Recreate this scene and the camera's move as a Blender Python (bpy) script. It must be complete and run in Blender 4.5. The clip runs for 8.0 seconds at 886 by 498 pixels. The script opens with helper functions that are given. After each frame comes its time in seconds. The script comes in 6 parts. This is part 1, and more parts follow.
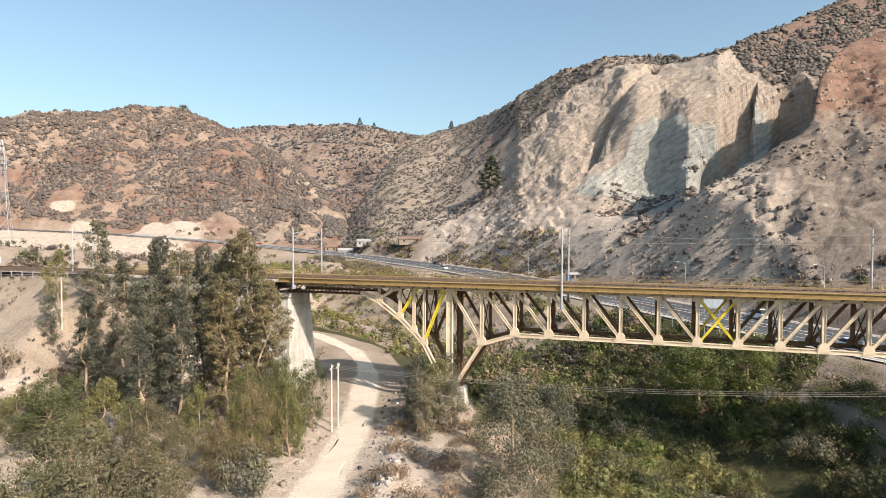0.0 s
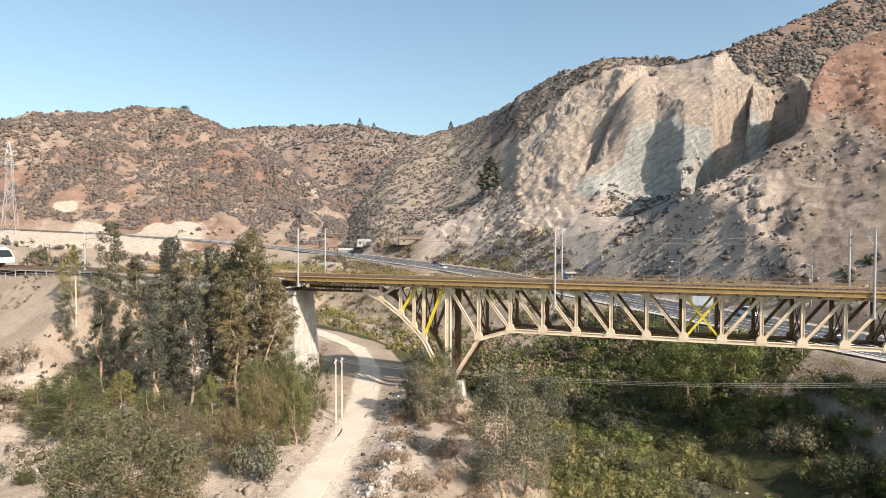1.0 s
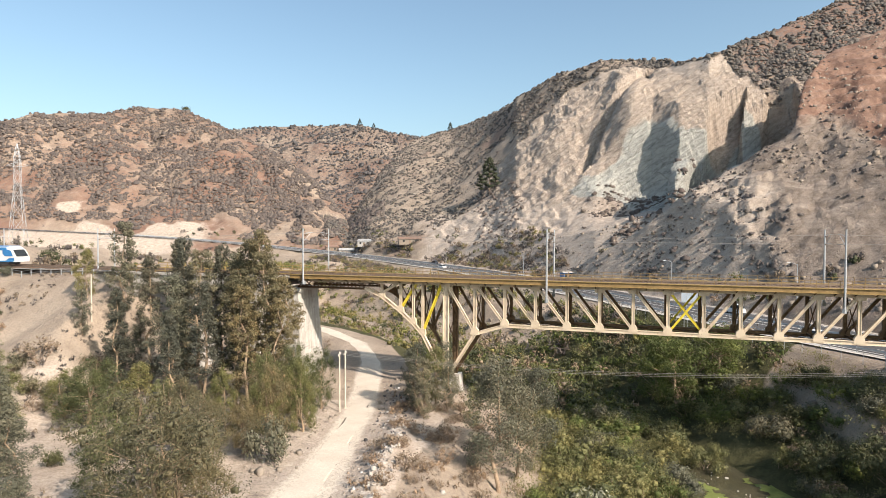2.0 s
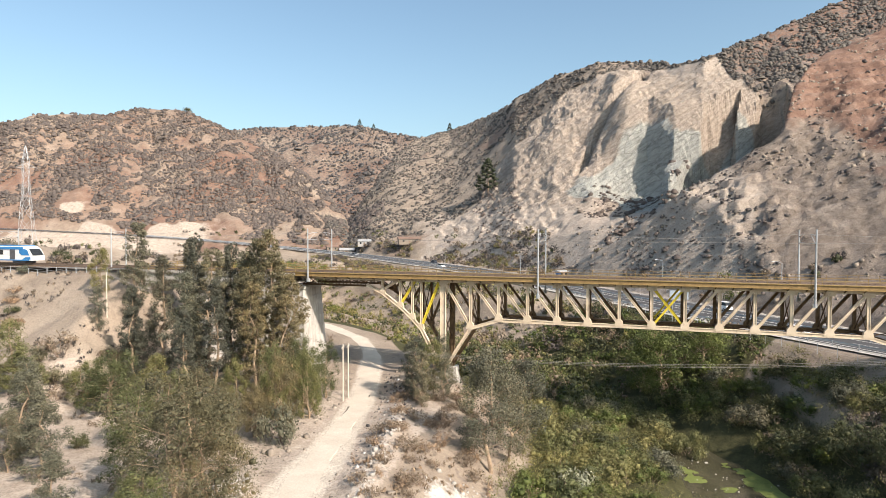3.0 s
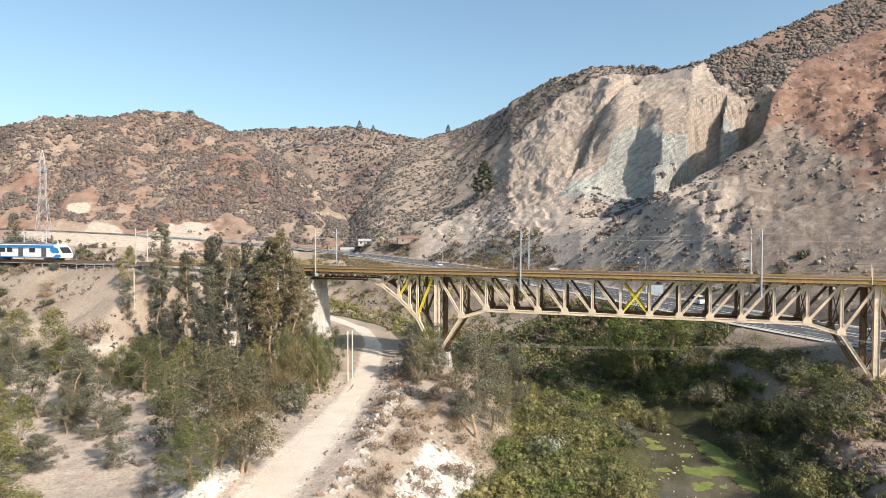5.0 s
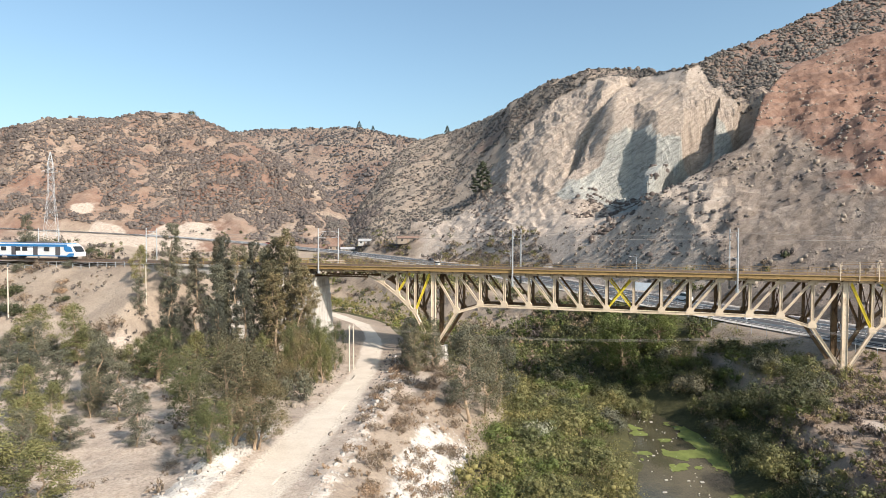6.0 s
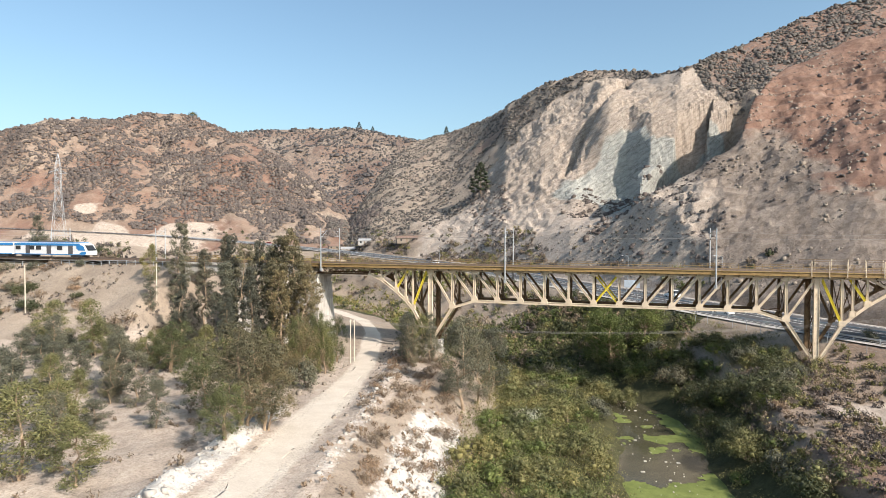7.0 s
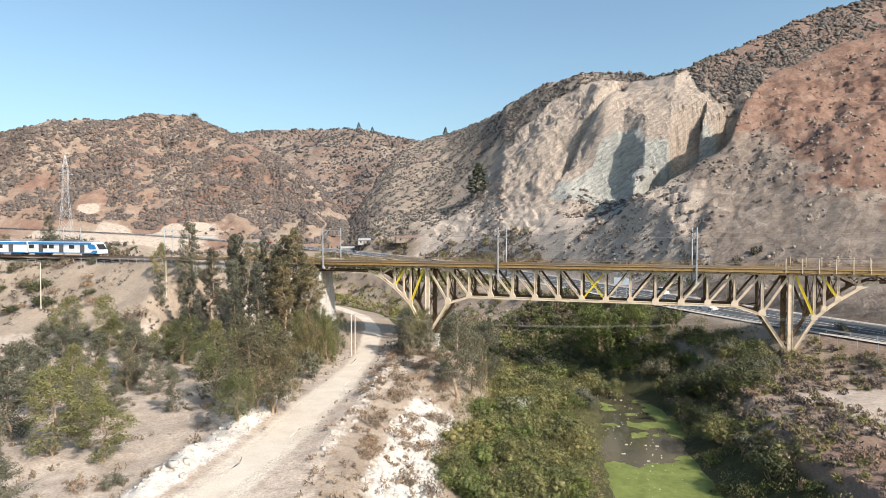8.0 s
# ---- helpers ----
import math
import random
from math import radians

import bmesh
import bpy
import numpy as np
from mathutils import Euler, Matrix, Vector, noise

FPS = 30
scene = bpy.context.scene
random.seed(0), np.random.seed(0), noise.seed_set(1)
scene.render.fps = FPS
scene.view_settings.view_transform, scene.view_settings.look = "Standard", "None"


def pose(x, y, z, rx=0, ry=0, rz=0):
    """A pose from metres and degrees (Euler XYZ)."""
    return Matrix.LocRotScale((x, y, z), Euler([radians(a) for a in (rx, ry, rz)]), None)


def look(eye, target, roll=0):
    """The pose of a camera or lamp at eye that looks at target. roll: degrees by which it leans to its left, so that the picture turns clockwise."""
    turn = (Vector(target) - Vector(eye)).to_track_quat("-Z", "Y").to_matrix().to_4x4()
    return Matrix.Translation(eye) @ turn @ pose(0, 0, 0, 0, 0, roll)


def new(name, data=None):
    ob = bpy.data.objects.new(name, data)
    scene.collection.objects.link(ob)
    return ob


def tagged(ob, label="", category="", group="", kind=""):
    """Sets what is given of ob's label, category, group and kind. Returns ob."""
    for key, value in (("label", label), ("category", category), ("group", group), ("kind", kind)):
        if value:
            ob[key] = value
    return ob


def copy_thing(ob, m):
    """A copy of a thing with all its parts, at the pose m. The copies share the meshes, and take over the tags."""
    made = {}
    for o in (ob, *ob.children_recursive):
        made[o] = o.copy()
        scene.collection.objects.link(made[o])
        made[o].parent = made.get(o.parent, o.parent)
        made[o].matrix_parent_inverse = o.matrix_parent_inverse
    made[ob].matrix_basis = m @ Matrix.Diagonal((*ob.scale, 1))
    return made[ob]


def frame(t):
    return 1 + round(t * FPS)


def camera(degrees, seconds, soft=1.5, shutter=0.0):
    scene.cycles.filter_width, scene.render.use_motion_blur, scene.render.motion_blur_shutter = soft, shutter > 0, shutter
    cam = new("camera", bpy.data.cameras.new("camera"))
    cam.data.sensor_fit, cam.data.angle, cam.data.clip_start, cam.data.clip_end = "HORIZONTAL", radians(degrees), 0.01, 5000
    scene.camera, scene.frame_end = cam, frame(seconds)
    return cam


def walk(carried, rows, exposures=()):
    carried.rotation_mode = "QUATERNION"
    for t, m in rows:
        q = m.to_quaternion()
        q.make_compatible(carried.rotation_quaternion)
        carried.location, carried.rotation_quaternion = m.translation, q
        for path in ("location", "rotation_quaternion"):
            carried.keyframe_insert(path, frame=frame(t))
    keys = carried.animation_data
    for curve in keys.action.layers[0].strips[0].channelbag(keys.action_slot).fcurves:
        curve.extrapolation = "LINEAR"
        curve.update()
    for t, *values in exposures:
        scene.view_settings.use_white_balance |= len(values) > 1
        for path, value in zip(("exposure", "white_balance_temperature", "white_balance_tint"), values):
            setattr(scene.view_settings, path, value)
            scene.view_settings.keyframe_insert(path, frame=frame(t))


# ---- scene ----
cam = camera(72.0, 8.0, soft=0.5)
ROWS = [
    (0.0, -0.550, 0.468, 6.308, 0.924, -1.553, 0.240),
    (0.5, -0.470, -1.222, 6.332, 0.913, -1.552, 0.233),
    (1.0, -0.357, -3.144, 6.350, 0.902, -1.550, 0.225),
    (1.5, -0.212, -5.263, 6.360, 0.890, -1.549, 0.218),
    (3.0, 0.395, -12.509, 6.349, 0.856, -1.545, 0.196),
    (3.5, 0.648, -15.136, 6.331, 0.845, -1.543, 0.189),
    (4.0, 0.924, -17.834, 6.306, 0.834, -1.542, 0.181),
    (4.5, 1.220, -20.586, 6.274, 0.822, -1.540, 0.174),
    (6.0, 2.213, -29.046, 6.134, 0.788, -1.536, 0.152),
    (6.5, 2.573, -31.907, 6.074, 0.777, -1.534, 0.145),
    (7.0, 2.944, -34.783, 6.006, 0.765, -1.533, 0.138),
    (7.5, 3.324, -37.674, 5.931, 0.754, -1.531, 0.130),
    (8.0, 3.712, -40.584, 5.849, 0.743, -1.530, 0.123),
]
EXPOSURE = 0.75
walk(cam, [(t, pose(x, y, z, 90 + pitch, 0, yaw) @ pose(0, 0, 0, 0, 0, roll)) for t, x, y, z, yaw, pitch, roll in ROWS],
     exposures=[(0.0, EXPOSURE + 0.03, 6850, 15), (4.0, EXPOSURE + 0.02, 6650, 14), (8.0, EXPOSURE - 0.04, 6450, 13)])

# ---- light ----
SUN_ELEVATION = 37.0
SHADOW = Vector((-0.72, 0.69, 0)).normalized()      # the way that shadows fall on level ground
sun_way = -SHADOW * math.cos(radians(SUN_ELEVATION)) + Vector((0, 0, math.sin(radians(SUN_ELEVATION))))
world = bpy.data.worlds.new("sky")
scene.world = world
world.use_nodes = True
wn = world.node_tree.nodes
sky = wn.new("ShaderNodeTexSky")
sky.sky_type = "NISHITA"
sky.sun_disc = False
sky.sun_elevation = radians(SUN_ELEVATION)
sky.sun_rotation = math.atan2(sun_way.x, sun_way.y)
sky.air_density, sky.dust_density, sky.ozone_density = 1.0, 2.6, 1.0
wn["Background"].inputs[1].default_value = 0.110
hue = wn.new("ShaderNodeMix")
hue.data_type, hue.blend_type = "RGBA", "MULTIPLY"
hue.inputs[0].default_value, hue.inputs[7].default_value = 1.0, (1.0, 1.15, 1.09, 1)
world.node_tree.links.new(sky.outputs[0], hue.inputs[6])
world.node_tree.links.new(hue.outputs[2], wn["Background"].inputs[0])
sun_data = bpy.data.lights.new("sun", "SUN")
sun_data.energy, sun_data.angle, sun_data.color = 4.25, radians(0.55), (1.0, 0.90, 0.78)
sun = new("sun", sun_data)
sun.matrix_world = look(sun_way * 100, (0, 0, 0))

# ---- materials ----


class Nodes:
    """Short hand for one node material."""

    def __init__(self, name, rough=0.85, metal=0.0):
        self.mat = bpy.data.materials.new(name)
        self.mat.use_nodes = True
        self.tree = self.mat.node_tree
        self.bsdf = self.tree.nodes["Principled BSDF"]
        self.bsdf.inputs["Roughness"].default_value = rough
        self.bsdf.inputs["Metallic"].default_value = metal
        self.bsdf.inputs["Specular IOR Level"].default_value = 0.25

    def node(self, kind, **values):
        n = self.tree.nodes.new(kind)
        for k, v in values.items():
            if k == "op":
                n.operation = v
            elif k == "blend":
                n.blend_type = v
        return n

    def link(self, a, b):
        self.tree.links.new(a, b)

    def coords(self, local=False):
        if local:
            return self.node("ShaderNodeTexCoord").outputs["Object"]
        return self.node("ShaderNodeNewGeometry").outputs["Position"]

    def noise(self, scale, detail=4, rough=0.6, local=False, stretch=None, dip=0.0):
        n = self.node("ShaderNodeTexNoise")
        n.inputs["Scale"].default_value, n.inputs["Detail"].default_value = scale, detail
        n.inputs["Roughness"].default_value = rough
        src = self.coords(local)
        if stretch:
            m = self.node("ShaderNodeMapping")
            m.vector_type = "TEXTURE"
            m.inputs["Scale"].default_value = tuple(1 / k for k in stretch)
            m.inputs["Rotation"].default_value = (0.0, -dip, 0.0)
            self.link(src, m.inputs["Vector"])
            src = m.outputs[0]
        self.link(src, n.inputs["Vector"])
        return n.outputs["Fac"]

    def ramp(self, fac, *stops):
        n = self.node("ShaderNodeValToRGB")
        e = n.color_ramp.elements
        for i, (p, c) in enumerate(stops):
            el = e[i] if i < 2 else e.new(p)
            el.position = p
            el.color = (*c, 1) if len(c) == 3 else c
        self.link(fac, n.inputs[0])
        return n.outputs[0]

    def step(self, fac, a, b):
        n = self.node("ShaderNodeMapRange")
        n.inputs["From Min"].default_value, n.inputs["From Max"].default_value = a, b
        self.link(fac, n.inputs["Value"])
        return n.outputs[0]

    def math(self, op, a, b):
        n = self.node("ShaderNodeMath", op=op)
        for i, v in enumerate((a, b)):
            if isinstance(v, (int, float)):
                n.inputs[i].default_value = v
            else:
                self.link(v, n.inputs[i])
        return n.outputs[0]

    def mix(self, fac, a, b, blend="MIX"):
        n = self.node("ShaderNodeMix")
        n.data_type, n.blend_type = "RGBA", blend
        for sock, v in ((n.inputs[0], fac), (n.inputs[6], a), (n.inputs[7], b)):
            if isinstance(v, (int, float)):
                sock.default_value = v
            elif isinstance(v, tuple):
                sock.default_value = (*v, 1)
            else:
                self.link(v, sock)
        return n.outputs[2]

    def bump(self, height, strength=0.4, distance=0.1):
        n = self.node("ShaderNodeBump")
        n.inputs["Strength"].default_value, n.inputs["Distance"].default_value = strength, distance
        self.link(height, n.inputs["Height"])
        self.link(n.outputs[0], self.bsdf.inputs["Normal"])

    def attr(self, name):
        n = self.node("ShaderNodeVertexColor")
        n.layer_name = name
        s = self.node("ShaderNodeSeparateColor")
        self.link(n.outputs[0], s.inputs[0])
        return s.outputs

    def done(self, colour):
        if isinstance(colour, tuple):
            self.bsdf.inputs["Base Color"].default_value = (*colour, 1)
        else:
            self.link(colour, self.bsdf.inputs["Base Color"])
        return self.mat


def plain(name, colour, rough=0.7, metal=0.0, vary=0.25, scale=1.5, local=True):
    """One colour with two scales of wear."""
    n = Nodes(name, rough, metal)
    dark = tuple(c * (1 - vary) for c in colour)
    light = tuple(min(1, c * (1 + vary * 0.6)) for c in colour)
    a = n.ramp(n.noise(scale, 5, 0.65, local), (0.3, dark), (0.7, light))
    b = n.ramp(n.noise(scale * 11, 3, 0.6, local), (0.35, (0.8, 0.78, 0.76)), (0.65, (1.0, 1.0, 1.0)))
    return n.done(n.mix(0.6, a, b, "MULTIPLY"))


def leafy(name, dark, light, warm, through_light=0.14):
    """Foliage: each leaf its own shade, each plant its own tint."""
    n = Nodes(name, 0.6)
    geo = n.node("ShaderNodeNewGeometry")
    info = n.node("ShaderNodeObjectInfo")
    low = tuple(0.85 * a + 0.1 * b for a, b in zip(dark, light))
    high = tuple(0.5 * a + 0.5 * b for a, b in zip(warm, light))
    leaf = n.ramp(geo.outputs["Random Per Island"], (0.0, low), (0.8, light), (1.0, high))
    patch = n.ramp(n.noise(0.45, 3, 0.6, False), (0.35, (0.74, 0.78, 0.76)), (0.65, (1.16, 1.12, 1.02)))
    leaf = n.mix(1.0, leaf, patch, "MULTIPLY")
    plant = n.ramp(info.outputs["Random"], (0.0, (0.70, 0.74, 0.72)), (0.5, (0.95, 0.96, 0.92)), (1.0, (1.2, 1.10, 0.95)))
    col = n.mix(1.0, leaf, plant, "MULTIPLY")
    n.done(col)
    tr = n.node("ShaderNodeBsdfTranslucent")
    n.link(col, tr.inputs[0])
    mx = n.node("ShaderNodeMixShader")
    mx.inputs[0].default_value = through_light * 0.6
    n.link(n.bsdf.outputs[0], mx.inputs[1])
    n.link(tr.outputs[0], mx.inputs[2])
    n.link(mx.outputs[0], n.tree.nodes["Material Output"].inputs[0])
    return n.mat


def ground_material():
    n = Nodes("dry_ground", 0.95)
    z1, z2, z3 = n.attr("zone_a"), n.attr("zone_b"), n.attr("zone_c")
    big, mid, fine, grit = n.noise(0.02, 5), n.noise(0.13, 6, 0.65), n.noise(0.9, 5, 0.65), n.noise(4.0, 4, 0.7)
    tuft = n.noise(0.42, 4, 0.7)
    tan = n.ramp(mid, (0.25, (0.225, 0.18, 0.142)), (0.5, (0.31, 0.254, 0.202)), (0.75, (0.38, 0.322, 0.262)))
    red = n.ramp(mid, (0.25, (0.140, 0.080, 0.060)), (0.55, (0.218, 0.136, 0.103)), (0.8, (0.30, 0.22, 0.178)))
    pale = n.ramp(n.noise(0.5, 6, 0.7), (0.25, (0.30, 0.248, 0.205)), (0.55, (0.43, 0.365, 0.308)), (0.8, (0.53, 0.467, 0.405)))
    strata = n.node("ShaderNodeTexWave")
    strata.wave_type, strata.bands_direction = "BANDS", "Z"
    strata.inputs["Scale"].default_value, strata.inputs["Distortion"].default_value = 0.14, 5.0
    strata.inputs["Detail"].default_value, strata.inputs["Detail Scale"].default_value = 5.0, 1.4
    turn = n.node("ShaderNodeMapping")
    turn.inputs["Rotation"].default_value = (0.0, 0.62, 0.0)
    n.link(n.coords(), turn.inputs["Vector"])
    n.link(turn.outputs[0], strata.inputs["Vector"])
    bands = strata.outputs["Fac"]
    rock = n.ramp(n.noise(0.22, 7, 0.7, stretch=(0.8, 0.8, 2.2), dip=0.62), (0.25, (0.28, 0.285, 0.265)), (0.5, (0.42, 0.425, 0.395)), (0.75, (0.56, 0.55, 0.505)))
    rock = n.mix(0.28, rock, n.ramp(bands, (0.05, (0.55, 0.55, 0.53)), (0.3, (1.0, 1.0, 0.98)), (1.0, (1.08, 1.07, 1.03))), "MULTIPLY")
    crack = n.node("ShaderNodeTexVoronoi")
    crack.feature = "DISTANCE_TO_EDGE"
    crack.inputs["Scale"].default_value = 0.085
    squeeze = n.node("ShaderNodeMapping")
    squeeze.vector_type = "TEXTURE"
    squeeze.inputs["Rotation"].default_value, squeeze.inputs["Scale"].default_value = (0.0, -0.62, 0.1), (1.7, 1.7, 0.4)
    n.link(n.coords(), squeeze.inputs["Vector"])
    bent = n.mix(0.9, squeeze.outputs[0], n.noise(0.25, 6, 0.7), "ADD")
    n.link(bent, crack.inputs["Vector"])
    joints = n.ramp(crack.outputs["Distance"], (0.0, (0.45, 0.43, 0.41)), (0.018, (1.0, 1.0, 1.0)))
    bed = n.node("ShaderNodeTexNoise")
    bed.inputs["Scale"].default_value, bed.inputs["Detail"].default_value, bed.inputs["Roughness"].default_value = 0.30, 7, 0.68
    lay = n.node("ShaderNodeMapping")
    lay.vector_type = "TEXTURE"
    lay.inputs["Rotation"].default_value, lay.inputs["Scale"].default_value = (0.0, -0.62, 0.0), (4.5, 4.5, 0.77)
    n.link(n.coords(), lay.inputs["Vector"])
    n.link(lay.outputs[0], bed.inputs["Vector"])
    seams = n.ramp(bed.outputs["Fac"], (0.0, (0.86, 0.85, 0.84)), (0.42, (1.0, 1.0, 1.0)), (0.485, (0.98, 0.98, 0.98)), (0.50, (0.42, 0.40, 0.38)), (0.515, (1.0, 1.0, 1.0)), (0.62, (1.06, 1.05, 1.03)))
    rock = n.mix(0.75, rock, seams, "MULTIPLY")
    pale = n.mix(n.math("MULTIPLY", z3[2], 0.7), pale, seams, "MULTIPLY")
    rock = n.mix(0.6, rock, joints, "MULTIPLY")
    pale = n.mix(n.math("MULTIPLY", z3[2], 0.45), pale, joints, "MULTIPLY")
    pale = n.mix(n.math("MULTIPLY", z3[2], 0.4), pale, n.ramp(bands, (0.02, (0.74, 0.72, 0.70)), (0.18, (1.08, 1.06, 1.04)), (1.0, (1.2, 1.17, 1.14))), "MULTIPLY")
    chalk = n.ramp(fine, (0.25, (0.40, 0.365, 0.325)), (0.5, (0.54, 0.51, 0.47)), (0.75, (0.64, 0.62, 0.58)))
    scrub = n.ramp(fine, (0.3, (0.105, 0.086, 0.080)), (0.7, (0.185, 0.152, 0.138)))
    wet = n.ramp(fine, (0.3, (0.040, 0.042, 0.018)), (0.7, (0.085, 0.082, 0.038)))

    def spread(mask, by, amount=0.5):
        return n.step(n.math("ADD", mask, n.math("MULTIPLY", n.math("SUBTRACT", by, 0.5), amount)), 0.38, 0.62)

    scree = n.ramp(n.noise(0.35, 6, 0.7), (0.25, (0.140, 0.110, 0.090)), (0.5, (0.222, 0.182, 0.152)), (0.78, (0.315, 0.268, 0.228)))
    ledges = n.ramp(bands, (0.0, (0.66, 0.64, 0.62)), (0.22, (1.0, 1.0, 1.0)))
    scree = n.mix(0.55, scree, ledges, "MULTIPLY")
    red = n.mix(0.35, red, ledges, "MULTIPLY")
    col = n.mix(spread(z1[2], big, 0.9), tan, red)
    col = n.mix(spread(z3[1], mid, 0.6), col, scree)
    col = n.mix(spread(z2[0], mid, 0.8), col, pale)
    col = n.mix(spread(z2[1], tuft, 1.5), col, scrub)
    col = n.mix(spread(z1[0], mid, 0.5), col, rock)
    col = n.mix(spread(z1[1], fine, 0.8), col, chalk)
    col = n.mix(spread(z2[2], mid, 0.6), col, wet)
    dust = n.ramp(n.noise(0.35, 5), (0.3, (0.49, 0.43, 0.36)), (0.7, (0.60, 0.54, 0.465)))
    col = n.mix(n.step(n.math("ADD", z3[0], n.math("MULTIPLY", n.math("SUBTRACT", fine, 0.5), 0.9)), 0.2, 0.8), col, dust)
    speck = n.ramp(grit, (0.32, (0.62, 0.6, 0.58)), (0.52, (1.0, 1.0, 1.0)), (0.75, (1.15, 1.14, 1.12)))
    col = n.mix(0.75, col, speck, "MULTIPLY")
    crag = n.noise(0.5, 8, 0.76, stretch=(0.8, 0.8, 2.0), dip=0.62)
    rough_rock = n.math("MULTIPLY", n.math("MULTIPLY", n.math("ADD", crag, bed.outputs["Fac"]), n.math("MAXIMUM", n.math("MAXIMUM", z1[0], n.math("MULTIPLY", z3[1], 0.45)), n.math("MULTIPLY", z3[2], 0.9))), 3.2)
    n.bump(n.math("ADD", rough_rock, n.math("ADD", n.math("MULTIPLY", fine, 0.55), n.math("MULTIPLY", grit, 0.22))), 0.8, 0.7)
    return n.done(col)


def steel_paint():
    n = Nodes("cream_bridge_paint", 0.6)
    base = n.ramp(n.noise(0.5, 4), (0.3, (0.56, 0.46, 0.34)), (0.7, (0.68, 0.575, 0.445)))
    grime = n.noise(1.4, 6, 0.7, stretch=(1, 1, 0.35))
    col = n.mix(n.step(grime, 0.55, 0.78), base, (0.20, 0.12, 0.06))
    col = n.mix(n.step(n.noise(7, 4, 0.7), 0.64, 0.75), col, (0.13, 0.065, 0.03))
    return n.done(col)


def asphalt_material():
    n = Nodes("worn_asphalt", 0.85)
    a = n.ramp(n.noise(0.25, 5), (0.3, (0.055, 0.056, 0.060)), (0.7, (0.085, 0.085, 0.088)))
    b = n.ramp(n.noise(9, 3), (0.3, (0.8, 0.8, 0.8)), (0.7, (1.1, 1.1, 1.1)))
    return n.done(n.mix(0.8, a, b, "MULTIPLY"))


def dust_material():
    n = Nodes("dusty_track", 0.97)
    a = n.ramp(n.noise(0.35, 5), (0.3, (0.49, 0.43, 0.36)), (0.7, (0.60, 0.54, 0.465)))
    b = n.ramp(n.noise(5, 4, 0.7), (0.3, (0.82, 0.81, 0.8)), (0.7, (1.06, 1.06, 1.06)))
    n.bump(n.noise(2.5, 5, 0.7), 0.4, 0.15)
    return n.done(n.mix(0.8, a, b, "MULTIPLY"))


def water_material():
    n = Nodes("murky_water", 0.06)
    n.bsdf.inputs["Specular IOR Level"].default_value = 0.5
    n.bump(n.noise(3.0, 3), 0.12, 0.05)
    return n.done(n.ramp(n.noise(0.3, 4), (0.3, (0.050, 0.048, 0.030)), (0.7, (0.085, 0.078, 0.05))))


def algae_material():
    n = Nodes("floating_algae", 0.8)
    a = n.ramp(n.noise(0.6, 6, 0.7), (0.25, (0.085, 0.105, 0.03)), (0.55, (0.155, 0.185, 0.055)), (0.8, (0.21, 0.24, 0.08)))
    b = n.ramp(n.noise(6, 3, 0.7), (0.3, (0.8, 0.82, 0.75)), (0.7, (1.1, 1.1, 1.05)))
    return n.done(n.mix(0.8, a, b, "MULTIPLY"))


def concrete_material():
    n = Nodes("weathered_concrete", 0.9)
    a = n.ramp(n.noise(0.5, 6, 0.65), (0.3, (0.40, 0.38, 0.35)), (0.7, (0.60, 0.58, 0.55)))
    streak = n.ramp(n.noise(2.2, 5, 0.7, stretch=(1, 1, 0.12)), (0.35, (0.62, 0.6, 0.57)), (0.6, (1, 1, 1)))
    n.bump(n.noise(6, 4), 0.25, 0.05)
    return n.done(n.mix(0.7, a, streak, "MULTIPLY"))


GROUND = ground_material()
STEEL = steel_paint()
# Guard rail brown; on the far truss, rust and deck shade in the colour.
STEEL_BROWN_SHADED = plain("brown_shaded_bridge_paint", (0.175, 0.115, 0.065), 0.7, vary=0.35)
STEEL_YELLOW = plain("yellow_steel_paint", (0.72, 0.58, 0.06), 0.55, vary=0.2)
STEEL_RUST = plain("brown_rusted_steel", (0.11, 0.066, 0.038), 0.8, vary=0.4)
FASCIA = plain("ochre_fascia_paint", (0.27, 0.185, 0.085), 0.6, vary=0.3)
FLANGE = plain("ochre_flange_paint", (0.36, 0.255, 0.105), 0.6, vary=0.3)
GALVANISED = plain("galvanised_steel", (0.44, 0.47, 0.50), 0.45, 0.3, vary=0.12)
RAIL_STEEL = plain("rail_steel", (0.20, 0.15, 0.12), 0.5, 0.5, vary=0.3)
SLEEPER = plain("sleeper_timber", (0.15, 0.105, 0.075), 0.9, vary=0.35)
BALLAST = plain("stone_ballast", (0.42, 0.38, 0.34), 0.95, vary=0.35, scale=3)
CONCRETE = concrete_material()
ASPHALT = asphalt_material()
DUST = dust_material()
WATER = water_material()
ALGAE = algae_material()
WHITE_LINE = plain("road_marking", (0.72, 0.72, 0.70), 0.7, vary=0.15)
BARK = plain("pale_bark", (0.36, 0.27, 0.19), 0.9, vary=0.4, scale=2)
TWIG = plain("dry_twigs", (0.27, 0.20, 0.15), 0.9, vary=0.35)
STONE = plain("pale_boulder", (0.275, 0.235, 0.195), 0.9, vary=0.3, scale=0.8)
CHALK = plain("white_rubble", (0.44, 0.415, 0.38), 0.95, vary=0.2, scale=1.5)
POLE_WOOD = plain("pale_concrete_pole", (0.58, 0.52, 0.44), 0.9, vary=0.15)
WIRE = plain("cable_alloy", (0.34, 0.32, 0.30), 0.5, 0.2, vary=0.1)
LEAF_EUCALYPT = leafy("eucalyptus_leaf", (0.078, 0.080, 0.062), (0.158, 0.156, 0.122), (0.24, 0.215, 0.17), 0.13)
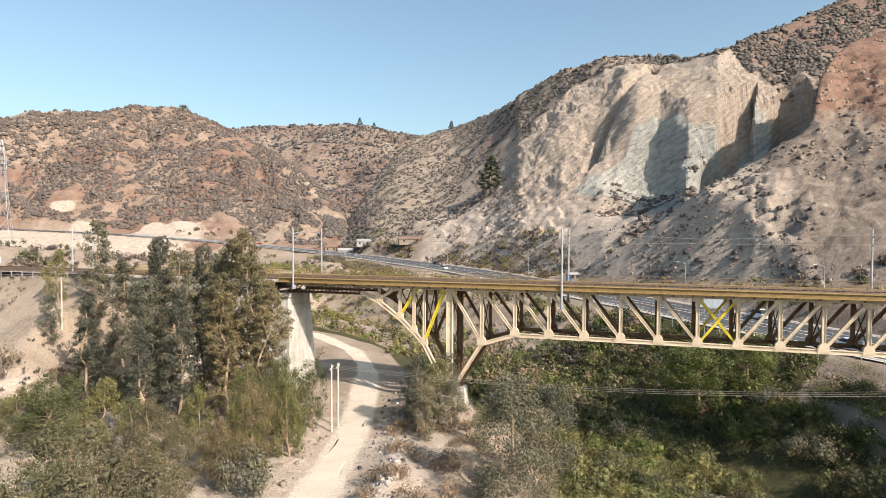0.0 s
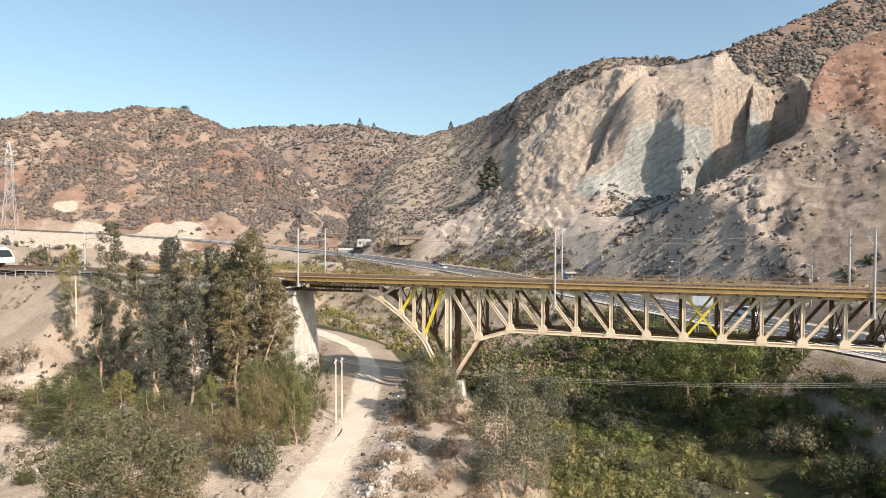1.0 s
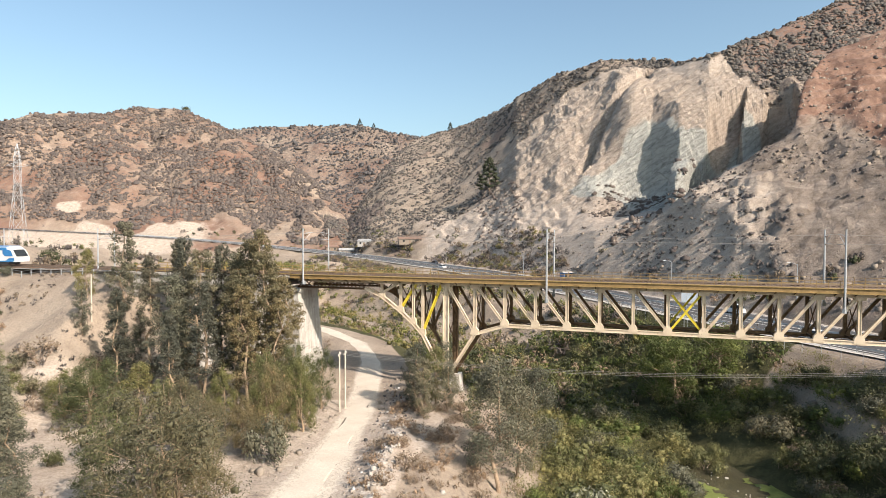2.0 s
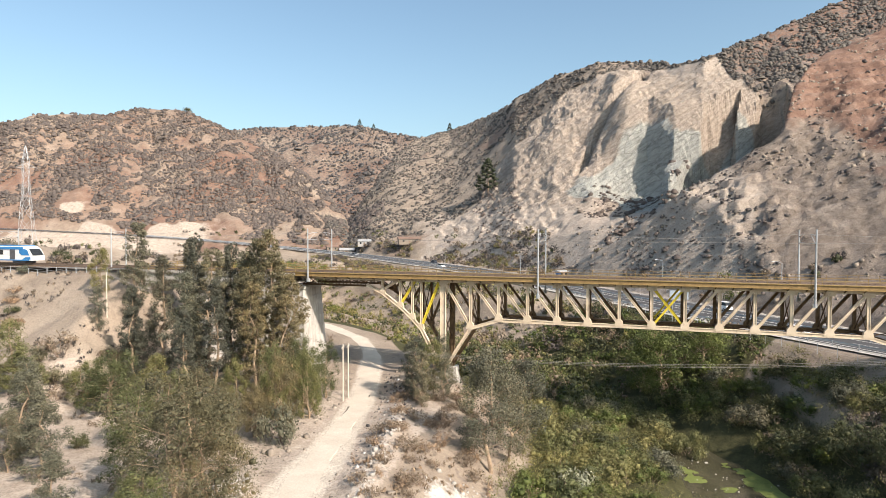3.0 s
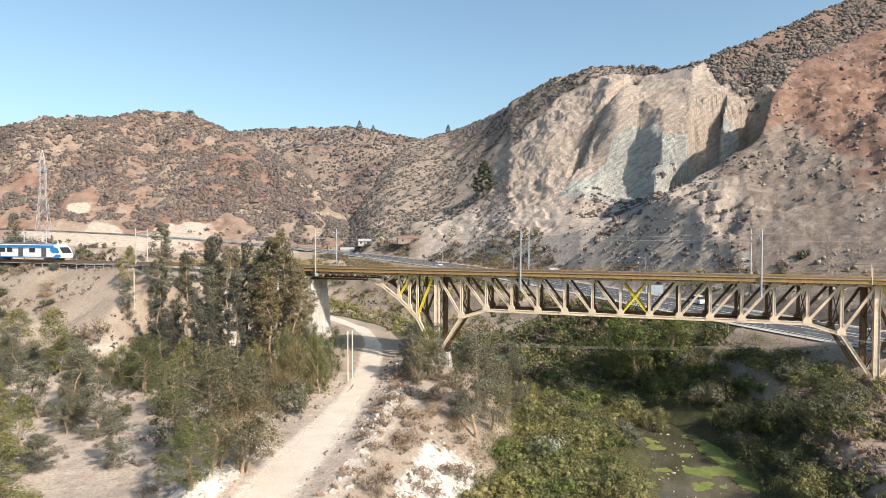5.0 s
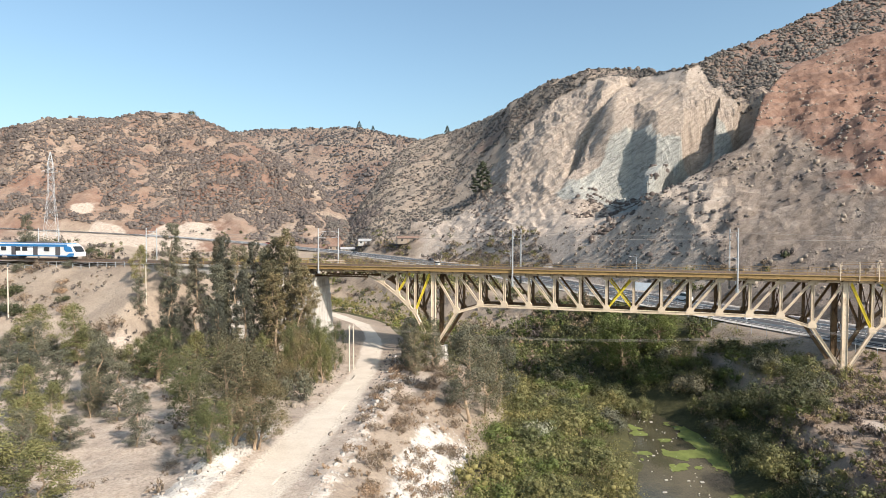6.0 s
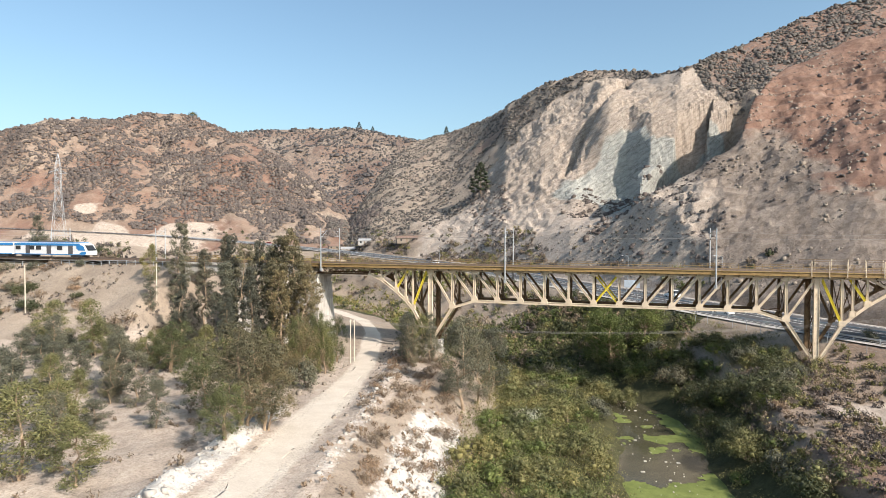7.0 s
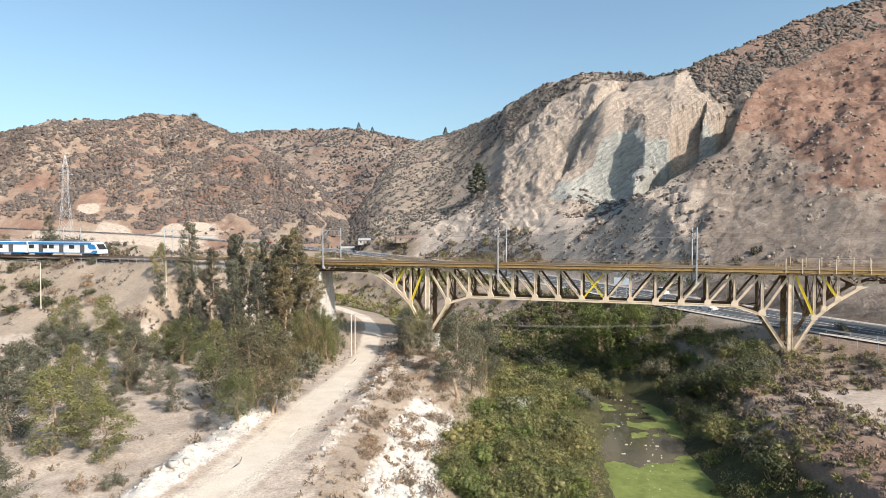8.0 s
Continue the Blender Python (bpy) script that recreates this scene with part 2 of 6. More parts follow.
LEAF_GREY = leafy("casuarina_leaf", (0.052, 0.054, 0.046), (0.105, 0.106, 0.088), (0.17, 0.155, 0.125), 0.08)
LEAF_BROWNISH = leafy("dry_eucalyptus_leaf", (0.092, 0.083, 0.052), (0.176, 0.154, 0.096), (0.28, 0.195, 0.125), 0.15)
LEAF_MIXED = leafy("mixed_green_leaf", (0.068, 0.080, 0.036), (0.146, 0.154, 0.072), (0.21, 0.19, 0.098))
LEAF_GREEN = leafy("green_leaf", (0.078, 0.100, 0.030), (0.145, 0.174, 0.058), (0.20, 0.205, 0.08), 0.18)
LEAF_DARK = leafy("dark_leaf", (0.048, 0.056, 0.030), (0.098, 0.106, 0.058), (0.15, 0.145, 0.08))
LEAF_OLIVE = leafy("olive_shrub_leaf", (0.105, 0.105, 0.046), (0.220, 0.212, 0.100), (0.28, 0.252, 0.13), 0.2)
LEAF_SCRUB = leafy("hill_scrub_leaf", (0.078, 0.066, 0.070), (0.124, 0.107, 0.112), (0.175, 0.152, 0.146), 0.06)
LEAF_SLOPE = leafy("slope_scrub_leaf", (0.105, 0.088, 0.088), (0.170, 0.146, 0.143), (0.23, 0.198, 0.18), 0.08)
# Bluer than the nearer scrub: haze of distance mixed into the leaf colour.
LEAF_FAR_HAZED = leafy("hazed_scrub_leaf", (0.082, 0.074, 0.082), (0.130, 0.116, 0.126), (0.17, 0.152, 0.156), 0.06)
LEAF_DRY = leafy("dead_brush", (0.17, 0.125, 0.100), (0.28, 0.212, 0.170), (0.37, 0.295, 0.24), 0.12)

# ---- shared builders ----


def link_mesh(name, verts, faces, mat, parent=None, smooth=False):
    """One mesh object from arrays of corners and of three- or four-cornered faces."""
    verts, faces = np.asarray(verts, np.float32), np.asarray(faces, np.int32)
    me = bpy.data.meshes.new(name)
    k = faces.shape[1]
    me.vertices.add(len(verts))
    me.vertices.foreach_set("co", verts.ravel())
    me.loops.add(faces.size)
    me.loops.foreach_set("vertex_index", faces.ravel())
    me.polygons.add(len(faces))
    me.polygons.foreach_set("loop_start", np.arange(0, faces.size, k, dtype=np.int32))
    if smooth:
        me.polygons.foreach_set("use_smooth", np.ones(len(faces), bool))
    me.update(calc_edges=True)
    me.materials.append(mat)
    ob = new(name, me)
    if parent:
        ob.parent = parent
    return ob


def part(name, bm, mat, parent=None, label=""):
    me = bpy.data.meshes.new(name)
    bmesh.ops.recalc_face_normals(bm, faces=bm.faces)
    bm.to_mesh(me)
    bm.free()
    me.materials.append(mat)
    ob = new(name, me)
    if parent:
        ob.parent = parent
    return tagged(ob, label) if label else ob


def thing(name, m, label, category, group="", kind=""):
    ob = new(name)
    ob.empty_display_size = 0.3
    ob.matrix_world = m
    return tagged(ob, label, category, group, kind)


def box(bm, x0, x1, y0, y1, z0, z1, taper=0.0):
    """A block; taper draws its top in."""
    t = taper
    c = [(x0, y0, z0), (x1, y0, z0), (x1, y1, z0), (x0, y1, z0), (x0 + t, y0 + t, z1), (x1 - t, y0 + t, z1), (x1 - t, y1 - t, z1), (x0 + t, y1 - t, z1)]
    v = [bm.verts.new(p) for p in c]
    for f in ((3, 2, 1, 0), (4, 5, 6, 7), (0, 1, 5, 4), (1, 2, 6, 5), (2, 3, 7, 6), (3, 0, 4, 7)):
        bm.faces.new([v[i] for i in f])
    return v


def beam(bm, p, q, wide, deep, side=(0, 1, 0)):
    """A straight bar from p to q; deep is its size along side."""
    p, q = Vector(p), Vector(q)
    a = (q - p).normalized()
    s = Vector(side)
    s = (s - a * s.dot(a)).normalized()
    w = a.cross(s)
    vs = []
    for end in (p, q):
        for i, j in ((-1, -1), (1, -1), (1, 1), (-1, 1)):
            vs.append(bm.verts.new(end + w * (i * wide / 2) + s * (j * deep / 2)))
    for f in ((3, 2, 1, 0), (4, 5, 6, 7), (0, 1, 5, 4), (1, 2, 6, 5), (2, 3, 7, 6), (3, 0, 4, 7)):
        bm.faces.new([vs[i] for i in f])


def girder(bm, p, q, wide, deep, side=(0, 1, 0)):
    """A rolled member: two flanges at its edges and a thinner web between them."""
    p, q = Vector(p), Vector(q)
    a = (q - p).normalized()
    s = Vector(side)
    s = (s - a * s.dot(a)).normalized()
    w = a.cross(s)
    beam(bm, p, q, wide - 0.02, deep * 0.62, side)
    for k in (-1, 1):
        off = w * (k * (wide / 2 - 0.03))
        beam(bm, p + off, q + off, 0.06, deep, side)


def tube(bm, pts, radii, sides=8):
    """A round bar through pts, closed at both ends."""
    rings = []
    for i, p in enumerate(pts):
        p = Vector(p)
        a = (Vector(pts[min(i + 1, len(pts) - 1)]) - Vector(pts[max(i - 1, 0)])).normalized()
        u = a.cross(Vector((0.31, 0.95, 0.1))).normalized()
        v = a.cross(u)
        r = radii[i] if isinstance(radii, (list, tuple)) else radii
        rings.append([bm.verts.new(p + (u * math.cos(2 * math.pi * k / sides) + v * math.sin(2 * math.pi * k / sides)) * r) for k in range(sides)])
    for a, b in zip(rings, rings[1:]):
        for k in range(sides):
            bm.faces.new((a[k], a[(k + 1) % sides], b[(k + 1) % sides], b[k]))
    bm.faces.new(rings[0][::-1])
    bm.faces.new(rings[-1])


def smooth01(x, a, b):
    t = np.clip((x - a) / (b - a), 0, 1)
    return t * t * (3 - 2 * t)


def lattice_hash(ix, iy, seed):
    h = (ix.astype(np.int64) * 374761393 + iy.astype(np.int64) * 668265263 + seed * 1442695041) & 0x7FFFFFFF
    h = ((h ^ (h >> 13)) * 1274126177) & 0x7FFFFFFF
    h = ((h ^ (h >> 16)) * 1911520717) & 0x7FFFFFFF
    return (h & 0xFFFFFF) / float(0xFFFFFF)


def value_noise(x, y, seed=0):
    ix, iy = np.floor(x), np.floor(y)
    fx, fy = x - ix, y - iy
    fx, fy = fx * fx * (3 - 2 * fx), fy * fy * (3 - 2 * fy)
    a, b = lattice_hash(ix, iy, seed), lattice_hash(ix + 1, iy, seed)
    c, d = lattice_hash(ix, iy + 1, seed), lattice_hash(ix + 1, iy + 1, seed)
    return (a + (b - a) * fx) * (1 - fy) + (c + (d - c) * fx) * fy - 0.5


def fbm(x, y, size, octaves=4, seed=0, gain=0.5):
    """Rolling noise of about plus or minus a half; size is its largest wave in metres."""
    out, amp, f = 0.0, 1.0, 1.0 / size
    for k in range(octaves):
        out = out + amp * value_noise(x * f + 17.3 * k, y * f - 9.1 * k, seed + k)
        amp, f = amp * gain, f * 2.03
    return out


def along(x, y, pts):
    """For points x, y: signed distance to a polyline (right of its way positive), its height there and the length along it."""
    best = np.full(np.shape(x), 1e9)
    sd, hz, ln = np.zeros(np.shape(x)), np.zeros(np.shape(x)), np.zeros(np.shape(x))
    run = 0.0
    for p, q in zip(pts, pts[1:]):
        dx, dy = q[0] - p[0], q[1] - p[1]
        length = math.hypot(dx, dy)
        t = np.clip(((x - p[0]) * dx + (y - p[1]) * dy) / length ** 2, 0, 1)
        ex, ey = x - p[0] - t * dx, y - p[1] - t * dy
        d = np.hypot(ex, ey)
        near = d < best
        side = np.sign(dy * ex - dx * ey)
        best = np.where(near, d, best)
        sd = np.where(near, d * side, sd)
        hz = np.where(near, p[2] + (q[2] - p[2]) * t, hz)
        ln = np.where(near, run + t * length, ln)
        run += length
    return sd, hz, ln


def smax(a, b, k):
    return 0.5 * (a + b + np.sqrt((a - b) ** 2 + k * k))


# ---- the plan of the valley ----
TURN = -16.2                                        # the bridge's way, degrees
BRIDGE = pose(-0.9, 79.0, 0, 0, 0, TURN)            # first tower; x along the bridge, y across it, away
PANEL = 4.24
RIVER = [(26, -60, 0), (28, 28, 0), (30.5, 44, 0), (33.8, 56, 0), (35.2, 68, 0), (35, 78, 0), (31, 98, 0), (18, 128, 0), (-18, 168, 0), (-75, 235, 0), (-220, 340, 0)]
HIGHWAY = [(160, -160, -12), (128, -40, -12), (98, 26, -11.6), (80.5, 59, -11.3), (68.5, 84, -11), (52.5, 125, -10.4), (9, 239, -9), (-18, 286, -8.2), (-50, 332, -6.8),
           (-86, 364, -4.8), (-128, 381, -1.7), (-160, 387, 0.6), (-220, 393, 4.4), (-330, 402, 9), (-600, 420, 16)]
RAILWAY = [(-330, 112, 0), (-200, 119, 0), (-125, 119, 0), (-91, 113, 0), (-61, 101.2, 0), (-45, 94.8, 0), (-21, 87.4, 0)]
TRACK = [(-34, -40, -15), (-26, -18, -15.3), (-17.6, 0, -15.5), (-15.7, 10, -15.7), (-14.8, 18.5, -15.8), (-14.0, 27, -15.9), (-13.4, 38, -16.1), (-12.4, 51, -16.4), (-12.0, 70, -16.6), (-12.6, 82, -16.3),
         (-13.6, 94, -15.4), (-17, 105, -14.2), (-26, 115, -13.2), (-42, 124, -12)]
# bearing from the valley's middle, foot distance, foot height, ridge distance, ridge height
LEFT_HILL = [(-180, 500, -6, 900, 40), (-90, 520, 0, 950, 60), (-52.9, 500, 2, 912, 66.5), (-43.2, 520, 9, 760, 93.3), (-36.8, 500, 8, 670, 105.1), (-34.7, 492, 7, 665, 112.1),
             (-33.2, 484, 6, 666, 116.7), (-30.5, 470, 5, 659, 117.3), (-29.1, 464, 4, 673, 122.3), (-27.6, 456, 3, 675, 130.0), (-24.6, 440, 2, 659, 129.6), (-22.8, 432, 1, 639, 119.4),
             (-20.5, 424, -1, 608, 102.5), (-18.1, 416, -3, 578, 87.0), (-15.7, 410, -4, 550, 69.9), (-12.7, 404, -4, 512, 45.6), (-10.1, 400, -5, 466, 17.4), (-6.4, 395, -40, 452, -50), (180, 400, -40, 500, -50)]
MIDDLE_HILL = [(-180, 800, -20, 1200, 60), (-60, 800, 0, 1200, 80), (-29.3, 798, 20, 1140, 107.6), (-22.8, 758, 20, 1082, 154.5), (-19.8, 743, 20, 1062, 174.2), (-17.6, 734, 20, 1049, 178.0),
               (-14.7, 724, 20, 1035, 181.0), (-10.6, 714, 20, 999, 180.6), (-8.5, 710, 20, 963, 174.5), (-5.9, 706, 20, 928, 159.2), (-3.3, 704, 20, 905, 148.5), (-0.1, 703, 20, 904, 131.2),
               (5.2, 706, 20, 907, 74.9), (180, 800, 0, 1200, 60)]
RIGHT_HILL = [(-180, 429, -40, 459, -50), (-14, 429, -30, 459, -40), (-12.7, 429, -12, 459, -10.0), (-10.6, 406, -6, 457, 4.6), (-9.6, 385, -6, 466, 14.4), (-7.5, 343, -5, 545, 45.9),
              (-5.4, 338, -4, 634, 87.7), (-3.3, 322, -3, 694, 115.3), (-0.1, 305, -2, 663, 121.7), (4.1, 276, 0, 545, 114.9), (6.1, 262, 1, 477, 111.8), (10.2, 240, 3, 431, 117.1),
              (13.7, 224, 6, 406, 119.4), (18.5, 216, 11, 396, 114.7), (20.8, 206, 14, 358, 100.9), (23.1, 215, 18, 342, 99.9), (27.3, 235, 26, 361, 114.0), (31.5, 258, 32, 395, 133.1),
              (34.7, 274, 34, 423, 149.0)]
RIGHT_HILL_BEYOND = [(41.9, 304, 34, 484, 170.4), (53.3, 381, 30, 623, 165.7), (180, 500, 0, 900, 60)]
RIGHT_SPUR = [(-180, 210, -40, 230, -50), (3.5, 232, -26, 245, -30), (7.3, 214, -13, 226, -14), (10.4, 197, -11, 210, -8.8), (14.4, 178, -10.5, 192, 0.4), (17.8, 166, -10.5, 186, 8.1), (20.3, 158, -10.5, 185, 13.5),
              (24.5, 147, -10.5, 192, 23.0), (27.0, 143, -10.5, 197, 29.0), (29.2, 139, -10.5, 204, 34.5), (30.0, 138, -10.5, 209, 38.0), (30.5, 137, -10.5, 235, 55.5), (31.3, 135, -10.5, 258, 69.0), (32.4, 133, -10.5, 276, 77.5), (34.8, 130, -10.5, 292, 85.2),
              (42.0, 122, -10.5, 345, 111.9), (53.3, 116, -10.5, 450, 121.5), (90, 130, -10, 500, 90), (180, 300, -20, 600, 30)]


def hill(x, y, rows, steep=1.0, apron=0.4):
    """Height of one hill that rises from a foot to a ridge, given round the valley's middle; and how far up its slope."""
    dx, dy = x + 0.5, y - 0.5
    r, b = np.hypot(dx, dy), np.degrees(np.arctan2(dx, dy))
    tab = np.array(rows, float)
    r0, h0, r1, h1 = (np.interp(b, tab[:, 0], tab[:, k]) for k in (1, 2, 3, 4))
    s = (r - r0) / (r1 - r0)
    up = np.clip(s, 0, 1.3)
    z = h0 + (h1 - h0) * up ** (np.interp(b, *steep) if isinstance(steep, tuple) else steep)
    z = -smax(-z - 1.5, -(h1 - (r - r1) * 0.45) - 1.5, 3.0)
    z = np.where(s < 0, h0 + (r - r0) * apron + 1.5 * np.exp(np.minimum(r - r0, 0) / 12), z)
    return z, s, b, r


def ground_height(x, y):
    """Height of the ground, with the masks that its material uses."""
    x, y = np.asarray(x, float), np.asarray(y, float)
    s, _, _ = along(x, y, RIVER)
    s = s + fbm(x, y, 18, 3, 3) * 3.0
    z = np.interp(s, [-260, -120, -62, -46, -38, -34, -28, -22, -8, -5, 0, 5, 8, 11, 14, 18, 26, 40, 90, 200],
                  [-13.5, -16.2, -16.6, -16.4, -16.2, -16.5, -19.8, -22.2, -23.3, -24.1, -25.0, -24.1, -22.8, -20.8, -17.3, -16.7, -16.2, -15.4, -12, -8])
    z = z + np.interp(y, [70, 100, 160, 300, 700], [0, 2.0, 5, 10, 18]) * np.interp(np.abs(s), [0, 12, 60], [0.6, 1, 0.35])
    z = z + 1.5 * smooth01(s, 11, 16) * (1 - smooth01(s, 40, 60)) * smooth01(y, 46, 57) * (1 - smooth01(y, 84, 100))
    # railway bank
    d, _, _ = along(x, y, RAILWAY)
    bank = np.where(d > 0, np.interp(d, [0, 4.6, 7, 16, 27, 36, 60, 110], [-0.75, -0.75, -1.5, -7.2, -13.0, -15.6, -16.5, -16.8]),
                    np.interp(-d, [0, 4.6, 7, 20, 50, 120, 220], [-0.75, -0.75, -1.4, -3.0, -5.5, -8, -8]) + 6.5 * smooth01(-x, 84, 112) * smooth01(-d, 6, 22) * (1 - smooth01(-d, 60, 120)))
    bank = bank + fbm(x, y, 14, 4, 11) * 1.6 * smooth01(np.abs(d), 5, 14)
    m = 1 - smooth01(x + fbm(x, y, 9, 2, 5) * 3, -57, -46)
    z = z * (1 - m) + bank * m
    # hills
    n_big, n_mid, n_fine = fbm(x, y, 90, 5, 21), fbm(x, y, 22, 5, 31), fbm(x, y, 5, 3, 41)
    za, sa, ba, ra = hill(x, y, LEFT_HILL, 1.05, 0.25)
    zb, sb, _, _ = hill(x, y, MIDDLE_HILL)
    zc, sc, bc, _ = hill(x, y, RIGHT_HILL + RIGHT_HILL_BEYOND, ([6, 10, 14.5, 18, 21], [0.95, 1.05, 1.35, 1.25, 1.0]), 0.5)
    zd, sd, _, _ = hill(x, y, RIGHT_SPUR, 1.03, 1.6)
    # the quarried cliff: a low foot, a steep wall, and the slope above it
    wall = smooth01(bc, 13, 17) * (1 - smooth01(bc, 27.5, 29.5))
    up_c = np.clip(sc + 0.010 * (20 - np.clip(bc, 14, 27)), 0, 1)
    tab = np.array(RIGHT_HILL + RIGHT_HILL_BEYOND, float)
    foot_c, top_c = np.interp(bc, tab[:, 0], tab[:, 2]), np.interp(bc, tab[:, 0], tab[:, 4])
    cut_z = foot_c + (top_c - foot_c) * np.interp(up_c, [0, 0.2, 0.36, 0.40, 0.47, 0.57, 0.73, 1], [0, 0.06, 0.12, 0.20, 0.45, 0.62, 0.76, 1])
    zc = zc + (cut_z - zc) * wall * smooth01(sc, 0, 0.06) * (1 - smooth01(sc, 0.85, 0.97))
    gully = np.abs(fbm(ba * 6, ra * 0.25, 22, 4, 51))
    mid_up = np.clip(sa * (1.03 - sa) * 5, 0, 1)
    za = za + mid_up * (n_big * 16 + n_mid * 5 - (0.25 - gully) * 16)
    zb = zb + np.clip(sb * (1.04 - sb) * 4, 0, 1) * (n_big * 26 + n_mid * 6)
    mid_up = np.clip(sc * (1.15 - sc) * 3.2, 0, 1)
    zc = zc + mid_up * (n_big * 10 + n_mid * 5)
    # the bare face: a crumbling arete, a gully, and a smooth slab with a rib and a niche under its right end
    rim = np.interp(bc, [-4, 0, 2.8, 3.9, 5.5, 8.3, 10.9, 14, 15.5, 17, 18, 20.9, 22.5, 24, 25.6, 27.5, 29.5, 31],
                    [-0.05, 0.11, 0.21, 0.34, 0.50, 0.61, 0.81, 0.90, 0.93, 0.88, 0.84, 0.99, 1.0, 0.97, 0.74, 0.55, 0.45, 0.1]) + n_mid * 0.07 + n_fine * 0.03
    lip = np.interp(bc, [10.6, 11.9, 14.3, 17.7, 20.9, 22], [0.21, 0.27, 0.52, 0.75, 1.0, 1.3]) + n_mid * 0.03
    slab = smooth01(lip - sc, 0.0, 0.03) * smooth01(bc, 10, 12)
    gully_c = np.exp(-((sc - lip - 0.05) / 0.04) ** 2) * smooth01(bc, 11.5, 13.5) * (1 - smooth01(bc, 19.8, 21))
    bare = smooth01(rim - sc, -0.02, 0.02) * (1 - smooth01(gully_c + n_mid * 0.5, 0.55, 0.8)) * (1 - smooth01(bc, 30, 32))
    quarry = bare * smooth01(sc, -0.05, 0.08) * (1 - 0.85 * smooth01(sc, 0.80, 0.92))
    wob = bc + n_mid * 0.35 - 3.0 * (np.clip(sc, 0, 0.6) - 0.25)
    def band(a, b, soft=0.3):
        return smooth01(wob, a - soft, a + soft) * (1 - smooth01(wob, b - soft, b + soft))

    ragged = sc + n_fine * 0.04 - 0.010 * (bc - 21)
    relief = band(20.5, 22.1, 0.15) * 12 * (1 - smooth01(ragged, 0.36, 0.43))
    relief = relief + band(25.3, 26.8, 0.15) * 7 * (1 - smooth01(ragged, 0.42, 0.49)) - band(22.3, 25.1, 0.12) * 14 * (1 - smooth01(ragged, 0.54, 0.60)) - band(27.0, 30.2, 0.2) * 17 * (1 - smooth01(ragged, 0.50, 0.58))
    dip = zc - 3.4 * (bc - 16) + n_mid * 9 + n_fine * 1.5
    bench = dip / 4.2
    bench = (np.floor(bench) + smooth01(bench - np.floor(bench), 0.35, 0.65)) * 4.2
    zc = zc + (bench - dip) * 0.35 * smooth01(fbm(x, y, 30, 3, 36), -0.25, 0.2) * quarry * smooth01(sc, 0.10, 0.2)
    crumble = 0.22 - np.abs(fbm(bc * 5.0, zc * 1.2, 9, 3, 33, 0.55)) * 1.5
    spall = 0.22 - np.abs(fbm(bc * 5.0 - zc * 0.6, zc * 1.0 + bc * 3.0, 6.5, 2, 37, 0.5)) * 1.4
    zc = zc + quarry * ((crumble * 2.0 + spall * 1.3) * (1 - 0.75 * slab) + relief * smooth01(sc, -0.02, 0.12) + n_fine * (1.2 - 0.8 * slab)) - gully_c * 9 * smooth01(sc, 0.1, 0.3) * (1 - smooth01(sc, 0.72, 0.92))
    up_d = np.clip(sd * (1.1 - sd) * 3.5, 0, 1)
    furrow = np.abs(fbm(x * 0.8 - y * 0.6, (x * 0.6 + y * 0.8) * 0.3, 9, 4, 61))
    zd = zd + up_d * (n_big * 7 + n_mid * 4 + (furrow - 0.15) * 1.5 + (0.2 - np.abs(fbm(x, y, 13, 5, 66, 0.6))) * 3.5)
    ledge = (zd + n_mid * 3 - x * 0.16 + n_fine * 0.8) / 3.1
    ledge = (np.floor(ledge) + smooth01(ledge - np.floor(ledge), 0.25, 0.55)) * 3.1 - n_mid * 3 + x * 0.16 - n_fine * 0.8
    zd = zd + (ledge - zd) * 0.62 * np.clip(up_d, 0, 1) * smooth01(fbm(x, y, 34, 3, 68), -0.3, 0.1)
    crag_d = (zd + n_mid * 5 + x * 0.1 + n_fine * 1.2) / 1.7
    crag_d = (np.floor(crag_d) + smooth01(crag_d - np.floor(crag_d), 0.45, 0.62)) * 1.7 - n_mid * 5 - x * 0.1 - n_fine * 1.2
    zd = zd + (crag_d - zd) * 0.5 * np.clip(up_d, 0, 1) * smooth01(fbm(x, y, 26, 4, 69), 0.0, 0.14)
    zh = smax(smax(za, zb, 2.0), smax(zc, zd, 1.5), 1.5)
    out = smax(z, zh, 2.0)
    # highway bench
    dh, zr, _ = along(x, y, HIGHWAY)
    dh = np.abs(dh)
    rough = fbm(x, y, 12, 4, 71) * 2.0 * smooth01(dh, 12, 20)
    out = np.maximum(out, zr - 0.3 - 0.55 * np.maximum(dh - 10.8, 0) + rough)
    out = np.minimum(out, zr - 0.3 + 1.0 * np.maximum(dh - 11.5, 0) + rough * 1.2 + 0.02 * np.maximum(dh - 11.5, 0) ** 2)
    # dirt track
    dt, zt, _ = along(x, y, TRACK)
    w = 1 - smooth01(np.abs(dt), 2.6, 6.5)
    out = out * (1 - w) + (zt - 0.06) * w
    spoil = np.exp(-((dt + 5.8) / 1.9) ** 2) * smooth01(y, -5, 8) * (1 - smooth01(y, 34, 48)) * 1.5
    heap = np.exp(-((dt - 6.0) / 2.0) ** 2) * smooth01(y, 10, 22) * (1 - smooth01(y, 60, 72)) * 0.9
    lumps = 0.6 + 1.2 * np.abs(fbm(x, y, 3.5, 3, 91))
    out = out + (spoil + heap) * lumps
    out = out + fbm(x, y, 7, 4, 81) * 0.5 * smooth01(np.abs(dt), 2.5, 6) * smooth01(dh, 11, 16) + n_fine * 0.25 * smooth01(np.abs(dt), 2.2, 5) * smooth01(dh, 11, 14)
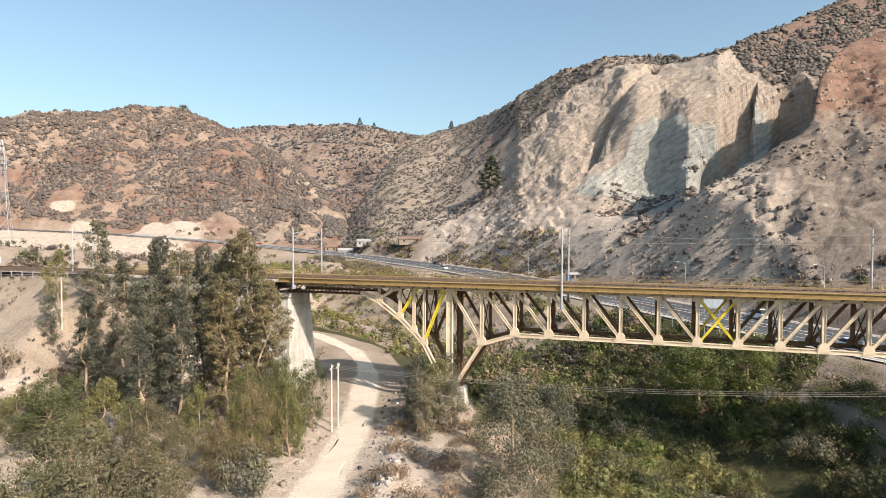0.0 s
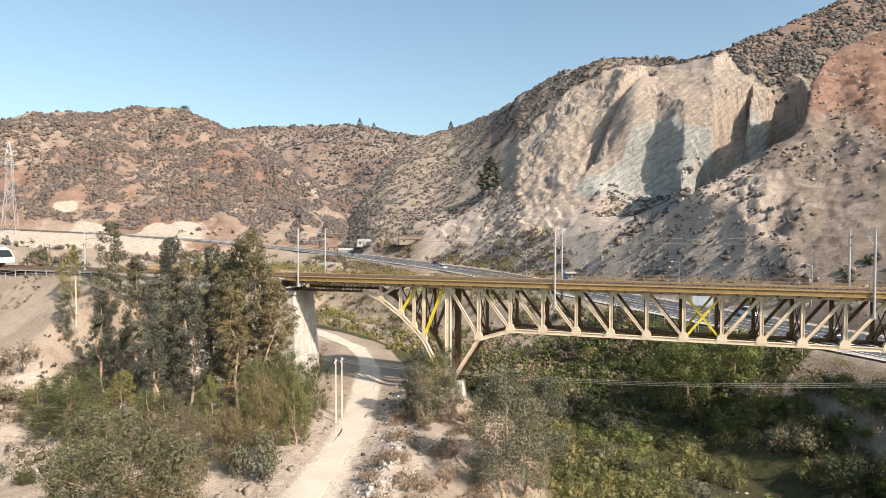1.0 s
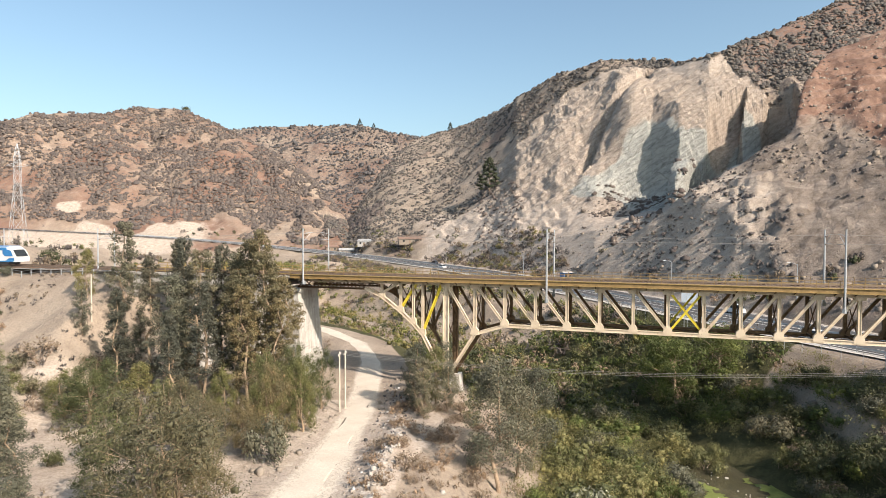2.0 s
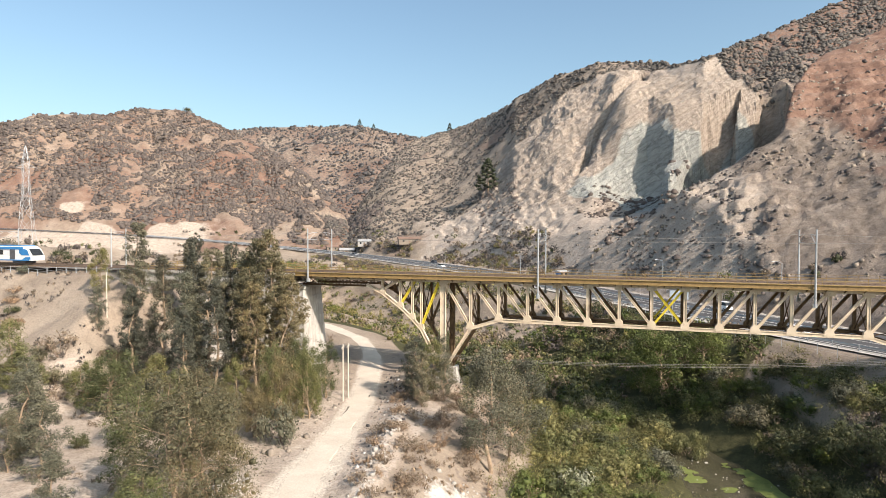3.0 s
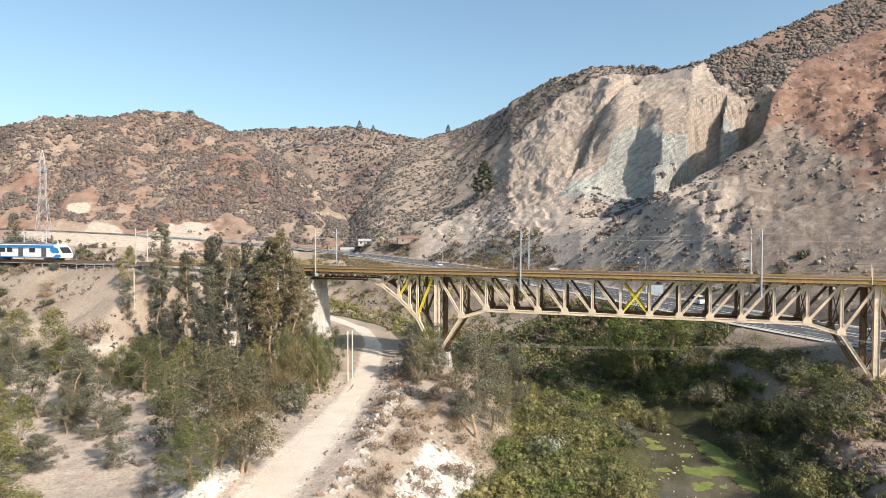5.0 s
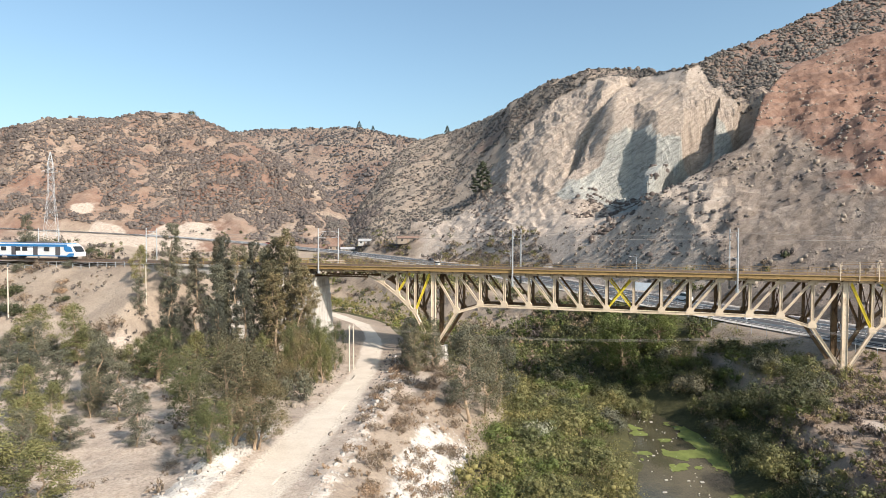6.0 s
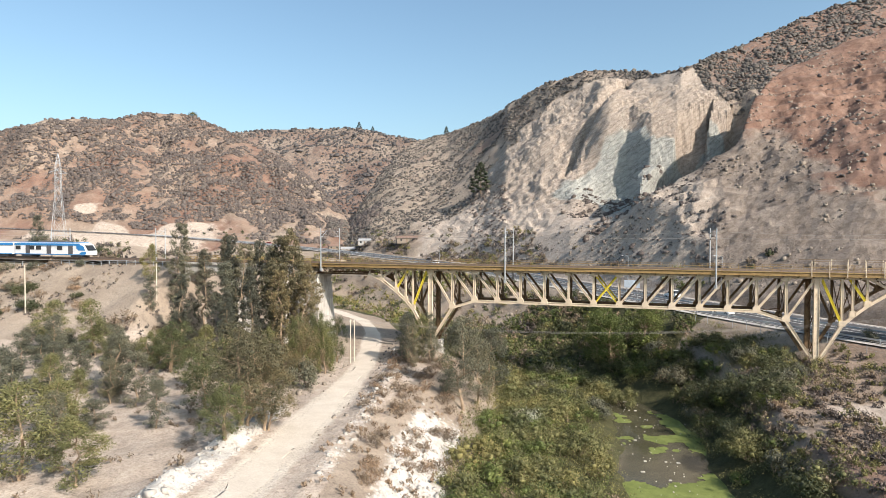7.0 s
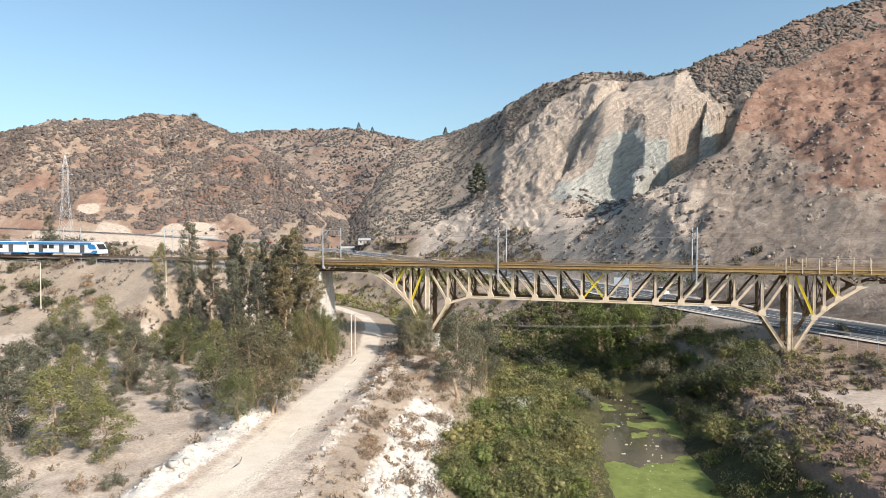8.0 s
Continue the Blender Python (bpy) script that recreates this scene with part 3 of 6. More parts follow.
    masks = dict(s=s, d=d, bank=m, quarry=quarry, bare=bare, slab=slab, sa=sa, sb=sb, sc=sc, sd=sd, bc=bc, zc=zc, zd=zd, za=za, zb=zb, flat=z, dh=dh, dt=dt, spoil=spoil, heap=heap, hills=zh, up_d=up_d, n_mid=n_mid, n_big=n_big)
    return out, masks


def height_at(x, y):
    return float(ground_height(np.array([x]), np.array([y]))[0][0])


def build_ground():
    """One sheet, fine where the valley is and coarse towards the horizon."""
    bearings = np.concatenate([np.arange(-180, -52, 3.0), np.arange(-52, -4, 0.24), np.arange(-4, 48, 0.15), np.arange(48, 52, 0.5), np.arange(52, 180, 3.0)])
    radii = [0.02, 1.0]
    while radii[-1] < 3600:
        r = radii[-1]
        radii.append(r * (1.16 if r < 38 else 1.010 if r < 150 else 1.0055 if r < 235 else 1.0038 if r < 255 else 1.0023 if r < 300 else 1.0042 if r < 335 else 1.0065 if r < 400 else 1.0085 if r < 730 else 1.013 if r < 1200 else 1.08))
    radii = np.array(radii)
    nb, nr = len(bearings), len(radii)
    a, r = np.meshgrid(np.radians(bearings), radii)
    x, y = 2.0 + r * np.sin(a), -44.0 + r * np.cos(a)
    z, m = ground_height(x.ravel(), y.ravel())
    xs, ys = x.ravel(), y.ravel()
    verts = np.column_stack([xs, ys, z])
    i, j = np.meshgrid(np.arange(nr - 1), np.arange(nb), indexing="ij")
    j2 = (j + 1) % nb
    faces = np.stack([i * nb + j, i * nb + j2, (i + 1) * nb + j2, (i + 1) * nb + j], -1).reshape(-1, 4)[:, ::-1]
    ob = link_mesh("ground", verts, faces, GROUND, smooth=True)
    tagged(ob, "dry valley with tan earth, red soil, scrub and a quarried grey cliff", "ground", kind="structure")
    on_c = (m["zc"] >= m["zd"] - 1) & (m["zc"] > m["flat"] - 1) & (m["zc"] >= m["za"])
    on_d = (m["zd"] > m["zc"]) & (m["zd"] > m["flat"] - 1)
    on_a = (m["za"] > m["flat"] - 1) & (m["za"] > m["zc"])
    low = (m["hills"] < m["flat"] + 0.5)
    rise = (z - 6.0) / np.hypot(xs, ys)
    # broken rock has hard facets
    hard = on_c & (m["quarry"] > 0.25)
    ob.data.polygons.foreach_set("use_smooth", ~hard[faces[:, 0]])
    rock_top = np.interp(m["bc"], [10, 12, 14, 16.5, 19, 21, 23, 26.5, 29], [0.2, 0.26, 0.33, 0.41, 0.47, 0.52, 0.53, 0.50, 0.35]) + m["n_mid"] * 0.06
    rock_low = np.interp(m["bc"], [10, 16, 19, 21], [0.2, 0.22, 0.08, -0.05])
    rock = on_c * m["bare"] * smooth01(rock_top - m["sc"], -0.04, 0.04) * smooth01(m["sc"] - rock_low, -0.02, 0.03) * smooth01(m["bc"], 10, 11.5) * (1 - smooth01(m["bc"], 28.5, 30))
    chalk = np.clip(m["spoil"] * 1.0 + m["heap"] * 0.5, 0, 1)
    chalk = np.maximum(chalk, 0.75 * (1 - smooth01(np.abs(m["s"] + 29.5), 2, 5)) * smooth01(ys, 5, 14) * (1 - smooth01(ys, 40, 52)))
    red = np.where(on_a, 0.52, np.where(on_c, 0.36 + 0.40 * smooth01(m["bc"], 22, 30) * smooth01(m["sc"], 0.5, 0.8), np.where(on_d, 0.2 + 0.65 * smooth01(rise + 0.006 * (m["bc"] - 32) + m["n_mid"] * 0.08, 0.06, 0.18), 0.25)))
    red = np.where(m["zb"] >= m["hills"] - 0.1, 0.5, red)
    pale = np.where(on_d, 0.36 * (1 - smooth01(rise, 0.06, 0.13)) + 0.62 * (1 - smooth01(m["bc"], 22, 32)), 0.0)
    pale = np.maximum(pale, np.where(on_c, 0.95 * m["bare"], 0))
    pale = np.maximum(pale, np.where(low | on_c, 0.78 * smooth01(m["bc"], -6, 0) * (1 - smooth01(m["bc"], 17, 21)) * smooth01(m["sc"], -0.45, -0.15) * (1 - smooth01(m["sc"], 0.1, 0.2)), 0))
    scree = np.where(on_d, 1 - smooth01(rise + 0.006 * (m["bc"] - 32) + m["n_mid"] * 0.10, 0.07, 0.19), 0.0)
    foot = (low | on_c) * smooth01(m["bc"], -13, -6) * (1 - smooth01(m["bc"], 17, 21)) * smooth01(m["sc"], -0.5, -0.2) * (1 - smooth01(m["sc"] + m["n_mid"] * 0.1, 0.08, 0.24)) * (m["dh"] > 11)
    chalk = np.maximum(chalk, 0.22 * foot)
    cut = np.where(on_a, smooth01(-xs, 140, 190) * (1 - smooth01(m["sa"] + m["n_mid"] * 0.3, 0.12, 0.30)), 0)
    pale = np.maximum(pale, cut * smooth01(fbm(xs, ys, 55, 3, 57), -0.12, 0.1))
    pale = np.maximum(pale, 0.5 * (1 - smooth01(np.abs(m["dt"]), 3, 12)) * (1 - 0.6 * smooth01(ys, 50, 70)))
    pale = np.maximum(pale, np.where(low & (m["s"] < -36) & (ys < 75), 0.62, 0))
    pale = np.maximum(pale, np.where(low & (m["s"] > 14) & (ys < 60), 0.25 + 0.6 * smooth01(xs, 49, 54) * (1 - smooth01(ys, 42, 48)), 0))
    red = np.where(low & (m["s"] > 9) & (ys < 64), 0.55, red)
    dust = 1 - smooth01(np.abs(m["dt"]) + 0.7 * smooth01(ys, 45, 60) + 0.8 * smooth01(ys, 88, 98), 2.0, 3.3)
    scrub = np.where(on_a | (m["zb"] >= m["hills"] - 0.1), np.where(on_a, 0.28, 0.40) + 0.08 * smooth01(m["sa"], 0.1, 0.5), np.where(on_c, (0.28 + 0.2 * smooth01(m["bc"], 8, 16)) * (1 - m["bare"]), 0.24))
    wet = np.where(low | (m["s"] < 14), 1 - smooth01(np.abs(m["s"] + 6) - 14 * smooth01(ys, 84, 94), 16, 21), 0.0) * (m["hills"] < m["flat"] + 3) * (1 - smooth01(ys, 115, 150)) * smooth01(np.abs(m["dt"]), 4, 7)
    for name, cols in (("zone_a", (rock, chalk, red)), ("zone_b", (pale, scrub, wet)), ("zone_c", (dust, scree, np.where(on_c, m["quarry"] * smooth01(m["sc"], 0.1, 0.2), 0.0)))):
        layer = ob.data.color_attributes.new(name, "FLOAT_COLOR", "POINT")
        flat = np.ones((len(verts), 4), np.float32)
        for k, c in enumerate(cols):
            flat[:len(c), k] = c
            flat[len(c):, k] = 0
        layer.data.foreach_set("color", flat.ravel())
    return ob


build_ground()


def resample(pts, step):
    out = []
    for p, q in zip(pts, pts[1:]):
        p, q = Vector(p), Vector(q)
        n = max(1, int((q - p).length / step))
        out += [p.lerp(q, k / n) for k in range(n)]
    return out + [Vector(pts[-1])]


def eased(pts, step, times=3):
    """A resampled polyline with its corners rounded."""
    out = resample(pts, step)
    for _ in range(times * 6):
        out = [out[0]] + [(a + b * 2 + c) / 4 for a, b, c in zip(out, out[1:], out[2:])] + [out[-1]]
    return out


def ribbon(name, pts, left, right, lift, mat, ragged=0.0, conform=False, parent=None, strips=1, thick=0.0):
    """A strip along pts between two offsets (right positive), raised by lift."""
    verts, faces, n = [], [], strips + 1
    for i, p in enumerate(pts):
        a = pts[min(i + 1, len(pts) - 1)] - pts[max(i - 1, 0)]
        side = Vector((a.y, -a.x, 0)).normalized()
        for k in range(n):
            o = left + (right - left) * k / strips
            if ragged and k in (0, n - 1):
                o += ragged * 2 * float(fbm(np.array([p.x * 1.0 + 50 * k]), np.array([p.y]), 5.0, 3, 7)[0])
            q = p + side * o
            verts.append([q.x, q.y, q.z + lift])
    verts = np.array(verts)
    if conform:
        verts[:, 2] = ground_height(verts[:, 0], verts[:, 1])[0] + lift
    for i in range(len(pts) - 1):
        for k in range(strips):
            faces.append((i * n + k, i * n + k + 1, (i + 1) * n + k + 1, (i + 1) * n + k))
    return link_mesh(name, verts, np.array(faces), mat, parent, smooth=conform)


# ---- river, track and highway ----
river_line = eased([(x, y, -24.0) for x, y, _ in RIVER[:8]], 2.0)
tagged(ribbon("water", river_line, -9, 9, 0.0, WATER, strips=2), "still brown river pool with green algae on it", "water", kind="structure")
track_line = eased(TRACK, 1.2)
tagged(ribbon("dirt_road", track_line, -1.4, 1.4, 0.03, DUST, ragged=0.5, conform=True, strips=10), "pale dusty unpaved track under the bridge", "road", kind="structure")
highway_line = eased(HIGHWAY, 5.0)
tagged(ribbon("highway", highway_line, -8.7, 8.7, 0.0, ASPHALT, strips=4), "dark asphalt dual carriageway with white edge lines", "road", kind="structure")
for k, o in enumerate((-8.0, -1.3, 1.3, 8.0)):
    tagged(ribbon("road_line", highway_line, o - 0.12, o + 0.12, 0.02, WHITE_LINE), "white painted edge line", "road marking", kind="structure")
tagged(ribbon("shoulder", highway_line, 8.7, 10.4, -0.05, BALLAST), "gravel shoulder of the highway", "shoulder", kind="structure")
tagged(ribbon("shoulder", highway_line, -10.6, -8.7, -0.05, CONCRETE), "pale concrete shoulder of the highway", "shoulder", kind="structure")


def along_line(pts, step, start=0.0):
    """Places every step metres along pts, with the way there."""
    run, want, out = 0.0, start, []
    for p, q in zip(pts, pts[1:]):
        length = (q - p).length
        while run + length >= want:
            out.append((p.lerp(q, (want - run) / length), (q - p).normalized()))
            want += step
        run += length
    return out


def dashes():
    bm = bmesh.new()
    for o in (-4.65, 4.65):
        for p, a in along_line(highway_line, 10.0):
            if -60 < p.y < 520:
                s = Vector((a.y, -a.x, 0)).normalized()
                v = [bm.verts.new(p + s * (o + i * 0.08) + a * j + Vector((0, 0, 0.02))) for i, j in ((-1, 0), (1, 0), (1, 4), (-1, 4))]
                bm.faces.new(v)
    tagged(part("lane_dashes", bm, WHITE_LINE), "broken white lane lines on the asphalt", "road marking", kind="structure")


dashes()

# ---- the railway bridge ----
WIDTH = 5.0                                          # between the two trusses
CHORD = [(-2.95, -1.85), (-2.32, -3.0), (-1.62, -5.1), (-1.16, -6.8), (-0.82, -8.3)]   # lower edge of a side arm, in panels from its tower
TOP = -0.95


def steel_member(name, p, q, wide, deep, mat, parent, label=""):
    bm = bmesh.new()
    girder(bm, p, q, wide, deep)
    return part(name, bm, mat, parent, label)


def plate(name, bm_pts, y0, y1, mat, parent):
    """A flat plate, its outline given as x, z and its faces at y0 and y1."""
    bm = bmesh.new()
    front = [bm.verts.new((x, y0, z)) for x, z in bm_pts]
    back = [bm.verts.new((x, y1, z)) for x, z in bm_pts]
    bm.faces.new(front)
    bm.faces.new(back[::-1])
    for k in range(len(bm_pts)):
        bm.faces.new((front[k], back[k], back[(k + 1) % len(bm_pts)], front[(k + 1) % len(bm_pts)]))
    return part(name, bm, mat, parent)


def build_truss(y, bridge, far):
    """One truss in the plane y of the bridge: chords, posts, diagonals, gusset plates."""
    low = {0: -14.6, 1: -7.85, 14: -7.85, 15: -14.6, **{i: -6.5 for i in range(2, 14)}}
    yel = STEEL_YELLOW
    # The far truss is darkened: rust and the deck's shade put into its paint.
    paint = STEEL_BROWN_SHADED if far else STEEL
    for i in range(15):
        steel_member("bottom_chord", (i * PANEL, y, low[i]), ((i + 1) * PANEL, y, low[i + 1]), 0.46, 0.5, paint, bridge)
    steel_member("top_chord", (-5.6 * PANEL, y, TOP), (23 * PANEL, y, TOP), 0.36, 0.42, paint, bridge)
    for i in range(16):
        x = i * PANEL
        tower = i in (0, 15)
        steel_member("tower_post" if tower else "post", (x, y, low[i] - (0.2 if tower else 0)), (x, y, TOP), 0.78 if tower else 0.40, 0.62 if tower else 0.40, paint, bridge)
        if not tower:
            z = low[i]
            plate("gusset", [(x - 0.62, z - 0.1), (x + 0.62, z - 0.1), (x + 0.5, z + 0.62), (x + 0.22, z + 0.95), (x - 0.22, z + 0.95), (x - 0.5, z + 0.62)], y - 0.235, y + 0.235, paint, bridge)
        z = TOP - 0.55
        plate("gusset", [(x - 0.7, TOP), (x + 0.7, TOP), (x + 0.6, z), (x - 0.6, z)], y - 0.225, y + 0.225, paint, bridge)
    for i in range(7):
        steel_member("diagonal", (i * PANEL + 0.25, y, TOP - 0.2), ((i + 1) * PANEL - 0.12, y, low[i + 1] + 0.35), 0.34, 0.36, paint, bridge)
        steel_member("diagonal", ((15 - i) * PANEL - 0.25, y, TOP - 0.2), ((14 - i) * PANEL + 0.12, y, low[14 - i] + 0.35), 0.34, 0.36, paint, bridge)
    for a, b in ((7, 8), (8, 7)):
        k = 0.16 if b > a else -0.16
        steel_member("diagonal", (a * PANEL + k, y + k * 0.5, TOP - 0.2), (b * PANEL - k, y + k * 0.5, -6.2), 0.26, 0.14, yel, bridge, "yellow-painted steel cross brace")
    for tower, turn in ((0, 1), (15 * PANEL, -1)):
        arm = [(tower + turn * i * PANEL, z) for i, z in CHORD]
        pts = [(tower, -14.6)] + arm[::-1]
        for p, q in zip(pts, pts[1:]):
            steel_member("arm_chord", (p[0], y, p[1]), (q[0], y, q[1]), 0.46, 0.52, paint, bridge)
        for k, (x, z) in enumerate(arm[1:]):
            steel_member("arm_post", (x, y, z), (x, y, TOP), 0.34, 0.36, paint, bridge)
            plate("gusset", [(x - 0.5, z - 0.05), (x + 0.5, z - 0.05), (x + 0.36, z + 0.8), (x - 0.36, z + 0.8)], y - 0.23, y + 0.23, paint, bridge)
        for (x, z), to in ((arm[4], -0.16), (arm[2], -1.06), (arm[1], -1.72)):
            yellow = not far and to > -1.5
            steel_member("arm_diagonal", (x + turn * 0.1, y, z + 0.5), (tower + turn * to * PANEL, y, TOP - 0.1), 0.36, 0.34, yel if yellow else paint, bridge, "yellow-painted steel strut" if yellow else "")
        # shallow lattice beyond the arm
        n = 9 if turn == 1 else 19
        x0 = tower - turn * 2.95 * PANEL
        x1 = -5.6 * PANEL if turn == 1 else 23 * PANEL
        steel_member("lattice_chord", (x0, y, -2.0), (x1, y, -2.0), 0.28, 0.36, STEEL_RUST, bridge)
        for k in range(n):
            a, b = x0 + (x1 - x0) * k / n, x0 + (x1 - x0) * (k + 1) / n
            for u, v in ((TOP, -2.0), (-2.0, TOP)):
                bm = bmesh.new()
                beam(bm, (a, y, u), (b, y, v), 0.13, 0.12)
                part("lattice_bar", bm, STEEL_RUST, bridge)


def cross_frames(bridge):
    """Struts and crossed ties between the two trusses."""
    low = {0: -14.6, 1: -7.85, 14: -7.85, 15: -14.6, **{i: -6.5 for i in range(2, 14)}}
    for i in range(16):
        x, z0 = i * PANEL, low[i]
        bm = bmesh.new()
        beam(bm, (x, 0.2, -1.2), (x, WIDTH - 0.2, -1.2), 0.3, 0.45, (0, 0, 1))
        part("floor_beam", bm, STEEL_RUST, bridge)
        if i not in (0, 15):
            bm = bmesh.new()
            beam(bm, (x, 0.2, z0 + 0.1), (x, WIDTH - 0.2, z0 + 0.1), 0.22, 0.25, (0, 0, 1))
            part("bottom_strut", bm, STEEL_RUST, bridge)
        levels = [(z0 + 0.4, -1.4)] if i not in (0, 15) else [(-14.2, -10), (-10, -5.7), (-5.7, -1.4)]
        for a, b in levels:
            for p, q in ((a, b), (b, a)):
                bm = bmesh.new()
                beam(bm, (x, 0.2, p), (x, WIDTH - 0.2, q), 0.12, 0.1, (1, 0, 0))
                part("sway_brace", bm, STEEL_RUST, bridge)
        if i < 15 and 1 < i < 14:
            for p, q in ((0.2, WIDTH - 0.2), (WIDTH - 0.2, 0.2)):
                bm = bmesh.new()
                beam(bm, (x, p, -6.4), (x + PANEL, q, -6.4), 0.12, 0.1, (0, 0, 1))
                part("lateral_brace", bm, STEEL_RUST, bridge)
    for tower, turn in ((0, 1), (15 * PANEL, -1)):
        for i, z in CHORD:
            x = tower + turn * i * PANEL
            for p, q in ((z + 0.2, -1.2), (-1.2, z + 0.2)):
                bm = bmesh.new()
                beam(bm, (x, 0.2, p), (x, WIDTH - 0.2, q), 0.12, 0.1, (1, 0, 0))
                part("sway_brace", bm, STEEL_RUST, bridge)


def build_deck(bridge):
    x0, x1 = -5.75 * PANEL, 23 * PANEL
    for y, turn in ((-1.25, 1), (WIDTH + 1.25, -1)):
        bm = bmesh.new()
        box(bm, x0, x1, y - 0.04, y + 0.04, -0.62, -0.06)
        part("fascia", bm, FASCIA, bridge, "ochre-painted steel edge girder")
        for z in (-0.06, -0.62):
            bm = bmesh.new()
            box(bm, x0, x1, y - 0.13 * turn - 0.04, y - 0.13 * turn + 0.2, z - 0.03, z + 0.05)
            part("fascia_flange", bm, FLANGE, bridge)
        bm = bmesh.new()
        box(bm, x0, x1, min(y + 0.1 * turn, y + 1.25 * turn), max(y + 0.1 * turn, y + 1.25 * turn), -0.14, -0.05)
        part("walkway", bm, FASCIA, bridge)
        for z in (0.38, 0.80):
            bm = bmesh.new()
            tube(bm, [(x0, y, z), ((x0 + x1) / 2, y, z), (x1, y, z)], 0.024, 6)
            part("handrail", bm, FASCIA, bridge)
    bm = bmesh.new()
    box(bm, x0, x1, 0.05, WIDTH - 0.05, -0.78, -0.30)
    part("deck_beam", bm, STEEL_RUST, bridge)
    # cantilever brackets below the walkway
    proto = None
    for k in range(int((x1 - x0) / 2.12)):
        for y, turn in ((-1.15, 1), (WIDTH + 1.15, -1)):
            if proto is None:
                bm = bmesh.new()
                beam(bm, (0, 0, -0.62), (0, 1.2, -1.05), 0.10, 0.10, (1, 0, 0))
                proto = part("bracket", bm, STEEL_RUST, bridge)
                proto.location = (x0 + 0.5, -1.15, 0)
                continue
            ob = new("bracket", proto.data)
            ob.parent, ob.location, ob.scale = bridge, (x0 + 0.5 + 2.12 * k, y, 0), (1, turn, 1)
    # railing posts
    bm = bmesh.new()
    box(bm, -0.025, 0.025, -0.025, 0.025, -0.05, 0.82)
    bm_data = part("railing_post", bm, FASCIA, bridge)
    bm_data.location = (x0 + 0.3, -1.25, 0)
    for k in range(1, int((x1 - x0 - 0.3) / 1.23)):
        for y in (-1.25, WIDTH + 1.25):
            ob = new("railing_post", bm_data.data)
            ob.parent, ob.location = bridge, (x0 + 0.3 + 1.23 * k, y, 0)
    # taller guard fence over the highway
    bm = bmesh.new()
    box(bm, -0.05, 0.05, -0.05, 0.05, -0.75, 1.75)
    first = part("guard_post", bm, STEEL, bridge)
    first.location = (14.75 * PANEL, -1.42, 0)
    for k in range(1, 15):
        for y in (-1.42, WIDTH + 1.42):
            ob = new("guard_post", first.data)
            ob.parent, ob.location = bridge, (14.75 * PANEL + 2.42 * k, y, 0)
    for y in (-1.42, WIDTH + 1.42):
        for z in (-0.5, 0.6, 1.7):
            bm = bmesh.new()
            box(bm, 14.75 * PANEL, 14.75 * PANEL + 34, y - 0.02, y + 0.02, z - 0.03, z + 0.03)
            part("guard_rail", bm, STEEL_BROWN_SHADED, bridge)


def build_bridge():
    bridge = thing("railway_bridge", BRIDGE, "cream-painted steel truss railway bridge with yellow braces over the river", "bridge")
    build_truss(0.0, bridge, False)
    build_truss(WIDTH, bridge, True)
    cross_frames(bridge)
    build_deck(bridge)
    return bridge


build_bridge()


GRAFFITI = [plain("dark_spray_paint", (0.06, 0.07, 0.10), 0.6), plain("blue_spray_paint", (0.12, 0.20, 0.36), 0.6), plain("white_spray_paint", (0.70, 0.70, 0.68), 0.6)]


def build_piers():
    for name, x0, x1, foot in (("stone_pier", -27.2, -23.4, -17.5), ("stone_pier", 23 * PANEL - 0.5, 23 * PANEL + 3, -13)):
        pier = thing(name, BRIDGE, "pale weathered masonry bridge pier stained by graffiti", "pier", "bridge piers")
        courses = 9
        for k in range(courses):
            z1 = -2.35 - k * (-2.35 - foot) / courses
            z0 = -2.35 - (k + 1) * (-2.35 - foot) / courses
            grow = 0.10 * k
            bm = bmesh.new()
            box(bm, x0 - grow, x1 + grow, -0.5 - grow, WIDTH + 0.5 + grow, z0 + 0.01, z1)
            bmesh.ops.bevel(bm, geom=bm.edges[:], offset=0.015, segments=1, affect="EDGES")
            part("masonry_course", bm, CONCRETE, pier)
        rng = random.Random(int(-x0))
        step = (-2.35 - foot) / courses
        for k in (4, 5, 6):
            u, grow = x0 - 0.1 * k + 0.3, 0.10 * k
            while u < x1 + grow - 0.5:
                w, tall, base = rng.uniform(0.06, 0.3), rng.uniform(0.3, 0.85) * step, rng.uniform(0.08, 0.15) * step
                z0 = -2.35 - (k + 1) * step + base
                bm = bmesh.new()
                box(bm, u, u + w, -0.5 - grow - 0.012, -0.5 - grow + 0.01, z0, z0 + tall, 0.006)
                part("painted_stroke", bm, GRAFFITI[rng.randrange(3)], pier)
                u += w + rng.uniform(0.08, 0.4)
        bm = bmesh.new()
        box(bm, x0 - 0.3, x1 + 0.3, -0.8, WIDTH + 0.8, -2.75, -2.3)
        part("capstone", bm, CONCRETE, pier)
        for y in (0, WIDTH):
            bm = bmesh.new()
            box(bm, (x0 + x1) / 2 - 0.5, (x0 + x1) / 2 + 0.5, y - 0.35, y + 0.35, -2.3, -2.1)
            part("bearing", bm, STEEL_RUST, pier)
    for tower in (0, 15 * PANEL):
        for y in (0, WIDTH):
            bm = bmesh.new()
            box(bm, tower - 1.1, tower + 1.1, y - 1.1, y + 1.1, -19.5, -14.75, 0.25)
            ob = part("concrete_footing", bm, CONCRETE)
            ob.matrix_world = BRIDGE
            tagged(ob, "squat concrete footing under a steel bridge tower", "footing", "tower footings")


build_piers()


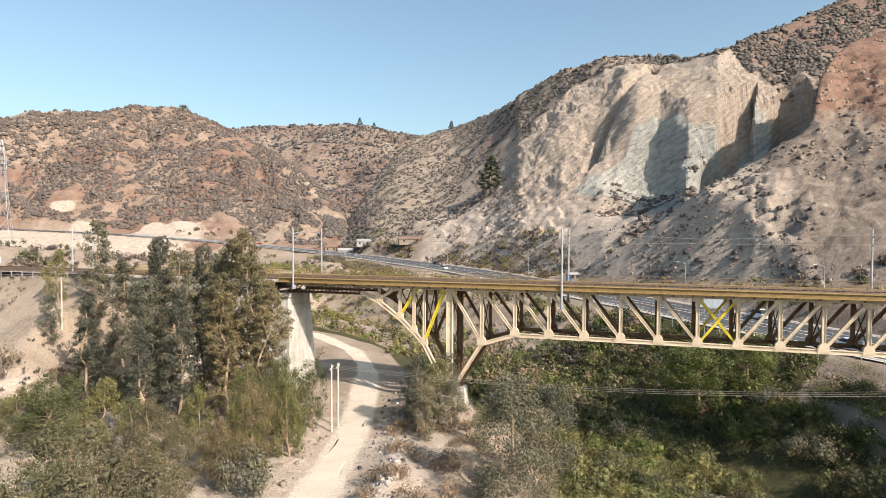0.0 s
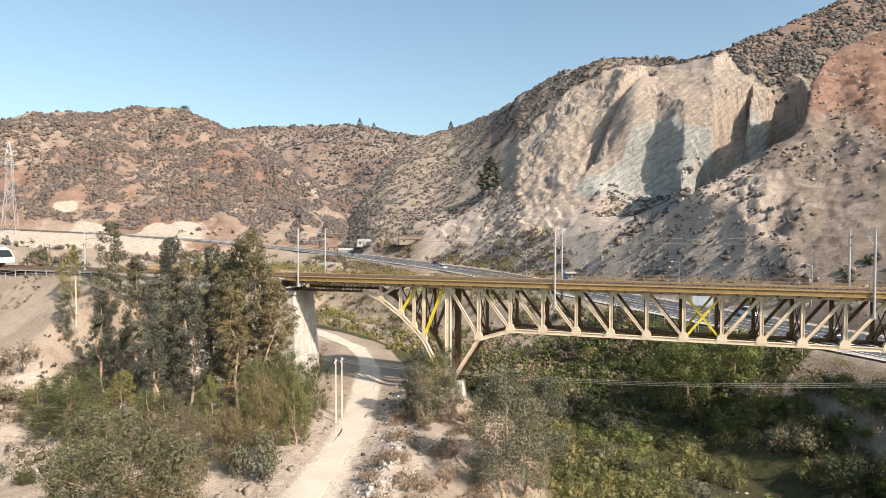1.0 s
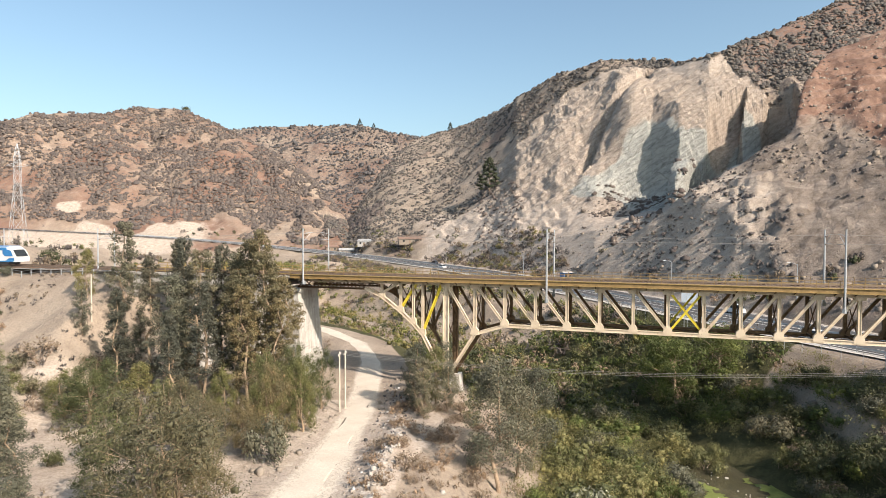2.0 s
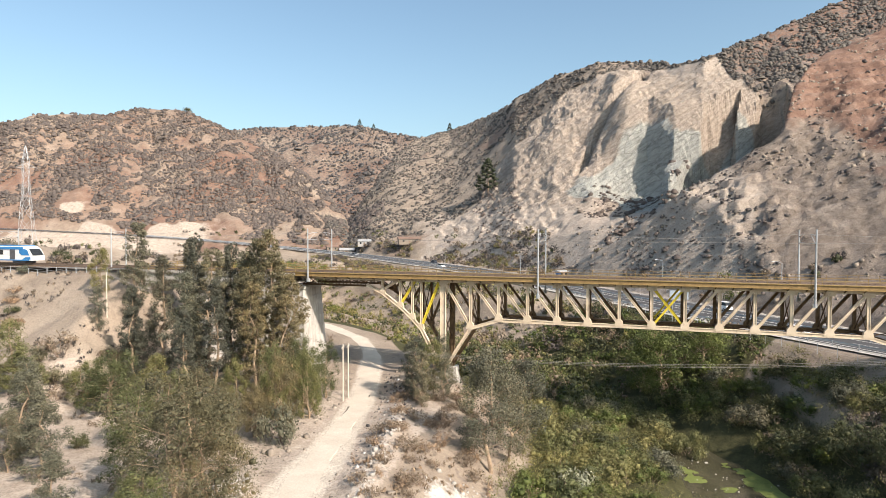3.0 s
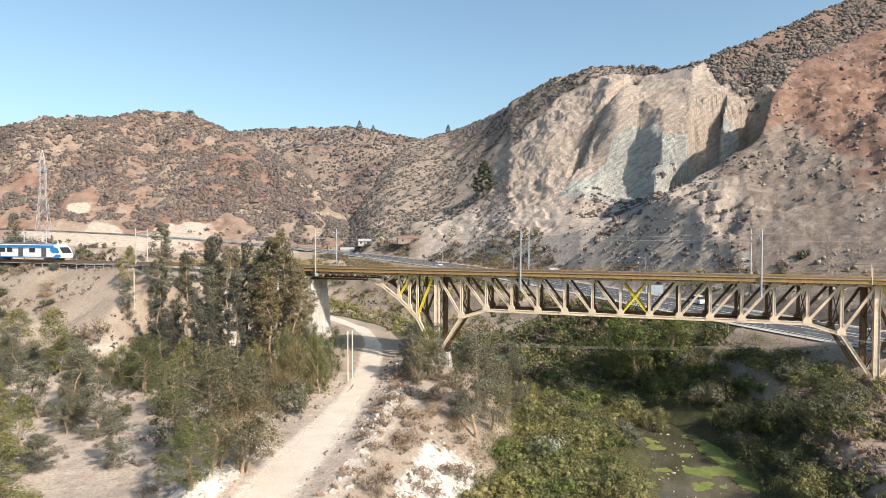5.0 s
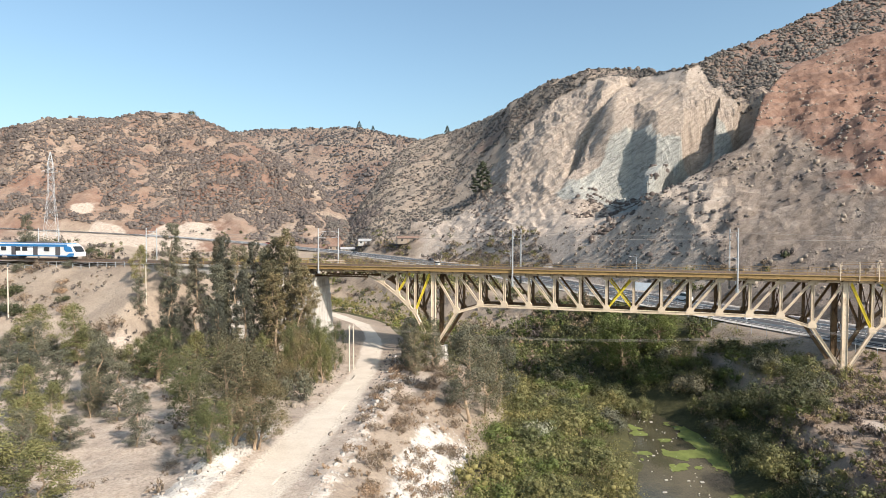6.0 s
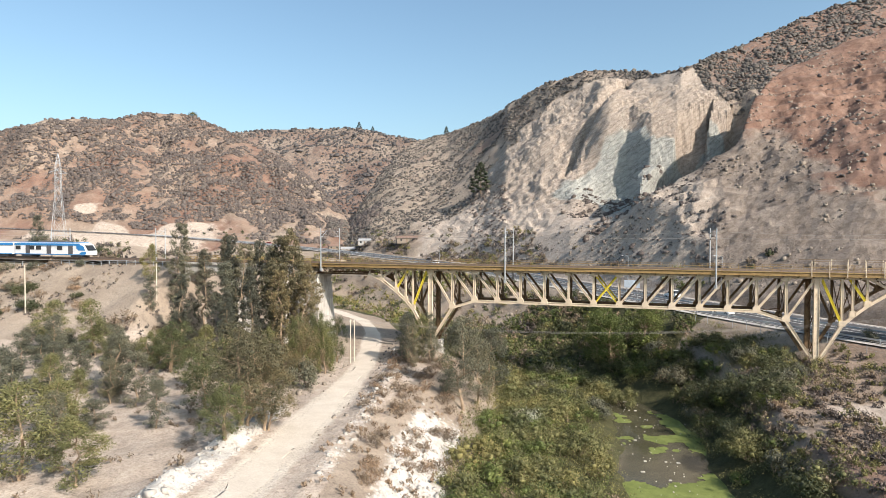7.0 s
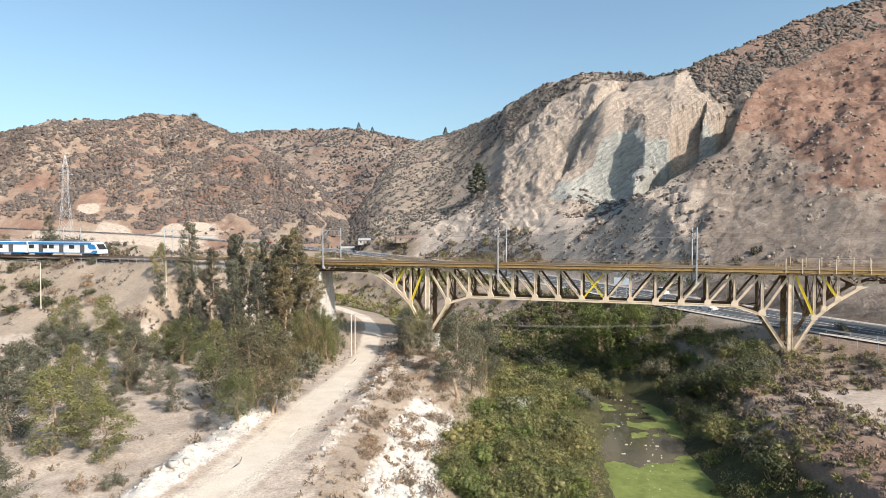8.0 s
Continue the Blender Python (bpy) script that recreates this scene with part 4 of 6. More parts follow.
def build_approach():
    """The arched viaduct between the bank and the first pier."""
    via = thing("approach_viaduct", BRIDGE, "weathered concrete arch viaduct with yellow railings, behind trees", "viaduct")
    stops = [(-54.5, -43.8), (-42.2, -31.9), (-30.3, -25.6)]
    for a, b in stops:
        bm = bmesh.new()
        r, mid = (b - a) / 2, (a + b) / 2
        n = 14
        curve = [(mid - r * math.cos(math.pi * k / n), -1.9 - r * 0.75 + r * 0.75 * math.sin(math.pi * k / n)) for k in range(n + 1)]
        for (xa, za), (xb, zb) in zip(curve, curve[1:]):
            v = [bm.verts.new(p) for p in ((xa, -0.7, za), (xb, -0.7, zb), (xb, -0.7, -0.75), (xa, -0.7, -0.75), (xa, WIDTH + 0.7, za), (xb, WIDTH + 0.7, zb), (xb, WIDTH + 0.7, -0.75), (xa, WIDTH + 0.7, -0.75))]
            for f in ((0, 1, 2, 3), (7, 6, 5, 4), (0, 4, 5, 1), (3, 2, 6, 7)):
                bm.faces.new([v[i] for i in f])
        bmesh.ops.remove_doubles(bm, verts=bm.verts[:], dist=0.001)
        part("arch", bm, CONCRETE, via)
    for x in (-43.0, -31.1):
        bm = bmesh.new()
        box(bm, x - 0.95, x + 0.95, -0.75, WIDTH + 0.75, -17.5, -0.76, 0.1)
        part("pier", bm, CONCRETE, via)
    bm = bmesh.new()
    box(bm, -56, -25.3, -1.1, WIDTH + 1.1, -0.74, -0.35)
    part("deck", bm, CONCRETE, via)
    for y in (-1.05, WIDTH + 1.05):
        for z in (0.0, 0.42, 0.85):
            bm = bmesh.new()
            box(bm, -55.5, -24.4, y - 0.03, y + 0.03, z - 0.04, z + 0.04)
            part("railing_bar", bm, FLANGE, via, "yellow-painted railing")
        for k in range(17):
            bm = bmesh.new()
            box(bm, -55.4 + 1.93 * k - 0.04, -55.4 + 1.93 * k + 0.04, y - 0.04, y + 0.04, -0.35, 0.9)
            part("railing_post", bm, FLANGE, via)


build_approach()

# ---- the line: ballast, sleepers and rails ----
axis = [BRIDGE @ Vector((x, WIDTH / 2, 0)) for x in (25 * PANEL, -50.0)]
line = resample([tuple(axis[0]), tuple(axis[1])], 6.0) + eased([tuple(axis[1]), (-61, 98.6, 0), (-91, 109.5, 0), (-125, 116.0, 0), (-200, 118, 0), (-330, 112, 0)], 4.0, 2)[1:]
bank_line = [p for p in line if p.x < -48.5]
tagged(ribbon("ballast", bank_line, -3.9, 3.9, -0.42, BALLAST, strips=2), "pale stone ballast bed of the railway", "ballast", kind="structure")


def build_track():
    for o in (-2.55, -1.45, 1.45, 2.55):
        bm = bmesh.new()
        prev = None
        for i, p in enumerate(line):
            a = line[min(i + 1, len(line) - 1)] - line[max(i - 1, 0)]
            s = Vector((a.y, -a.x, 0)).normalized()
            q = p + s * o
            ring = [bm.verts.new(q + s * u + Vector((0, 0, w))) for u, w in ((-0.07, -0.14), (0.07, -0.14), (0.04, 0.0), (-0.04, 0.0))]
            if prev:
                for k in range(4):
                    bm.faces.new((prev[k], prev[(k + 1) % 4], ring[(k + 1) % 4], ring[k]))
            prev = ring
        tagged(part("rail", bm, RAIL_STEEL), "worn brown steel running rail", "rail", kind="structure")
    bm = bmesh.new()
    for p, a in along_line(line, 0.65):
        if p.x < -140:
            continue
        s = Vector((a.y, -a.x, 0)).normalized()
        for o in (-2.0, 2.0):
            c = p + s * o + Vector((0, 0, -0.22))
            beam(bm, c - s * 1.15, c + s * 1.15, 0.24, 0.16, (0, 0, 1))
    tagged(part("sleepers", bm, SLEEPER), "dark timber sleepers under the rails", "sleepers", kind="stuff")


build_track()


def mast(x, y, low, side, label="grey galvanised overhead-line mast beside the track"):
    """An overhead-line mast in the bridge's own axes; its arm reaches towards side."""
    m = thing("catenary_mast", BRIDGE @ Matrix.Translation((x, y, 0)), label, "mast", "overhead line masts")
    bm = bmesh.new()
    tube(bm, [(0, 0, low), (0, 0, 2), (0, 0, 6.9)], [0.14, 0.12, 0.09], 10)
    part("pole", bm, GALVANISED, m)
    bm = bmesh.new()
    tube(bm, [(0, 0, 6.0), (0, side * 1.4, 6.25), (0, side * 2.9, 6.3)], 0.035, 6)
    tube(bm, [(0, 0, 4.9), (0, side * 2.2, 6.1)], 0.035, 6)
    tube(bm, [(0, 0, 5.2), (0, side * 2.9, 5.1)], 0.03, 6)
    part("arm", bm, GALVANISED, m)
    for z in (4.95, 5.95):
        bm = bmesh.new()
        tube(bm, [(0, side * 0.15, z), (0, side * 0.30, z + 0.03), (0, side * 0.5, z + 0.08)], [0.04, 0.09, 0.04], 8)
        part("insulator", bm, STEEL_RUST, m)
    bm = bmesh.new()
    box(bm, -0.22, 0.22, -0.05 if side > 0 else -0.35, 0.35 if side > 0 else 0.05, low, low + 0.5)
    part("base_bracket", bm, GALVANISED, m)
    return m


for u, low in ((-22.0, -1.5), (14.4, -2.9), (48.9, -2.9), (83.0, -2.9)):
    mast(u, -1.55, low, 1)
    mast(u, WIDTH + 1.55, low, -1)


def bank_mast(x, y, mat_label):
    p = BRIDGE.inverted() @ Vector((x, y, 0))
    return mast(p.x, p.y, height_at(x, y) - 0.3, 1, mat_label)


for x, y in ((-61, 96.4), (-90.5, 106.6), (-122, 112)):
    bank_mast(x, y, "white concrete overhead-line mast beside the track")
for x, y in ((-63.5, 106), (-93, 117.5)):
    p = BRIDGE.inverted() @ Vector((x, y, 0))
    mast(p.x, p.y, height_at(x, y) - 0.3, -1)


def cable(name, pts, r, label, category, group=""):
    bm = bmesh.new()
    tube(bm, pts, r, 5)
    return tagged(part(name, bm, WIRE), label, category, group)


for y in (1.35, WIDTH - 1.35):
    pts = [BRIDGE @ Vector((u, y, 5.1)) for u in (90, 48.9, 14.4, -22, -50)] + [Vector((-62, 100.3 + (y - 2.5), 5.1)), Vector((-91, 109.5 + (y - 2.5), 5.1)), Vector((-125, 116 + (y - 2.5), 5.1))]
    cable("contact_wire", pts, 0.010, "thin bare overhead contact wire above the track", "wire", "overhead line wires")
    pts = [BRIDGE @ Vector((u, y, z)) for u, z in ((83, 6.3), (66, 5.6), (48.9, 6.3), (31.6, 5.6), (14.4, 6.3), (-3.8, 5.6), (-22, 6.3), (-42, 5.6))] + [Vector((-62, 100.3 + (y - 2.5), 6.3)), Vector((-91, 109.5 + (y - 2.5), 6.3)), Vector((-125, 116 + (y - 2.5), 6.3))]
    cable("carrier_wire", pts, 0.010, "thin sagging carrier wire above the track", "wire", "overhead line wires")

# ---- plants ----


def leaf_cloud(rng, centres, radii, count, size, droop=0.0, squash=0.8, shell=0.5):
    """Corners and faces of count leaves round each centre."""
    centres, radii = np.asarray(centres, float), np.asarray(radii, float)
    n = len(centres) * count
    c, r = np.repeat(centres, count, 0), np.repeat(radii, count)
    d = rng.normal(size=(n, 3))
    d /= np.linalg.norm(d, axis=1, keepdims=True)
    rad = r * (shell + (1 - shell) * rng.random(n) ** 0.6)
    p = c + d * rad[:, None] * [1, 1, squash]
    out = d + rng.normal(size=(n, 3)) * 0.42 + [0, 0, 0.25]
    out /= np.linalg.norm(out, axis=1, keepdims=True)
    a = rng.normal(size=(n, 3)) + d * 0.6
    a[:, 2] -= droop
    a -= out * (a * out).sum(1, keepdims=True) * 0.85
    a /= np.linalg.norm(a, axis=1, keepdims=True)
    b = np.cross(a, out)
    b /= np.linalg.norm(b, axis=1, keepdims=True)
    ln = 1.3 * size * (0.6 + 0.8 * rng.random(n))[:, None]
    wd = ln * 0.34
    v = np.stack([p - a * ln / 2, p + b * wd / 2 - a * ln * 0.05, p + a * ln / 2, p - b * wd / 2 - a * ln * 0.05], 1).reshape(-1, 3)
    return v, np.arange(n * 4).reshape(-1, 4)


def with_cores(rng, v, f, centres, radii, squash, share=0.5):
    """Adds a rough solid clump inside each spray of leaves, so that crowns are dense."""
    centres, radii = np.asarray(centres, float), np.asarray(radii, float)
    n = len(centres)
    block = np.array([(-1, -1, -1), (1, -1, -1), (1, 1, -1), (-1, 1, -1), (-1, -1, 1), (1, -1, 1), (1, 1, 1), (-1, 1, 1)]) / 1.6
    quads = np.array([(3, 2, 1, 0), (4, 5, 6, 7), (0, 1, 5, 4), (1, 2, 6, 5), (2, 3, 7, 6), (3, 0, 4, 7)])
    a = rng.uniform(0, 2 * np.pi, n)
    c, s = np.cos(a)[:, None], np.sin(a)[:, None]
    b = block[None] * (1 + rng.normal(size=(n, 8, 3)) * 0.18)
    b = np.stack([b[..., 0] * c - b[..., 1] * s, b[..., 0] * s + b[..., 1] * c, b[..., 2]], -1)
    b = centres[:, None] + b * (radii * share)[:, None, None] * [1, 1, squash]
    g = (quads[None] + (np.arange(n) * 8)[:, None, None] + len(v)).reshape(-1, 4)
    return np.vstack([v, b.reshape(-1, 3)]), np.vstack([f, g])


LEAF_CONIFER = leafy("conifer_needle", (0.026, 0.034, 0.024), (0.055, 0.068, 0.045), (0.09, 0.095, 0.06), 0.06)


def limb(bm, p, q, r0, r1, rng, bend=0.12, sides=6, n=4):
    p, q = Vector(p), Vector(q)
    length = (q - p).length
    pts = []
    for k in range(n + 1):
        t = k / n
        w = Vector(rng.normal(size=3)) * bend * length * 0.3 * math.sin(math.pi * t)
        pts.append(p.lerp(q, t) + w)
    tube(bm, pts, [r0 + (r1 - r0) * k / n for k in range(n + 1)], sides)
    return pts


def make_tree(name, seed, height, spread, bare, leaf, clusters, per, size, label, droop=0.7, trunk_r=0.25, mat_bark=None, stems=1, puff=0.20, dense=0.0):
    """A tapered trunk with limbs, and a crown of leaf sprays round the limbs' ends."""
    rng = np.random.default_rng(seed)
    root = thing(name, pose(0, 0, -400), label, "tree")
    bm = bmesh.new()
    ends, sizes = [], []
    for s in range(stems):
        lean = rng.normal(size=2) * spread * (0.10 if stems == 1 else 0.35)
        top = Vector((lean[0], lean[1], height * (0.93 if s == 0 else 0.8)))
        spine = limb(bm, (rng.normal() * 0.2 * (s > 0), rng.normal() * 0.2 * (s > 0), -0.6), top, trunk_r / (1 + 0.4 * s), 0.03, rng, 0.10, 8, 8)
        k = clusters // stems
        for i in range(k):
            t = bare + (1 - bare) * ((i + rng.random()) / k) ** 0.85
            j = min(int(t * 8), 7)
            base = spine[j].lerp(spine[j + 1], t * 8 - j)
            a = rng.random() * 2 * math.pi
            u = (t - bare) / (1 - bare)
            reach = spread * (0.35 + 0.75 * math.sin(math.pi * min(1, u * 0.85 + 0.15))) * (0.45 + 0.6 * rng.random())
            tip = base + Vector((math.cos(a) * reach, math.sin(a) * reach, reach * (0.15 + 0.5 * rng.random())))
            if i % 2 == 0:
                limb(bm, base, tip, trunk_r * 0.3 * (1.1 - t), 0.015, rng, 0.15, 5, 3)
            ends.append(tip)
            sizes.append(spread * (puff + 0.2 * rng.random()))
    part("trunk", bm, mat_bark or BARK, root)
    v, f = leaf_cloud(rng, ends, sizes, per, size, droop, 0.85, 0.45)
    if dense:
        v, f = with_cores(rng, v, f, ends, sizes, 0.85, dense)
    tagged(link_mesh("crown", v, f, leaf, root), kind="stuff")
    return root


def make_bush(name, seed, r, h, leaf, count, size, label, droop=-0.9, category="shrub", lumps=11, fill=1.0):
    """A lumpy mound of leaf sprays on a few stems."""
    rng = np.random.default_rng(seed)
    root = thing(name, pose(0, 0, -400), label, category)
    c, rad = [], []
    for k in range(lumps):
        a, q = rng.random() * 2 * math.pi, math.sqrt(rng.random()) * 0.72
        z = h * (0.22 + 0.55 * rng.random() * (1 - q * 0.7))
        c.append((math.cos(a) * q * r, math.sin(a) * q * r, z))
        rad.append(min(r, h) * fill * (0.30 + 0.16 * rng.random()))
    bm = bmesh.new()
    for k in range(6):
        limb(bm, (rng.normal() * 0.15, rng.normal() * 0.15, -0.4), c[k], 0.05, 0.012, rng, 0.15, 5, 3)
    part("stem", bm, TWIG, root)
    v, f = leaf_cloud(rng, c, np.array(rad) * 1.18, count // lumps, size, droop, 0.95, 0.2)
    v, f = with_cores(rng, v, f, c, rad, 0.9, 0.34)
    tagged(link_mesh("foliage", v, f, leaf, root), kind="stuff")
    return root


def make_brush(name, seed, r, h, leaf, label):
    """A dead, twiggy bush."""
    rng = np.random.default_rng(seed)
    root = thing(name, pose(0, 0, -400), label, "shrub")
    bm = bmesh.new()
    tips = []
    for k in range(16):
        a, q = rng.random() * 2 * math.pi, 0.3 + 0.7 * rng.random()
        tip = (math.cos(a) * q * r, math.sin(a) * q * r, h * (1.05 - 0.5 * q) * (0.7 + 0.4 * rng.random()))
        limb(bm, (rng.normal() * 0.1, rng.normal() * 0.1, -0.3), tip, 0.03, 0.008, rng, 0.2, 4, 3)
        tips.append(tip)
    part("stem", bm, TWIG, root)
    v, f = leaf_cloud(rng, np.array(tips) * 0.8, np.full(len(tips), r * 0.42), 17, 0.24, -0.6, 0.9, 0.1)
    tagged(link_mesh("dead_foliage", v, f, leaf, root), kind="stuff")
    return root


LEAF_PALE = leafy("silver_leaf", (0.22, 0.22, 0.17), (0.36, 0.36, 0.29), (0.46, 0.45, 0.38), 0.15)
KINDS = {
    "tall": [make_tree("eucalyptus_tree", 11, 20, 2.4, 0.16, LEAF_EUCALYPT, 90, 96, 0.25, "tall grey-green eucalyptus tree with a slender pale trunk"),
             make_tree("eucalyptus_tree", 12, 20, 1.7, 0.06, LEAF_GREY, 96, 110, 0.22, "tall dark grey-green tree with a narrow plumed crown", puff=0.26),
             make_tree("eucalyptus_tree", 13, 20, 2.1, 0.20, LEAF_BROWNISH, 84, 90, 0.24, "tall eucalyptus tree with thin brownish foliage"),
             make_tree("eucalyptus_tree", 14, 14, 3.3, 0.16, LEAF_EUCALYPT, 90, 130, 0.21, "spreading grey-green eucalyptus beside the river", puff=0.22)],
    "young": [make_tree("young_eucalyptus", 21, 9, 1.45, 0.08, LEAF_EUCALYPT, 64, 104, 0.155, "young grey-green eucalyptus on dry ground", trunk_r=0.12, puff=0.30, dense=0.2),
              make_tree("young_eucalyptus", 22, 9, 1.6, 0.06, LEAF_EUCALYPT, 64, 104, 0.155, "young bushy eucalyptus on dry ground", trunk_r=0.12, puff=0.30, dense=0.2),
              make_tree("young_eucalyptus", 23, 9, 1.6, 0.10, LEAF_OLIVE, 64, 104, 0.155, "young olive-green tree on dry ground", trunk_r=0.12, puff=0.30, dense=0.2)],
    "broad": [make_tree("broad_tree", 31, 10, 3.6, 0.10, LEAF_BROWNISH, 84, 195, 0.145, "broad tree with olive and rusty brown foliage", 0.5, 0.28, stems=2, puff=0.17, dense=0.22),
              make_tree("broad_tree", 32, 10, 3.6, 0.08, LEAF_MIXED, 84, 195, 0.145, "broad dark olive-green tree with several stems", 0.5, 0.28, stems=2, puff=0.17, dense=0.22),
              make_tree("broad_tree", 33, 10, 3.4, 0.06, LEAF_MIXED, 84, 195, 0.145, "broad green tree beside the dusty track", 0.4, 0.26, stems=2, puff=0.17, dense=0.22)],
    "willow": [make_tree("willow_tree", 41, 10, 4.2, 0.10, LEAF_GREEN, 90, 120, 0.26, "bright green willow by the river", 1.4, 0.3, stems=2)],
    "dark": [make_bush("dark_shrub", 51, 2.6, 3.6, LEAF_DARK, 2000, 0.20, "dense dark-green rounded shrub"),
             make_bush("dark_shrub", 52, 2.6, 3.2, LEAF_EUCALYPT, 2000, 0.20, "dense grey-green rounded shrub")],
    "river": [make_bush("river_shrub", 61, 2.2, 2.9, LEAF_OLIVE, 1200, 0.16, "olive-green riverside shrub in a thicket"),
              make_bush("river_shrub", 62, 2.3, 2.6, LEAF_GREEN, 1400, 0.155, "green riverside shrub in a thicket"),
              make_bush("river_shrub", 63, 2.1, 3.1, LEAF_OLIVE, 1200, 0.16, "olive-green riverside shrub in a thicket"),
              make_bush("river_shrub", 64, 2.2, 2.6, LEAF_MIXED, 1200, 0.16, "dark riverside shrub in a thicket")],
    "great": [make_bush("dark_tree_shrub", 55, 5.6, 7.6, LEAF_DARK, 7800, 0.19, "broad dark-green evergreen bush on the river bank", lumps=34, fill=0.56),
              make_bush("dark_tree_shrub", 56, 4.6, 5.2, LEAF_OLIVE, 6000, 0.17, "broad olive-green bush on the river bank", lumps=30, fill=0.56)],
    "island": [make_bush("reed_shrub", 57, 4.3, 5.4, LEAF_OLIVE, 7000, 0.17, "bright olive feathery shrub standing in the pool", -2.2, lumps=36, fill=0.5)],
    "pale": [make_bush("silver_bush", 65, 1.7, 1.9, LEAF_PALE, 520, 0.34, "pale silvery-leaved bush in the riverside thicket")],
    "dry": [make_brush("dry_bush", 71, 1.7, 1.9, LEAF_DRY, "dead brown twiggy bush"),
            make_brush("dry_bush", 72, 1.5, 1.5, LEAF_DRY, "dead brown twiggy bush")],
}
PROTOS = [ob for kind in KINDS.values() for ob in kind]
rng_place = random.Random(5)


def plant(kind, x, y, size, which=None, sink=0.1, wide=None):
    """A copy of one of the plants, turned at random, on the ground."""
    src = KINDS[kind][rng_place.randrange(len(KINDS[kind])) if which is None else which]
    m = pose(x, y, height_at(x, y) - sink, 0, 0, rng_place.uniform(0, 360))
    ob = copy_thing(src, m)
    w = wide or size
    ob.scale = (w, w, size)
    return ob


# tall trees before the viaduct
for x, y, top, k in ((-51.5, 87, 8.5, 0), (-43.5, 79, 3.5, 1), (-40, 81, 6.2, 1), (-37.5, 77, 6.4, 1), (-35, 76, 4.6, 0), (-33, 79, 5.4, 1), (-30, 77, 4.2, 0), (-28.0, 76, 6.0, 2), (-26.0, 74, 7.4, 2), (-23.8, 72, 4.2, 2), (-22.6, 73.8, 1.0, 2),
                     (-31, 68, 0.8, 1), (-36, 70, 1.4, 0), (-28, 70, 2.2, 2), (-46, 75, -1.0, 1), (-25.5, 68, 0.2, 2), (-22.6, 69.5, -1.5, 2), (-33.5, 64, -3.0, 1)):
    s = (top - height_at(x, y)) / 19.6
    plant("tall", x, y, s, k, wide=min(1.05, s * 0.95 + 0.12))
# trees between pier, poles and track
for x, y, s, k in ((-18.8, 66, 0.92, 1), (-17.0, 61, 0.85, 2), (-19.5, 57, 0.9, 0), (-16.9, 70.5, 0.78, 1), (-21, 62, 0.9, 2), (-17.4, 65, 0.7, 1), (-20.6, 68.5, 0.85, 0)):
    plant("broad", x, y, s, k, wide=s * 0.62)
# broad group left of the track
for x, y, s, k, w in ((-19.8, 25.8, 0.61, 2, 0.65), (-17.5, 31.3, 0.81, 0, 0.7), (-20.0, 30.8, 1.15, 0, 1.1), (-27.7, 40.3, 0.74, 1, 0.7), (-41.8, 61.6, 0.84, 2, 0.92), (-33.5, 51.0, 0.7, 1, 0.68), (-46.9, 65.0, 0.62, 1, 0.65), (-22.4, 42.4, 0.79, 0, 0.9), (-19.8, 57.2, 0.79, 2, 0.6), (-17.8, 61.3, 0.77, 2, 0.55), (-21.5, 54.7, 0.59, 0, 0.45)):
    plant("broad", x, y, s, k, wide=w)
for x, y, s, k, w in ((-27.5, 54, 0.8, 0, 0.55), (-24, 50, 0.75, 0, 0.5), (-31, 58, 0.7, 2, 0.5), (-25, 59, 0.8, 2, 0.5), (-21.5, 54, 0.5, 0, 0.4)):
    plant("broad", x, y, s, k, wide=w)
for x, y, s, k, w in ((-18.1, 52.8, 1.5, 1, 1.12), (-38.5, 50.2, 0.69, 0, 0.48), (-55.4, 43.3, 0.69, 0, 0.32)):
    plant("dark", x, y, s, k, wide=w)
# young trees on the dry field
for x, y, s, k, w in ((-58.3, 48.3, 0.42, 0, 0.77), (-66.9, 70.7, 1.01, 2, 1.59), (-57.0, 65.6, 1.12, 2, 1.33), (-43.3, 49.3, 1.01, 0, 1.28), (-37.6, 42.7, 0.82, 0, 1.23), (-45.1, 51.5, 1.06, 1, 1.03), (-35.7, 18.9, 1.03, 2, 1.54), (-38.9, 29.4, 0.78, 2, 1.23), (-31.3, 5.3, 0.57, 0, 0.97), (-30.0, 18.0, 0.74, 2, 1.18), (-43.0, 23.3, 1.03, 0, 1.38), (-60.2, 42.0, 0.82, 1, 1.03), (-63.9, 58.7, 0.71, 1, 1.13), (-36.8, 62.9, 0.9, 2, 1.03), (-49.2, 81.3, 0.73, 1, 1.18), (-41.2, 17.3, 0.91, 1, 0.87), (-30.7, 33.8, 0.66, 0, 0.82), (-37.7, 33.2, 0.42, 0, 0.92), (-56.4, 65.4, 0.63, 2, 1.03), (-51.0, 61.2, 0.69, 2, 0.97), (-48.8, 49.7, 0.82, 0, 1.28), (-45.9, 53.6, 0.31, 0, 0.72)):
    plant("young", x, y, s, k, wide=w)
for x, y, s, k in ((-50, 45, 0.9, 0), (-47, 40, 0.85, 2), (-53, 38, 0.95, 1), (-40.5, 35, 0.8, 2), (-45, 31, 0.95, 0), (-36.5, 25, 0.75, 1), (-48.5, 27, 0.9, 2), (-55, 50, 0.9, 0), (-42, 44.5, 0.7, 1), (-61, 62, 1.0, 1)):
    plant("young", x, y, s, k, wide=s * 1.15)
for x, y, s, k in ((-26.2, 12, 0.5, 1), (-44, 48, 0.5, 0), (-29.5, 5, 0.6, 1)):
    plant("dark", x, y, s, k)
